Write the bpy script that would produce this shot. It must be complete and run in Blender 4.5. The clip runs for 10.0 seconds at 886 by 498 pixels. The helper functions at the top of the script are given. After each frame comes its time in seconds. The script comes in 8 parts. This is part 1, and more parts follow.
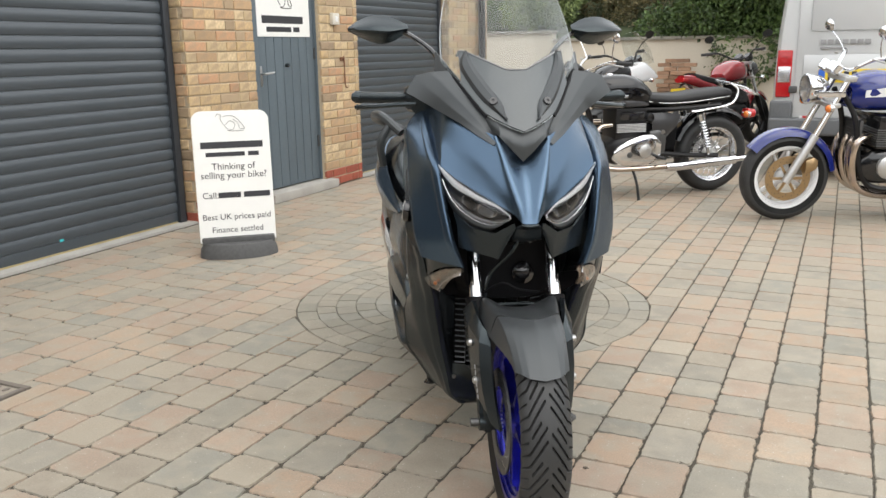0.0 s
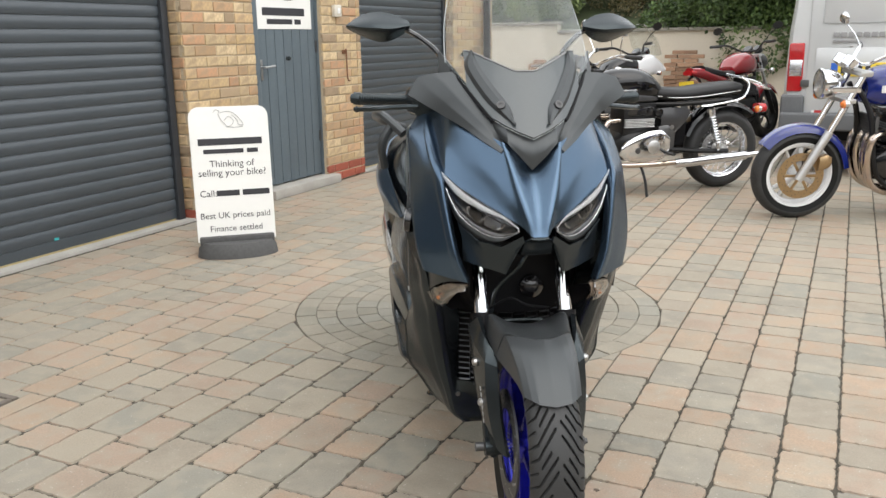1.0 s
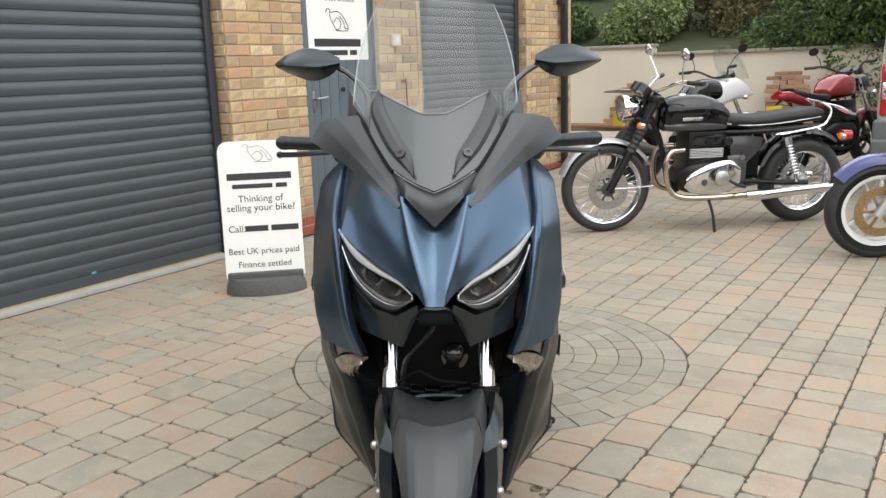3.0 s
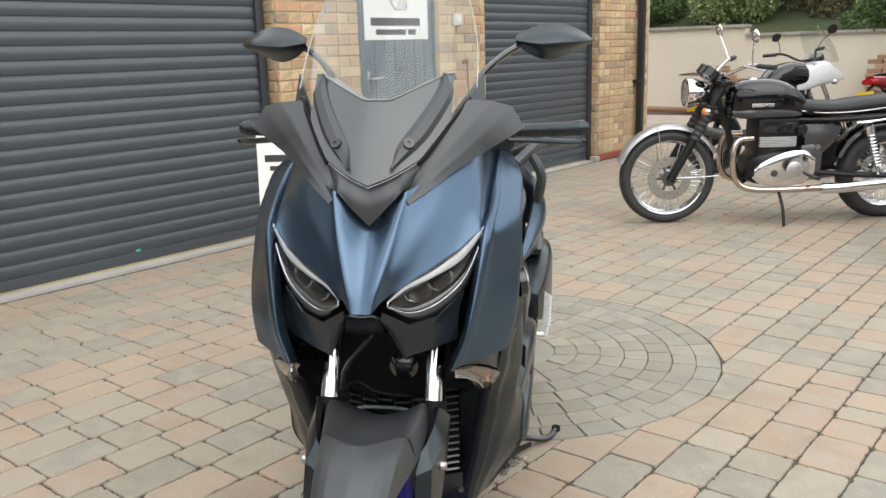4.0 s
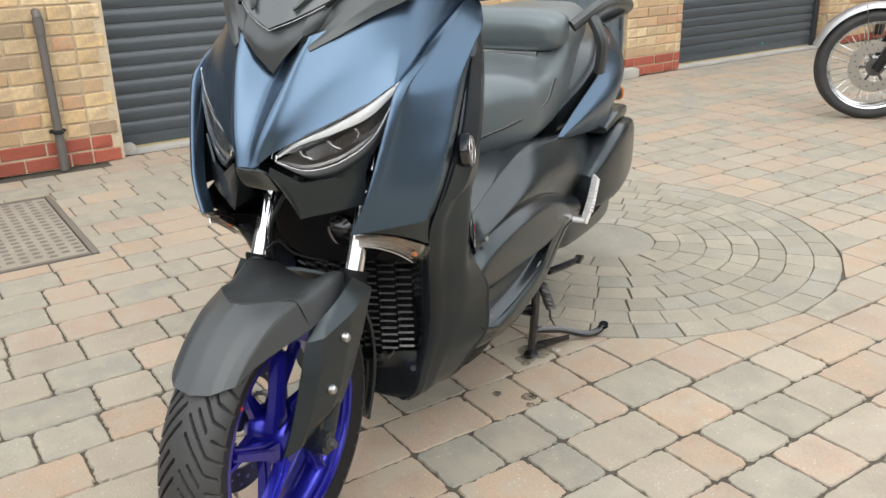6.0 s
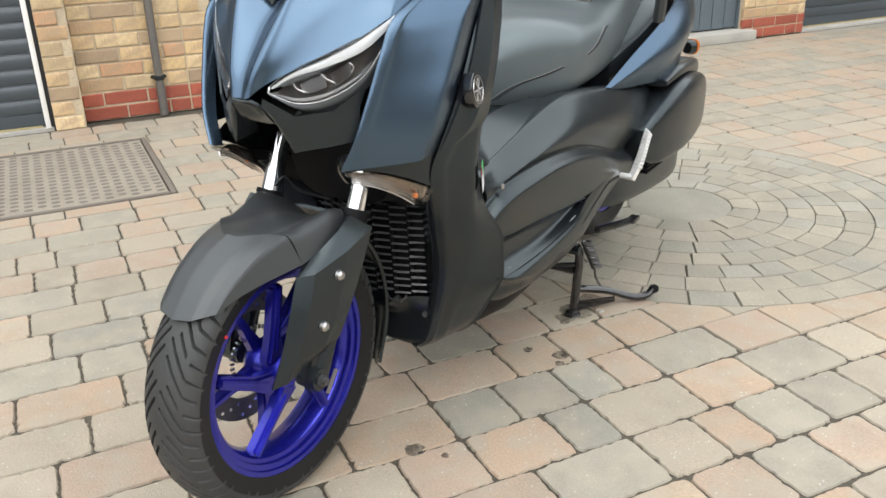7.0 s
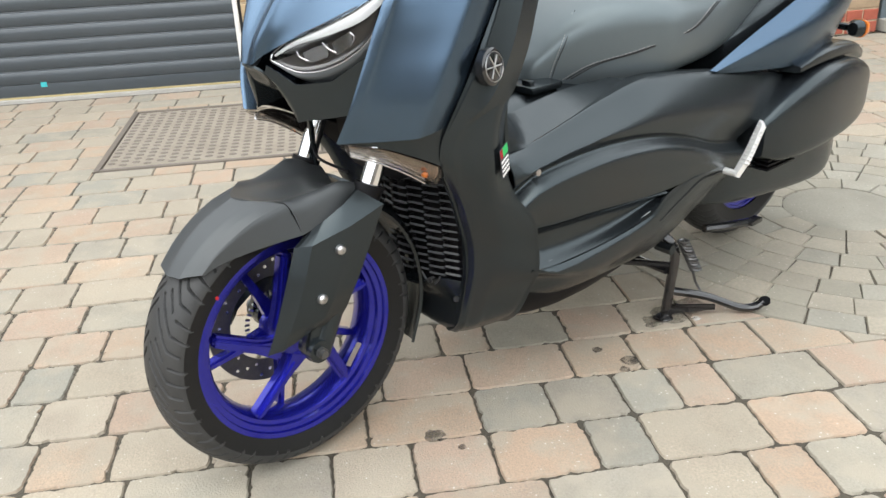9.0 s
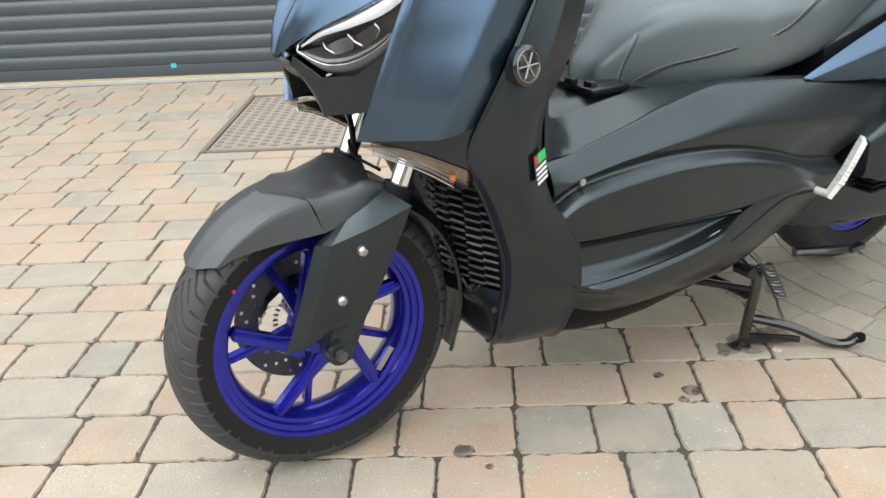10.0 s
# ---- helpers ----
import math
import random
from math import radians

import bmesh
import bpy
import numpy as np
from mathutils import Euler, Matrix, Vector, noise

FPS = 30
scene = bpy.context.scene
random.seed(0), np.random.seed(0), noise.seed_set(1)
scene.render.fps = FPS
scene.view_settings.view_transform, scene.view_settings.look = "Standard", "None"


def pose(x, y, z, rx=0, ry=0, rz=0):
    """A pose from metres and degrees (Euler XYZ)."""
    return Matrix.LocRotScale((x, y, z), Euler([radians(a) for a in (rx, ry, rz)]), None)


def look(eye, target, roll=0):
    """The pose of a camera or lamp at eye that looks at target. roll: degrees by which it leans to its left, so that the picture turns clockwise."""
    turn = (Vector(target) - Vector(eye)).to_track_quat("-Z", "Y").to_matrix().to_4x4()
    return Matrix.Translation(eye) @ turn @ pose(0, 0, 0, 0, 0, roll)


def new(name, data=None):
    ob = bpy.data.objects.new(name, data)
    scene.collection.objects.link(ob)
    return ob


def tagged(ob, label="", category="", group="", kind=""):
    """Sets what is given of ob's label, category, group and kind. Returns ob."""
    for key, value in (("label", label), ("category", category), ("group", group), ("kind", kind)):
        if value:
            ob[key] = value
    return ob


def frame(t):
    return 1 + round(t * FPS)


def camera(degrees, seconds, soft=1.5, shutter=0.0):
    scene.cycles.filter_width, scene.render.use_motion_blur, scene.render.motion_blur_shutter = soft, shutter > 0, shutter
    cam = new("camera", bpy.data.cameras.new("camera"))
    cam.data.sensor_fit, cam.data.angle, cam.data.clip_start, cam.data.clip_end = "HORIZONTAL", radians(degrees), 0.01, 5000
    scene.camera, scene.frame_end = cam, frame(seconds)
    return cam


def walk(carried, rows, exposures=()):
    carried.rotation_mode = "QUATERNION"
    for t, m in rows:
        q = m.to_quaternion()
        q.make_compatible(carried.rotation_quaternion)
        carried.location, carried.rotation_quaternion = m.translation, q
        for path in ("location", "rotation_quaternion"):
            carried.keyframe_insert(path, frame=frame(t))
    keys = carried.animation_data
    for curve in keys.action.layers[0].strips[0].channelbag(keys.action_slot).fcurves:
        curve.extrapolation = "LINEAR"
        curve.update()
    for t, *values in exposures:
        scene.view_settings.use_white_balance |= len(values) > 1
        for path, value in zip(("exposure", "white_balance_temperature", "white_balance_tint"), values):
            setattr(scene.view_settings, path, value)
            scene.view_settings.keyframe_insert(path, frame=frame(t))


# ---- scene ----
cam = camera(55.2, 10.0)
METRES, EYE, TILT, LEAN, TURN = 2.559, 1.2, 0.0, 0.0, 25.3
ROWS = [
    (0.0, 0.0, 0.0, 0.0, -0.22, -13.28, 0.95),
    (0.5, -0.0084, 0.0411, 0.0066, -0.28, -13.61, 0.79),
    (1.0, 0.0005, 0.0548, 0.0091, 0.06, -13.92, 0.91),
    (1.5, 0.0425, 0.0775, 0.0076, 1.12, -14.0, 1.29),
    (2.0, 0.1054, 0.0995, 0.0103, 2.85, -13.57, 1.71),
    (2.5, 0.1454, 0.1255, 0.0171, 5.01, -12.69, 1.94),
    (4.0, 0.2758, 0.2547, 0.0142, 13.86, -13.26, 1.63),
    (4.5, 0.3535, 0.2795, 0.0069, 17.71, -15.28, 1.48),
    (5.0, 0.3916, 0.322, -0.0132, 21.86, -17.43, 1.34),
    (5.5, 0.4234, 0.3617, -0.0168, 26.08, -19.26, 1.26),
    (7.0, 0.5285, 0.4445, -0.0418, 39.12, -22.91, 1.48),
    (7.5, 0.5353, 0.4873, -0.0529, 43.28, -23.74, 1.66),
    (8.0, 0.5445, 0.5186, -0.0528, 47.3, -24.28, 1.92),
    (8.5, 0.5694, 0.549, -0.0518, 51.46, -24.42, 2.24),
    (9.0, 0.6122, 0.582, -0.0501, 55.99, -24.34, 2.45),
    (9.5, 0.6265, 0.6117, -0.0492, 60.84, -24.33, 2.5),
    (10.0, 0.6174, 0.664, -0.0578, 66.1, -24.44, 2.64),
]
walk(cam, [(t, pose(0, 0, EYE, TILT, LEAN, TURN) @ pose(METRES * x, METRES * y, METRES * z, 90 + pitch, roll, yaw)) for t, x, y, z, yaw, pitch, roll in ROWS],
     exposures=[(0.0, 0.30, 6450, 9.5), (2.5, 0.28, 6400, 9.5), (4.0, 0.33, 6420, 9.5), (5.5, 0.48, 6450, 9.5), (7.5, 0.66, 6340, 8.2), (10.0, 0.78, 6300, 8.2)])

# ---- sky and sun: bright overcast, soft light from behind the camera ----
SUN_TO = Vector((-0.6, 0.38, -1.0))
world = bpy.data.worlds.new("sky")
scene.world = world
world.use_nodes = True
sky_tree = world.node_tree
sky_node = sky_tree.nodes.new("ShaderNodeTexSky")
sky_node.sky_type = "NISHITA"
sky_node.sun_disc = False
sky_node.sun_elevation, sky_node.sun_rotation = radians(54.6), radians(122)
sky_node.dust_density, sky_node.ozone_density = 3.0, 0.5
haze = sky_tree.nodes.new("ShaderNodeMix")
haze.data_type = "RGBA"
haze.inputs[0].default_value = 0.8
haze.inputs[7].default_value = (12.2, 12.2, 12.1, 1)
sky_tree.links.new(sky_node.outputs[0], haze.inputs[6])
sky_tree.links.new(haze.outputs[2], sky_tree.nodes["Background"].inputs[0])
sky_tree.nodes["Background"].inputs[1].default_value = 0.15
sun_data = bpy.data.lights.new("sun", "SUN")
sun_data.energy, sun_data.angle, sun_data.color = 1.1, radians(70), (1.0, 0.965, 0.92)
sun = new("sun", sun_data)
sun.matrix_world = look(-SUN_TO * 20, (0, 0, 0))


# ---- materials ----
def material(name, colour, rough=0.5, metal=0.0, second=None, grain=0.0, grain_scale=60.0, stain=0.0, stain_scale=3.0,
             bump=0.0, bump_scale=200.0, coat=0.0, spec=0.5, vary=0.0, palette=None, island=False, in_place=False, specks=0.0, blend=None, sheen_tint=None):
    """A surface with grain and stains at two scales, fine relief, and a tone that differs from piece to piece."""
    m = bpy.data.materials.new(name)
    m.use_nodes = True
    nt = m.node_tree
    b = nt.nodes["Principled BSDF"]
    b.inputs["Roughness"].default_value = rough
    b.inputs["Metallic"].default_value = metal
    b.inputs["Coat Weight"].default_value = coat
    b.inputs["Coat Roughness"].default_value = 0.06
    b.inputs["Specular IOR Level"].default_value = spec
    if sheen_tint:
        b.inputs["Specular Tint"].default_value = (*sheen_tint, 1)
    where = nt.nodes.new("ShaderNodeNewGeometry").outputs["Position"] if in_place else nt.nodes.new("ShaderNodeTexCoord").outputs["Object"]
    out = None
    if palette:
        ramp = nt.nodes.new("ShaderNodeValToRGB")
        ramp.color_ramp.interpolation = "CONSTANT"
        while len(ramp.color_ramp.elements) < len(palette):
            ramp.color_ramp.elements.new(0.5)
        for i, c in enumerate(palette):
            ramp.color_ramp.elements[i].position = i / len(palette)
            ramp.color_ramp.elements[i].color = (*c, 1)
        if island:
            rnd = nt.nodes.new("ShaderNodeNewGeometry").outputs["Random Per Island"]
        else:
            rnd = nt.nodes.new("ShaderNodeObjectInfo").outputs["Random"]
        nt.links.new(rnd, ramp.inputs[0])
        out = ramp.outputs[0]

    def mixed(a, colour, factor_socket):
        mix = nt.nodes.new("ShaderNodeMix")
        mix.data_type = "RGBA"
        nt.links.new(factor_socket, mix.inputs[0])
        if a is None:
            mix.inputs[6].default_value = (*base, 1)
        else:
            nt.links.new(a, mix.inputs[6])
        mix.inputs[7].default_value = (*colour, 1)
        return mix.outputs[2]

    def noise_factor(scale, amount, lo, hi, detail=4):
        n = nt.nodes.new("ShaderNodeTexNoise")
        n.inputs["Scale"].default_value = scale
        n.inputs["Detail"].default_value = detail
        nt.links.new(where, n.inputs["Vector"])
        r = nt.nodes.new("ShaderNodeMapRange")
        r.inputs[1].default_value, r.inputs[2].default_value = lo, hi
        r.inputs[3].default_value, r.inputs[4].default_value = 0, amount
        nt.links.new(n.outputs[0], r.inputs[0])
        return r.outputs[0]

    base = colour
    other = second or tuple(c * 0.5 for c in colour)
    if grain:
        out = mixed(out, other, noise_factor(grain_scale, grain, 0.35, 0.7, 5))
    if stain:
        out = mixed(out, other, noise_factor(stain_scale, stain, 0.42, 0.68))
    if blend:
        out = mixed(out, blend, noise_factor(11.0, 0.7, 0.44, 0.62, 4))
    if specks:
        vo = nt.nodes.new("ShaderNodeTexVoronoi")
        vo.inputs["Scale"].default_value = 70.0
        nt.links.new(where, vo.inputs["Vector"])
        near_dot = nt.nodes.new("ShaderNodeMapRange")
        near_dot.inputs[1].default_value, near_dot.inputs[2].default_value = 0.17, 0.09
        near_dot.inputs[3].default_value, near_dot.inputs[4].default_value = 0.0, 1.0
        nt.links.new(vo.outputs["Distance"], near_dot.inputs[0])
        few = nt.nodes.new("ShaderNodeMath")
        few.operation = "MULTIPLY"
        nt.links.new(near_dot.outputs[0], few.inputs[0])
        nt.links.new(noise_factor(22.0, specks, 0.50, 0.58, 2), few.inputs[1])
        out = mixed(out, (0.62, 0.6, 0.54), few.outputs[0])
    if vary:
        hsv = nt.nodes.new("ShaderNodeHueSaturation")
        rr = nt.nodes.new("ShaderNodeMapRange")
        rr.inputs[3].default_value, rr.inputs[4].default_value = 1 - vary, 1 + vary
        info = nt.nodes.new("ShaderNodeObjectInfo")
        wn = nt.nodes.new("ShaderNodeTexWhiteNoise")
        wn.noise_dimensions = "1D"
        nt.links.new(info.outputs["Random"], wn.inputs["W"])
        nt.links.new(wn.outputs[0], rr.inputs[0])
        nt.links.new(rr.outputs[0], hsv.inputs["Value"])
        if out is None:
            hsv.inputs["Color"].default_value = (*base, 1)
        else:
            nt.links.new(out, hsv.inputs["Color"])
        out = hsv.outputs[0]
    if out is None:
        b.inputs["Base Color"].default_value = (*base, 1)
    else:
        nt.links.new(out, b.inputs["Base Color"])
    if bump:
        n = nt.nodes.new("ShaderNodeTexNoise")
        n.inputs["Scale"].default_value = bump_scale
        n.inputs["Detail"].default_value = 3
        nt.links.new(where, n.inputs["Vector"])
        bp = nt.nodes.new("ShaderNodeBump")
        bp.inputs["Strength"].default_value = bump
        bp.inputs["Distance"].default_value = 0.004
        nt.links.new(n.outputs[0], bp.inputs["Height"])
        nt.links.new(bp.outputs[0], b.inputs["Normal"])
    return m


def glass(name, colour=(1, 1, 1), rough=0.0, clear=0.85, gloss=0.045):
    """A thin clear pane: mostly see-through, with a Fresnel gloss."""
    m = bpy.data.materials.new(name)
    m.use_nodes = True
    nt = m.node_tree
    nt.nodes.clear()
    o = nt.nodes.new("ShaderNodeOutputMaterial")
    t = nt.nodes.new("ShaderNodeBsdfTransparent")
    t.inputs[0].default_value = (*[c * clear + (1 - clear) * 0.3 for c in colour], 1)
    g = nt.nodes.new("ShaderNodeBsdfGlossy")
    g.inputs["Roughness"].default_value = rough
    lw = nt.nodes.new("ShaderNodeLayerWeight")
    lw.inputs[0].default_value = 0.5
    pw = nt.nodes.new("ShaderNodeMath")
    pw.operation = "POWER"
    pw.inputs[1].default_value = 4.0
    nt.links.new(lw.outputs["Facing"], pw.inputs[0])
    f = nt.nodes.new("ShaderNodeMapRange")
    f.inputs[3].default_value, f.inputs[4].default_value = gloss, 1.0
    nt.links.new(pw.outputs[0], f.inputs[0])
    mx = nt.nodes.new("ShaderNodeMixShader")
    nt.links.new(f.outputs[0], mx.inputs[0])
    nt.links.new(t.outputs[0], mx.inputs[1])
    nt.links.new(g.outputs[0], mx.inputs[2])
    nt.links.new(mx.outputs[0], o.inputs[0])
    return m


BLUE = material("matt_blue_paint", (0.086, 0.129, 0.185), 0.27, 0.93, grain=0.08, grain_scale=900, stain=0.08, stain_scale=6)
COOL = (0.80, 0.95, 1.0)
GREY_PLASTIC = material("grey_plastic", (0.036, 0.039, 0.041), 0.40, spec=0.6, sheen_tint=(0.93, 0.98, 1.0), grain=0.12, grain_scale=500, bump=0.01, bump_scale=900, stain=0.15, stain_scale=9)
MATT_BLACK = material("black_plastic", (0.0085, 0.0100, 0.0115), 0.27, spec=0.62, sheen_tint=COOL, grain=0.15, grain_scale=500, bump=0.01, bump_scale=900, second=(0.010, 0.0125, 0.0145), stain=0.3, stain_scale=7)
GLOSS_PLASTIC = material("grille_plastic", (0.055, 0.058, 0.062), 0.24, spec=1.0, grain=0.1, grain_scale=300)
LAMP_BOWL = material("lamp_bowl", (0.035, 0.035, 0.037), 0.3, 0.0, grain=0.3, grain_scale=150)
SMOKE_CHROME = material("smoked_reflector", (0.42, 0.35, 0.30), 0.22, 0.9, grain=0.4, grain_scale=160)
BACKING = material("screen_backing_plastic", (0.05, 0.060, 0.064), 0.3, spec=0.6, coat=0.35, grain=0.1, grain_scale=120, stain=0.15, stain_scale=8)
# near-black, set low so hollows read as shade; also on real black parts
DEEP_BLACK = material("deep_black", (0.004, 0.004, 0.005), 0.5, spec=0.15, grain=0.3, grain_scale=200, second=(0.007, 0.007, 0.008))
SHINY_BLACK = material("gloss_black", (0.01, 0.01, 0.011), 0.14, coat=0.6, grain=0.1, grain_scale=60, second=(0.02, 0.02, 0.02))
SEAT = material("seat_vinyl", (0.068, 0.079, 0.083), 0.36, spec=1.0, sheen_tint=COOL, grain=0.2, grain_scale=400, second=(0.098, 0.110, 0.115), bump=0.05, bump_scale=600)
THREAD_DARK = material("dark_thread", (0.012, 0.012, 0.013), 0.8, grain=0.4, grain_scale=900)
THREAD = material("seam_thread", (0.32, 0.32, 0.32), 0.8, grain=0.4, grain_scale=900)
RUBBER = material("tyre_rubber", (0.026, 0.027, 0.028), 0.55, spec=0.45, grain=0.3, grain_scale=300, second=(0.044, 0.044, 0.043), stain=0.5, stain_scale=14, bump=0.06, bump_scale=500)
TYRE_WALL = material("tyre_wall_rubber", (0.008, 0.0085, 0.009), 0.42, spec=0.25, grain=0.3, grain_scale=200, second=(0.013, 0.013, 0.013), stain=0.4, stain_scale=12, bump=0.04, bump_scale=400)
CHROME = material("chrome", (0.82, 0.83, 0.85), 0.09, 1.0, grain=0.15, grain_scale=80, second=(0.6, 0.6, 0.62))
STEEL = material("brushed_steel", (0.5, 0.5, 0.5), 0.32, 1.0, grain=0.3, grain_scale=140, second=(0.33, 0.32, 0.31))
DARK_STEEL = material("dark_steel", (0.13, 0.13, 0.13), 0.45, 0.8, grain=0.4, grain_scale=90)
ALUMINIUM = material("cast_aluminium", (0.62, 0.62, 0.61), 0.38, 0.85, grain=0.3, grain_scale=60, second=(0.42, 0.42, 0.41), bump=0.1)
RIM_BLUE = material("blue_rim_paint", (0.024, 0.026, 0.36), 0.27, 0.78, coat=0.5, grain=0.15, grain_scale=300, second=(0.034, 0.034, 0.42))
LENS_CLEAR = glass("lens_clear", (1, 1, 1), 0.02, 0.92, 0.03)
LENS_SMOKE = glass("lens_smoke", (0.93, 0.91, 0.88), 0.04, 0.92, 0.06)
SCREEN = glass("screen_plastic", (0.93, 0.95, 0.95), 0.05, 0.95, 0.035)
REFLECTOR = material("lamp_reflector", (0.75, 0.75, 0.77), 0.2, 0.9, grain=0.3, grain_scale=120)
LAMP_WHITE = material("lamp_diffuser", (0.74, 0.76, 0.78), 0.25, grain=0.1, grain_scale=200)
LAMP_CHROME = material("dim_reflector", (0.16, 0.16, 0.165), 0.25, 0.6, grain=0.3, grain_scale=150)
AMBER = material("amber_lens", (0.75, 0.2, 0.03), 0.2, coat=0.5, grain=0.3, grain_scale=250)
RED_LENS = material("red_lens", (0.45, 0.012, 0.015), 0.18, coat=0.5, grain=0.3, grain_scale=150)
WHITE = material("white_gloss", (0.8, 0.8, 0.79), 0.35, grain=0.1, grain_scale=40, stain=0.08, stain_scale=4, second=(0.6, 0.59, 0.56))
INK = material("dark_ink", (0.03, 0.03, 0.035), 0.6, grain=0.2, grain_scale=300)
GREY_INK = material("grey_ink", (0.3, 0.3, 0.3), 0.6, grain=0.2, grain_scale=300)


# ---- building blocks ----
def thing(name, m, label, category, group="", kind=""):
    return place(tagged(new(name), label, category, group, kind), m)


def place(ob, m):
    ob.matrix_world = m
    return ob


def finish(bm, name, mat, smooth=35):
    bmesh.ops.recalc_face_normals(bm, faces=bm.faces[:])
    me = bpy.data.meshes.new(name)
    bm.to_mesh(me)
    bm.free()
    me.materials.append(mat)
    if smooth:
        me.shade_smooth()
        me.set_sharp_from_angle(angle=radians(smooth))
    return me


def part(name, bm, mat, parent=None, label="", smooth=35):
    ob = new(name, finish(bm, name, mat, smooth))
    if parent is not None:
        ob.parent = parent
    if label:
        ob["label"] = label
    return ob


def join(*bms):
    """One bmesh from several."""
    first = bms[0]
    for other in bms[1:]:
        me = bpy.data.meshes.new("tmp")
        other.to_mesh(me)
        other.free()
        first.from_mesh(me)
        bpy.data.meshes.remove(me)
    return first


def mirrored(bm):
    bm2 = bm.copy()
    bmesh.ops.scale(bm2, vec=(1, -1, 1), verts=bm2.verts[:])
    bmesh.ops.reverse_faces(bm2, faces=bm2.faces[:])
    return bm2


def box(x0, x1, y0, y1, z0, z1, bevel=0.0, m=None, segments=2):
    bm = bmesh.new()
    bmesh.ops.create_cube(bm, size=1, matrix=Matrix.LocRotScale(((x0 + x1) / 2, (y0 + y1) / 2, (z0 + z1) / 2), None, (x1 - x0, y1 - y0, z1 - z0)))
    if bevel:
        bmesh.ops.bevel(bm, geom=bm.edges[:], offset=bevel, segments=segments, affect="EDGES", profile=0.6)
    if m is not None:
        bmesh.ops.transform(bm, matrix=m, verts=bm.verts[:])
    return bm


def catmull(pts, n):
    """n points along a smooth curve through pts."""
    p = np.array(pts, float)
    if len(p) == 2:
        return [tuple(p[0] + (p[1] - p[0]) * i / (n - 1)) for i in range(n)]
    q = np.vstack([2 * p[0] - p[1], p, 2 * p[-1] - p[-2]])
    out = []
    for i in range(n):
        u = i / (n - 1) * (len(p) - 1)
        k = min(int(u), len(p) - 2)
        t = u - k
        a, b, c, d = q[k], q[k + 1], q[k + 2], q[k + 3]
        out.append(tuple(0.5 * (2 * b + (c - a) * t + (2 * a - 5 * b + 4 * c - d) * t * t + (3 * b - a - 3 * c + d) * t ** 3)))
    return out


def straight(pts, n):
    """n points along the broken line through pts, keeping its corners."""
    k = max(1, (n - 1) // (len(pts) - 1))
    out = []
    for a, b in zip(pts[:-1], pts[1:]):
        out += [tuple(Vector(a).lerp(Vector(b), i / k)) for i in range(k)]
    return out + [tuple(pts[-1])]


def grid(rows, closed=False):
    bm = bmesh.new()
    v = [[bm.verts.new(p) for p in r] for r in rows]
    for a, b in zip(v[:-1], v[1:]):
        n = len(a)
        for i in range(n if closed else n - 1):
            j = (i + 1) % n
            bm.faces.new((a[i], a[j], b[j], b[i]))
    return bm


def panel(rows, nu=14, nv=14, thick=0.004, crease_rows=False, crease_cols=False):
    """A moulded panel through rows of guide points, with a thickness."""
    across = [(straight if crease_cols else catmull)(r, nu) for r in rows]
    down = [(straight if crease_rows else catmull)([r[i] for r in across], nv) for i in range(len(across[0]))]
    bm = grid([[c[j] for c in down] for j in range(len(down[0]))])
    bmesh.ops.recalc_face_normals(bm, faces=bm.faces[:])
    if thick:
        bmesh.ops.solidify(bm, geom=bm.faces[:], thickness=thick)
    return bm


def tube(pts, r, sides=10, n=None, r_end=None, ends=True, smooth=True):
    """A round bar along a curve; r may taper to r_end."""
    n = n or max(2, 6 * (len(pts) - 1))
    path = [Vector(p) for p in (catmull(pts, n) if smooth else pts)]
    n = len(path)
    rows, side = [], None
    for i, p in enumerate(path):
        d = (path[min(i + 1, n - 1)] - path[max(i - 1, 0)]).normalized()
        if side is None:
            side = d.orthogonal().normalized()
        side = (side - d * side.dot(d)).normalized()
        up = d.cross(side)
        rad = r + ((r_end if r_end is not None else r) - r) * i / (n - 1)
        rows.append([p + (side * math.cos(a) + up * math.sin(a)) * rad for a in (2 * math.pi * k / sides for k in range(sides))])
    bm = grid(rows, closed=True)
    if ends:
        bm.verts.ensure_lookup_table()
        bm.faces.new(bm.verts[:sides][::-1])
        bm.faces.new(bm.verts[-sides:])
    return bm


def rod(a, b, r, sides=12, r_end=None):
    return tube([a, b], r, sides, 2, r_end)


def lathe(profile, m=None, steps=48, closed=False):
    """Turns (radius, height) pairs about the z axis, then moves the result by m."""
    rows = [[(rr * math.cos(a), rr * math.sin(a), h) for rr, h in profile] for a in (2 * math.pi * k / steps for k in range(steps))]
    rows.append(rows[0])
    bm = grid(rows, closed=closed)
    bmesh.ops.remove_doubles(bm, verts=bm.verts[:], dist=1e-5)
    if m is not None:
        bmesh.ops.transform(bm, matrix=m, verts=bm.verts[:])
    return bm


def plate(outline, y0, y1, bevel=0.0, axis="y"):
    """A flat plate: an (x, z) outline given depth from y0 to y1."""
    bm = bmesh.new()
    f = bm.faces.new([bm.verts.new((x, y0, z) if axis == "y" else (x, z, y0)) for x, z in outline])
    g = bmesh.ops.extrude_face_region(bm, geom=[f])
    for v in g["geom"]:
        if isinstance(v, bmesh.types.BMVert):
            if axis == "y":
                v.co.y = y1
            else:
                v.co.z = y1
    if bevel:
        bmesh.ops.recalc_face_normals(bm, faces=bm.faces[:])
        bmesh.ops.bevel(bm, geom=bm.edges[:], offset=bevel, segments=2, affect="EDGES")
    return bm


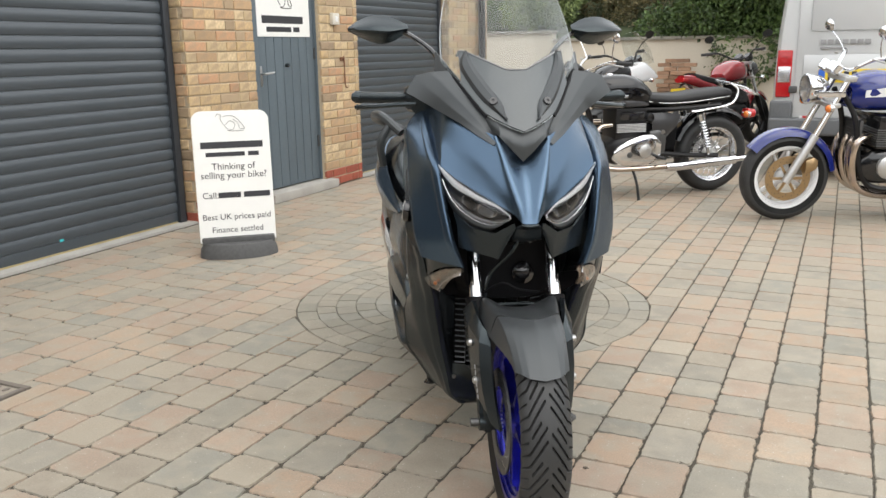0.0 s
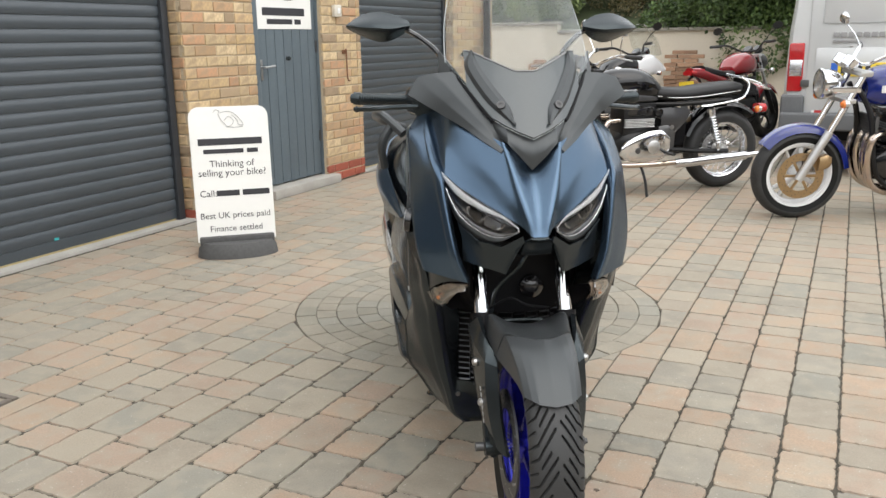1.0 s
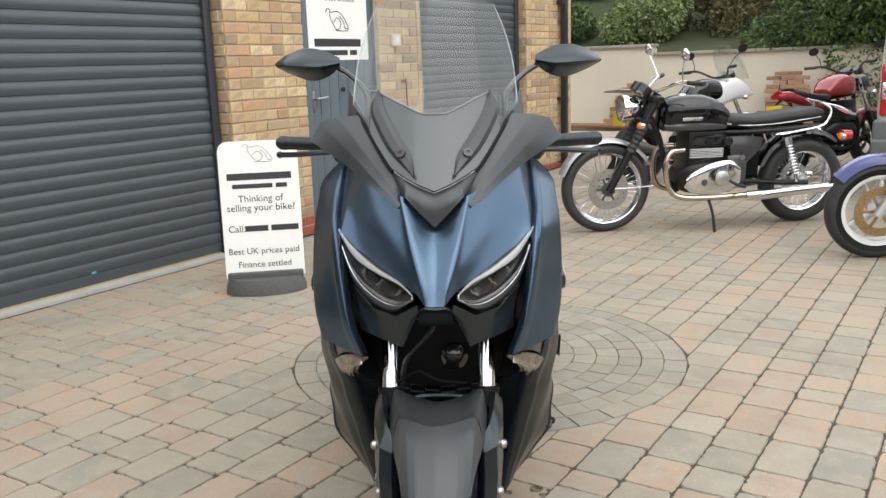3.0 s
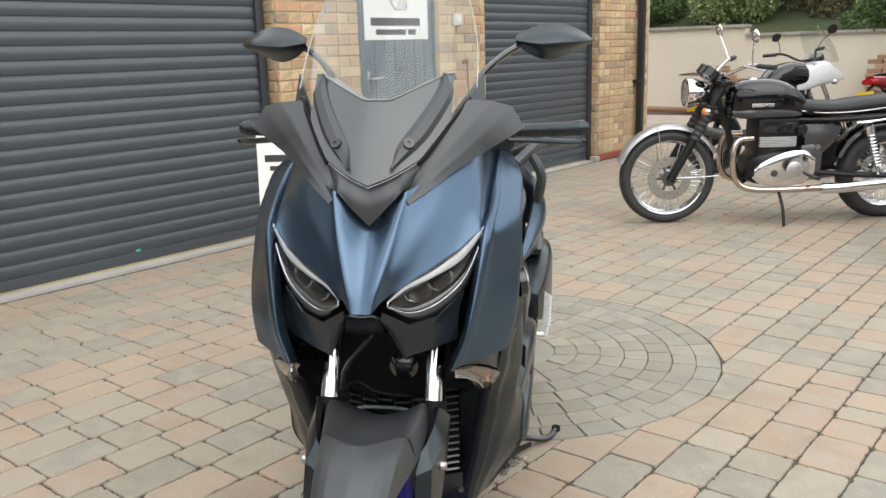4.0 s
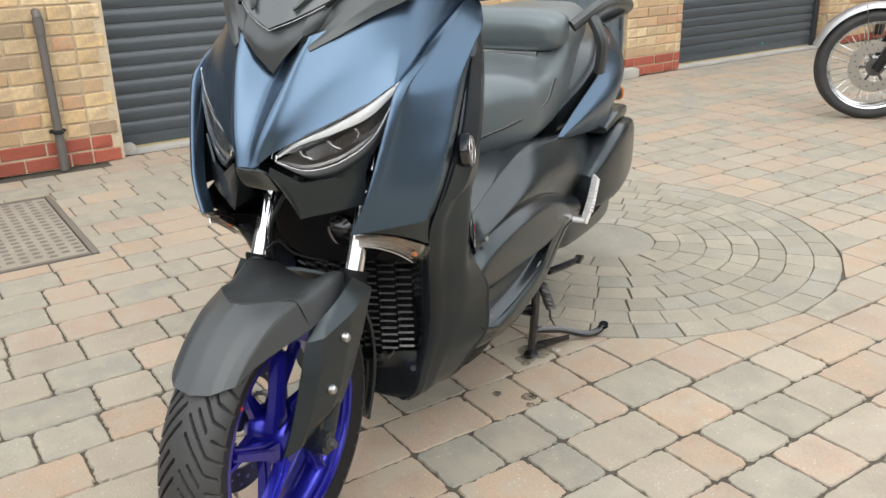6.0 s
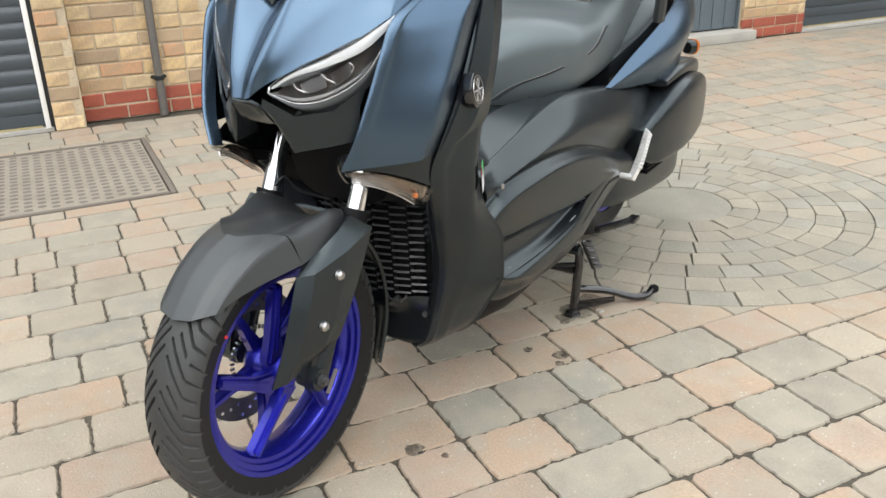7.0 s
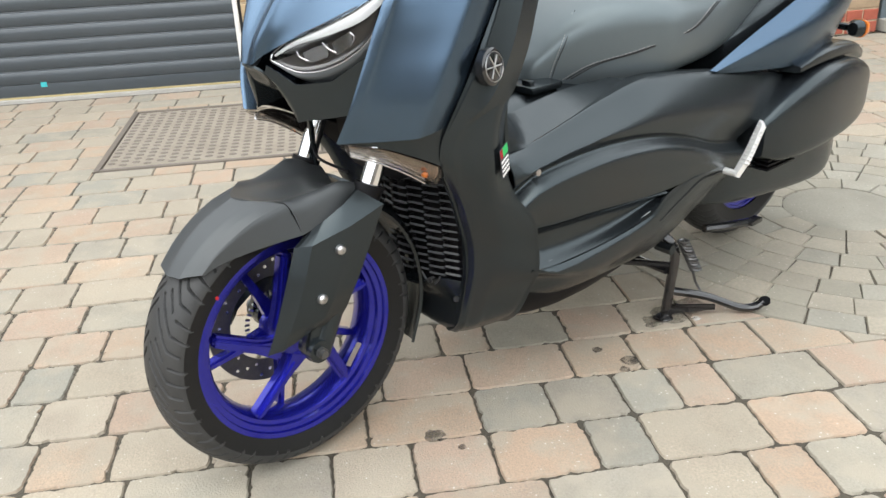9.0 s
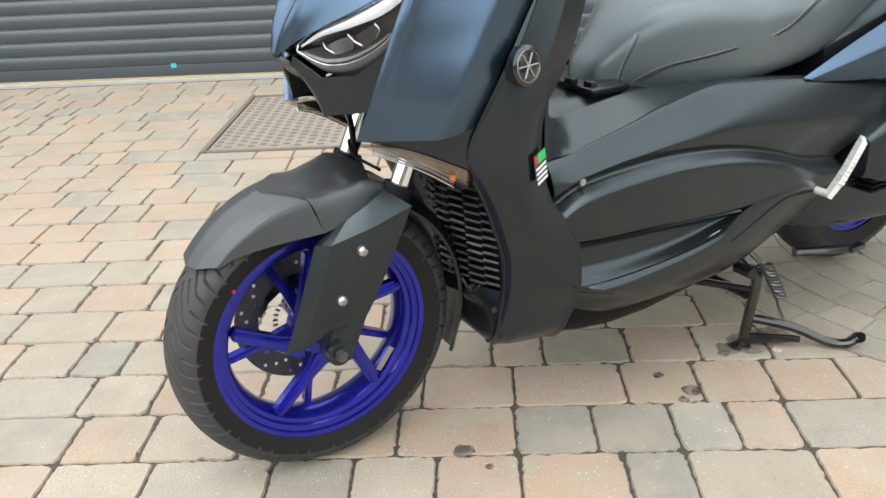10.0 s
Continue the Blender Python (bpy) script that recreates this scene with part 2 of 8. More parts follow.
def loft(sections, n_len=20, n_round=20, power=2.5, caps=True):
    """A body lofted along x through rounded sections: (x, half width, bottom z, top z, y centre)."""
    cols = catmull([s if len(s) == 5 else (*s, 0.0) for s in sections], n_len)
    rows = []
    for x, hw, zb, zt, yc in cols:
        zc, hh = (zb + zt) / 2, (zt - zb) / 2
        row = []
        for k in range(n_round):
            a = 2 * math.pi * k / n_round
            c, s = math.cos(a), math.sin(a)
            row.append((x, yc + hw * math.copysign(abs(c) ** (2 / power), c), zc + hh * math.copysign(abs(s) ** (2 / power), s)))
        rows.append(row)
    bm = grid(rows, closed=True)
    if caps:
        bm.verts.ensure_lookup_table()
        bm.faces.new(bm.verts[:n_round][::-1])
        bm.faces.new(bm.verts[-n_round:])
    return bm


def along_y(x, y, z):
    """A frame whose z axis runs along y, for wheels."""
    return Matrix.Translation((x, y, z)) @ Matrix.Rotation(radians(-90), 4, "X")


def lettering(text, size, m, mat, name, parent, depth=0.0006, align="CENTER"):
    cu = bpy.data.curves.new(name, "FONT")
    cu.body, cu.size, cu.extrude, cu.align_x = text, size, depth, align
    cu.resolution_u = 3
    tmp = new("tmp", cu)
    dg = bpy.context.evaluated_depsgraph_get()
    me = bpy.data.meshes.new_from_object(tmp.evaluated_get(dg))
    bpy.data.objects.remove(tmp)
    bpy.data.curves.remove(cu)
    me.materials.clear()
    me.materials.append(mat)
    ob = new(name, me)
    ob.parent = parent
    ob.matrix_basis = m
    return ob

# ---- yard, garages and garden wall ----
SHUTTER = material("shutter_paint", (0.044, 0.055, 0.065), 0.33, spec=0.7, grain=0.15, grain_scale=120, stain=0.15, stain_scale=1.5, second=(0.08, 0.09, 0.1), bump=0.02, bump_scale=90, vary=0.03)
FRAME_DARK = material("shutter_guide", (0.028, 0.032, 0.038), 0.45, grain=0.2, grain_scale=80)
CONCRETE = material("concrete", (0.40, 0.385, 0.35), 0.85, grain=0.5, grain_scale=120, second=(0.27, 0.26, 0.235), stain=0.5, stain_scale=5, bump=0.5, bump_scale=150)
MORTAR = material("mortar", (0.50, 0.41, 0.285), 0.95, grain=0.5, grain_scale=90, second=(0.30, 0.25, 0.18), stain=0.5, stain_scale=4, bump=0.6, bump_scale=160)
BRASS = material("brass_strip", (0.62, 0.52, 0.28), 0.35, 0.7, grain=0.3, grain_scale=60)
TEAL = material("teal_label", (0.05, 0.42, 0.45), 0.4, grain=0.2, grain_scale=200)
DOOR_PAINT = material("door_paint", (0.105, 0.135, 0.155), 0.55, grain=0.25, grain_scale=40, second=(0.075, 0.095, 0.11), stain=0.25, stain_scale=3, bump=0.1, bump_scale=120, vary=0.06)
PIPE_GREY = material("pipe_plastic", (0.09, 0.085, 0.08), 0.55, grain=0.4, grain_scale=40, second=(0.14, 0.12, 0.1), stain=0.4, stain_scale=4)
PIPE_BLACK = material("black_downpipe", (0.02, 0.02, 0.022), 0.35, grain=0.3, grain_scale=50)
RENDER = material("cream_render", (0.55, 0.50, 0.41), 0.9, grain=0.3, grain_scale=30, second=(0.45, 0.40, 0.33), stain=0.35, stain_scale=1.2, bump=0.3, bump_scale=60)
COPING = material("stone_coping", (0.30, 0.28, 0.24), 0.9, grain=0.5, grain_scale=25, stain=0.5, stain_scale=2, bump=0.4, bump_scale=50)
RUST = material("rust", (0.2, 0.09, 0.045), 0.8, grain=0.5, grain_scale=60)
TIMBER = material("weathered_timber", (0.16, 0.13, 0.1), 0.85, grain=0.5, grain_scale=20, stain=0.4)



def structure(name, bm, mat, label="", smooth=35):
    return tagged(part(name, bm, mat, None, "", smooth), label, "", "", "structure")


# mortar cores of the piers; the bricks stand proud of them
WALL_TOP = 3.1
structure("wall_pier_1", box(-4.6, -4.107, 1.775, 2.500, 0, WALL_TOP), MORTAR, "buff brick pier with a red plinth and a grey pipe")
structure("wall_pier_2", box(-4.6, -3.987, 1.625, 1.772, 0, WALL_TOP), MORTAR, "narrow buff brick pier beside a shutter")
structure("wall_pier_3", box(-4.6, -4.187, 4.715, 5.488, 0, WALL_TOP), MORTAR, "buff brick pier beside the plank door")
structure("wall_pier_4", box(-4.6, -4.187, 6.425, 7.052, 0, WALL_TOP), MORTAR, "buff brick pier with a red plinth")
structure("wall_pier_5", box(-4.6, -4.187, 9.108, 10.268, 0, WALL_TOP), MORTAR, "buff brick pier at the corner of the garages")
structure("wall_end", box(-12, -4.6, 10.0, 10.26, 0, WALL_TOP), MORTAR, "end wall of the garage building")
structure("wall_over_garages", box(-4.62, -4.30, -6.0, 10.26, 2.35, 3.1), MORTAR, "brick wall above the garage doors")
structure("wall_back", box(-12, -11.8, -6.0, 10.0, 0, WALL_TOP), MORTAR, "back wall of the garages")
structure("roof", box(-12.2, -4.0, -6.2, 10.5, 3.1, 3.25, 0.03), FRAME_DARK, "dark flat roof of the garages")
structure("wall_south", box(-12, -4.3, -6.2, -6.0, 0, WALL_TOP), MORTAR, "far side wall of the garages")


def slat_mesh(width):
    prof = [(0.0, 0.0), (0.006, 0.004), (0.010, 0.018), (0.0125, 0.038), (0.010, 0.058), (0.006, 0.070), (0.001, 0.0725), (0.0, 0.0768), (-0.006, 0.0768), (-0.006, 0.0)]
    rows = [[(px, y, pz) for px, pz in prof] for y in (0.0, width)]
    bm = grid(rows, closed=True)
    bm.verts.ensure_lookup_table()
    n = len(prof)
    bm.faces.new(bm.verts[:n])
    bm.faces.new(bm.verts[n:][::-1])
    return finish(bm, "shutter_slat", SHUTTER, 40)


def shutter(name, x, y0, y1, teal_y, teal_z, top=2.4, guides=(True, True)):
    leaf = part(name, box(x - 0.03, x - 0.012, y0 - 0.02, y1 + 0.02, 0.02, top), FRAME_DARK)
    tagged(leaf, "closed anthracite roller shutter garage door", "garage door", "", "structure")
    me = slat_mesh(y1 - y0)
    for k in range(int((top - 0.03) / 0.077)):
        ob = new("shutter_slat", me)
        ob.parent = leaf
        ob.matrix_basis = Matrix.Translation((x, y0, 0.085 + 0.077 * k))
    part("bottom_rail", box(x - 0.012, x + 0.008, y0, y1, 0.022, 0.086, 0.003), SHUTTER, leaf)
    part("brass_seal", box(x - 0.008, x + 0.012, y0 + 0.01, y1 - 0.01, 0.012, 0.022, 0.002), BRASS, leaf, "brass-coloured bottom seal")
    part("label_sticker", box(x + 0.0085, x + 0.0098, teal_y - 0.016, teal_y + 0.016, teal_z - 0.013, teal_z + 0.013), TEAL, leaf, "small teal label")
    for y, on in ((y0, guides[0]), (y1, guides[1])):
        if on:
            part("guide_rail", box(x - 0.02, x + 0.035, y - 0.05 if y == y0 else y, y if y == y0 else y + 0.06, 0.0, top, 0.004), FRAME_DARK, leaf, "dark steel guide rail")
    return leaf


shutter("garage_door_1", -4.30, 2.53, 4.62, 3.60, 0.100, guides=(False, True))
shutter("garage_door_2", -4.30, 7.07, 9.02, 8.3, 0.100, guides=(False, True))
door_b = shutter("garage_door_3", -4.075, -3.2, 1.575, 0.52, 0.082, guides=(True, False))
part("white_guide", box(-4.09, -4.035, 1.578, 1.604, 0.01, 2.4, 0.003), WHITE, door_b, "white edge strip of the guide rail")
# solid dark strip painting the shade of the gap beside the pier
part("dark_gap", box(-4.12, -4.06, 1.604, 1.625, 0.0, 2.4), FRAME_DARK, door_b)
structure("threshold_1", box(-4.62, -4.195, 2.51, 4.71, -0.05, 0.012, 0.004), CONCRETE, "pale concrete threshold strip")
structure("threshold_2", box(-4.62, -4.195, 7.06, 9.10, -0.05, 0.012, 0.004), CONCRETE, "pale concrete threshold strip")
structure("threshold_3", box(-4.62, -4.030, -3.3, 1.615, -0.05, 0.012, 0.004), CONCRETE, "pale concrete threshold strip")
for nm, px, py in (("threshold_stone", -4.17, 2.545), ("threshold_stone", -4.16, 9.06)):
    tagged(part(nm, box(px - 0.09, px, py - 0.035, py + 0.035, 0.0, 0.055, 0.008), CONCRETE), "small grey stone block at the foot of a pier", "stone block", "door stops")

# plank door
door = tagged(part("door_1", box(-4.29, -4.262, 5.60, 6.415, 0.085, 2.12), DOOR_PAINT), "grey-blue painted plank door, closed", "door", "", "structure")
for k in range(7):
    y0 = 5.603 + 0.1157 * k
    part("plank", box(-4.262, -4.246, y0 + 0.003, y0 + 0.1127, 0.088, 2.115, 0.003), DOOR_PAINT, door)
part("door_frame", join(box(-4.30, -4.225, 5.535, 5.598, 0.07, 2.16, 0.004), box(-4.30, -4.225, 6.417, 6.445, 0.07, 2.16, 0.004), box(-4.30, -4.225, 5.54, 6.44, 2.12, 2.20, 0.004)), DOOR_PAINT, door)
handle = part("door_handle", join(box(-4.247, -4.24, 5.622, 5.650, 0.93, 1.09, 0.003), tube([(-4.24, 5.636, 1.03), (-4.205, 5.636, 1.03), (-4.195, 5.655, 1.032), (-4.196, 5.75, 1.038)], 0.008, 8, 16)), STEEL, door, "steel lever handle")
part("latch_knob", join(lathe([(0.001, 0.03), (0.016, 0.026), (0.018, 0.016), (0.008, 0.008), (0.016, 0.0), (0.001, 0.0)], Matrix.Translation((-4.246, 5.985, 1.09)) @ Matrix.Rotation(radians(90), 4, "Y"), 16)), MATT_BLACK, door, "black latch knob")
for hz in (0.42, 1.18, 1.9):
    part("hinge", box(-4.246, -4.236, 6.395, 6.43, hz - 0.05, hz + 0.05, 0.003), DARK_STEEL, door)
structure("door_step", box(-4.42, -4.10, 5.53, 6.50, 0.0, 0.075, 0.01), CONCRETE, "grey stone door step")
structure("wall_over_door", box(-4.6, -4.25, 5.488, 6.425, 2.2, 2.4), MORTAR, "brickwork above the plank door")


def bars(parent, mat, x, y, z, widths, height, gap, depth=0.0012):
    """A row of plain bars in the local x direction, centred, facing -y."""
    total = sum(widths) + gap * (len(widths) - 1)
    u = x - total / 2
    for w in widths:
        part("print_bar", box(u, u + w, y - depth, y, z, z + height), mat, parent)
        u += w + gap


def swoosh(parent, x, y, z, s, mat):
    """The line drawing above the shop's name, as plain curved strokes."""
    curves = [[(-0.09, 0.052), (-0.075, 0.07), (-0.055, 0.06), (-0.06, 0.035), (-0.04, 0.0), (-0.015, -0.03)], [(-0.05, 0.05), (0.0, 0.058), (0.04, 0.04), (0.075, 0.0), (0.09, -0.025)],
              [(-0.03, 0.0), (0.0, 0.025), (0.03, 0.0), (0.015, -0.03), (-0.01, -0.035)], [(0.02, 0.035), (0.05, 0.005), (0.06, -0.025), (0.09, -0.03)], [(-0.02, -0.038), (0.03, -0.042), (0.085, -0.04)]]
    part("line_drawing", join(*[tube([(x + s * a, y, z + s * b) for a, b in c], 0.0018 * s, 5, 18) for c in curves]), mat, parent, "grey line drawing")


SIGN_PLASTIC = material("sign_board", (0.80, 0.80, 0.77), 0.4, grain=0.08, grain_scale=30, stain=0.1, stain_scale=3, second=(0.66, 0.65, 0.62))
SIGN_BASE = material("sign_base_rubber", (0.085, 0.085, 0.085), 0.7, grain=0.4, grain_scale=60, bump=0.2)


def rounded(w, z0, z1, r, steps=6):
    pts = [(-w, z0), (w, z0)]
    for cx, a0 in ((w - r, 0), (-w + r, 90)):
        for k in range(steps + 1):
            a = radians(a0 + 90 * k / steps)
            pts.append((cx + r * math.cos(a), z1 - r + r * math.sin(a)))
    return pts


sign = thing("pavement_sign", pose(-3.28, 4.03, 0, 0, 0, 41), "white pavement sign board with dark lettering on a rubber base", "sign")
board = part("board", plate(rounded(0.232, 0.09, 0.90, 0.06), -0.012, 0.012, 0.004), SIGN_PLASTIC, sign, "white plastic board with rounded top corners")
board.matrix_basis = Matrix.Translation((0, 0, -0.0075)) @ Matrix.Rotation(radians(-5.3), 4, "X") @ Matrix.Scale(0.972, 4)
part("base", join(lathe([(0.001, 0.085), (0.215, 0.085), (0.240, 0.05), (0.248, 0.0), (0.001, 0.0)], Matrix.Diagonal((0.94, 0.57, 1, 1)), 40), box(-0.215, 0.215, -0.03, 0.03, 0.07, 0.115, 0.01)), SIGN_BASE, sign, "dark grey rubber base")
swoosh(board, 0.0, -0.0135, 0.815, 0.95, GREY_INK)
bars(board, INK, 0.0, -0.0125, 0.672, (0.375,), 0.040, 0.010)
bars(board, INK, 0.0, -0.0125, 0.622, (0.235, 0.065), 0.026, 0.02)
for text, z, size in (("Thinking of", 0.542, 0.058), ("selling your bike?", 0.488, 0.058), ("Best UK prices paid", 0.232, 0.052), ("Finance settled", 0.152, 0.052)):
    lettering(text, size, Matrix.Translation((0, -0.0128, z)) @ Matrix.Rotation(radians(90), 4, "X"), INK, "lettering", board)
lettering("Call:", 0.056, Matrix.Translation((-0.15, -0.0128, 0.365)) @ Matrix.Rotation(radians(90), 4, "X"), INK, "lettering", board)
bars(board, INK, 0.055, -0.0125, 0.366, (0.135, 0.16), 0.034, 0.018)

doorsign = thing("door_sign", pose(-4.243, 5.965, 1.32, 0, 0, 90), "white sign board with dark lettering on the plank door", "sign")
dboard = part("board", plate(rounded(0.385, 0.0, 0.80, 0.012), -0.004, 0.0, 0.0015), SIGN_PLASTIC, doorsign)
bars(dboard, INK, 0.0, -0.0045, 0.105, (0.57,), 0.060, 0.014)
bars(dboard, INK, 0.0, -0.0045, 0.038, (0.34, 0.09), 0.040, 0.03)
swoosh(dboard, 0.0, -0.006, 0.29, 1.5, INK)
lettering("Finance settled", 0.075, Matrix.Translation((0, -0.0052, 0.455)) @ Matrix.Rotation(radians(90), 4, "X"), INK, "lettering", dboard)

# small fittings on the piers
bell = thing("switch_box", pose(-4.178, 6.635, 1.475), "small cream plastic switch box on the brickwork", "switch box")
part("case", box(0, 0.035, -0.055, 0.055, -0.05, 0.05, 0.008), material("cream_plastic", (0.62, 0.58, 0.5), 0.5, grain=0.2, grain_scale=60), bell)
part("rocker", box(0.034, 0.042, -0.018, 0.018, -0.024, 0.024, 0.004), WHITE, bell)
hook = thing("door_hook", pose(-4.176, 6.76, 1.0), "rusty iron door hook hanging on the brickwork", "hook")
part("hook_rod", tube([(0.012, -0.022, 0.13), (0.016, 0.0, 0.145), (0.012, 0.012, 0.12), (0.010, 0.022, -0.10), (0.016, 0.05, -0.13)], 0.006, 7, 24), RUST, hook)
part("hook_plate", box(-0.003, 0.008, -0.04, 0.01, 0.11, 0.145, 0.003), RUST, hook)
pipe = thing("waste_pipe", pose(-4.065, 2.178, 0), "grey plastic waste pipe down the brick pier", "pipe")
part("tube", tube([(-0.06, 0, 0.80), (-0.02, 0, 0.80), (0, 0, 0.775), (0, 0, 0.74), (0, 0, 0.40), (0, 0, 0.0)], 0.0215, 14, 40), PIPE_GREY, pipe)
part("socket", rod((0, 0, 0.70), (0, 0, 0.775), 0.026, 16), PIPE_GREY, pipe)
part("socket", rod((0, 0, 0.0), (0, 0, 0.17), 0.0235, 16), PIPE_GREY, pipe)
part("clip", join(box(-0.04, -0.018, -0.035, 0.035, 0.195, 0.215, 0.004), lathe([(0.027, 0.011), (0.022, 0.011), (0.022, -0.011), (0.027, -0.011)], Matrix.Translation((0, 0, 0.205)), 20, closed=True), rod((-0.03, -0.035, 0.205), (-0.015, -0.035, 0.205), 0.007, 8), rod((-0.03, 0.035, 0.205), (-0.015, 0.035, 0.205), 0.007, 8)), MATT_BLACK, pipe, "black pipe clip")
down = thing("downpipe", pose(-4.115, 9.93, 0), "square black rainwater downpipe on the corner pier", "pipe")
part("tube", box(-0.035, 0.035, -0.035, 0.035, 0.05, 3.1, 0.008), PIPE_BLACK, down)
for dz in (0.8, 1.9):
    part("bracket", box(-0.065, 0.02, -0.07, 0.07, dz, dz + 0.04, 0.005), PIPE_BLACK, down)

# cast cover in the paving
COVER = material("cast_iron_cover", (0.15, 0.13, 0.108), 0.75, grain=0.5, grain_scale=60, second=(0.12, 0.1, 0.085), stain=0.5, stain_scale=5, bump=0.3, bump_scale=120)
cover = thing("inspection_cover", pose(-3.13, 1.537, 0), "rusty cast iron inspection cover set in the paving", "cover")
part("frame", join(box(-0.475, 0.475, -0.475, -0.452, -0.03, 0.006, 0.002), box(-0.475, 0.475, 0.452, 0.475, -0.03, 0.006, 0.002), box(-0.475, -0.452, -0.45, 0.45, -0.03, 0.006, 0.002), box(0.452, 0.475, -0.45, 0.45, -0.03, 0.006, 0.002)), COVER, cover)
COVER_DUST = material("dusty_iron", (0.275, 0.245, 0.20), 0.85, grain=0.5, grain_scale=70, second=(0.19, 0.165, 0.13), stain=0.5, stain_scale=6, bump=0.3, bump_scale=140)
part("lid", box(-0.445, 0.445, -0.445, 0.445, -0.03, 0.002), COVER_DUST, cover)
studs_v, studs_f = [], []
for i in range(17):
    for j in range(18):
        cx, cy = -0.415 + 0.05 * i + (0.025 if j % 2 else 0), -0.42 + 0.0495 * j
        b0 = len(studs_v)
        for k in range(6):
            a = 2 * math.pi * k / 6
            studs_v += [(cx + 0.012 * math.cos(a), cy + 0.018 * math.sin(a), 0.002), (cx + 0.009 * math.cos(a), cy + 0.015 * math.sin(a), 0.0055)]
        studs_f += [tuple(b0 + 2 * k + 1 for k in range(6))] + [(b0 + 2 * k, b0 + 2 * ((k + 1) % 6), b0 + 2 * ((k + 1) % 6) + 1, b0 + 2 * k + 1) for k in range(6)]
studs_me = bpy.data.meshes.new("tread_studs")
studs_me.from_pydata(studs_v, [], studs_f)
studs_me.materials.append(COVER)
studs = new("tread_studs", studs_me)
studs.parent = cover
studs["kind"] = "stuff"


# ---- wheels ----
def tyre_bm(radius, width, bead, tread=0.0, around=420, across=40, period=57):
    """A tyre about the y axis; tread: depth of its slanted grooves."""
    hw = width / 2
    verts, faces = [], []
    prof = []
    for j in range(across + 1):
        u = -1 + 2 * j / across
        a = u * math.pi * 0.62
        y = hw * math.sin(max(-math.pi / 2, min(math.pi / 2, a))) * (1 if abs(a) < math.pi / 2 else 1 - 0.16 * (abs(a) - math.pi / 2) / 0.38)
        depth = (radius - bead)
        if abs(a) < math.pi / 2:
            rr = radius - depth * 0.56 * (1 - math.cos(a))
        else:
            rr = radius - depth * (0.56 + 0.44 * (abs(a) - math.pi / 2) / (0.12 * math.pi))
        prof.append((rr, y, u))
    for i in range(around):
        t = 2 * math.pi * i / around
        for rr, y, u in prof:
            s = abs(u)
            d = 0.0
            if tread and 0.04 < s < 0.80:
                side = 0.5 if u > 0 else 0.0
                run = i / around * period + side + 5.6 * min(s, 0.42) + 1.3 * max(0.0, s - 0.42)
                ph, k = abs(run % 1.0 - 0.5), int(run) % 3
                w = 0.13 if s < 0.42 else 0.10
                if k == 1 and (s < 0.16 or 0.36 < s < 0.45) or k == 2 and s > 0.70:
                    w = 0.0
                if ph < w:
                    d = tread * min(1.0, 2.2 * (1 - ph / w))
            verts.append(((rr - d) * math.cos(t), y, (rr - d) * math.sin(t)))
    n = across + 1
    for i in range(around):
        i2 = (i + 1) % around
        for j in range(across):
            faces.append((i * n + j, i * n + j + 1, i2 * n + j + 1, i2 * n + j))
    me = bpy.data.meshes.new("tmp")
    me.from_pydata(verts, [], faces)
    for f in me.polygons:
        j = f.index % across
        f.material_index = 1 if abs(2 * (j + 0.5) / across - 1) > 0.80 else 0
    bm = bmesh.new()
    bm.from_mesh(me)
    bpy.data.meshes.remove(me)
    return bm


def moved(bm, m):
    bmesh.ops.transform(bm, matrix=m, verts=bm.verts[:])
    return bm


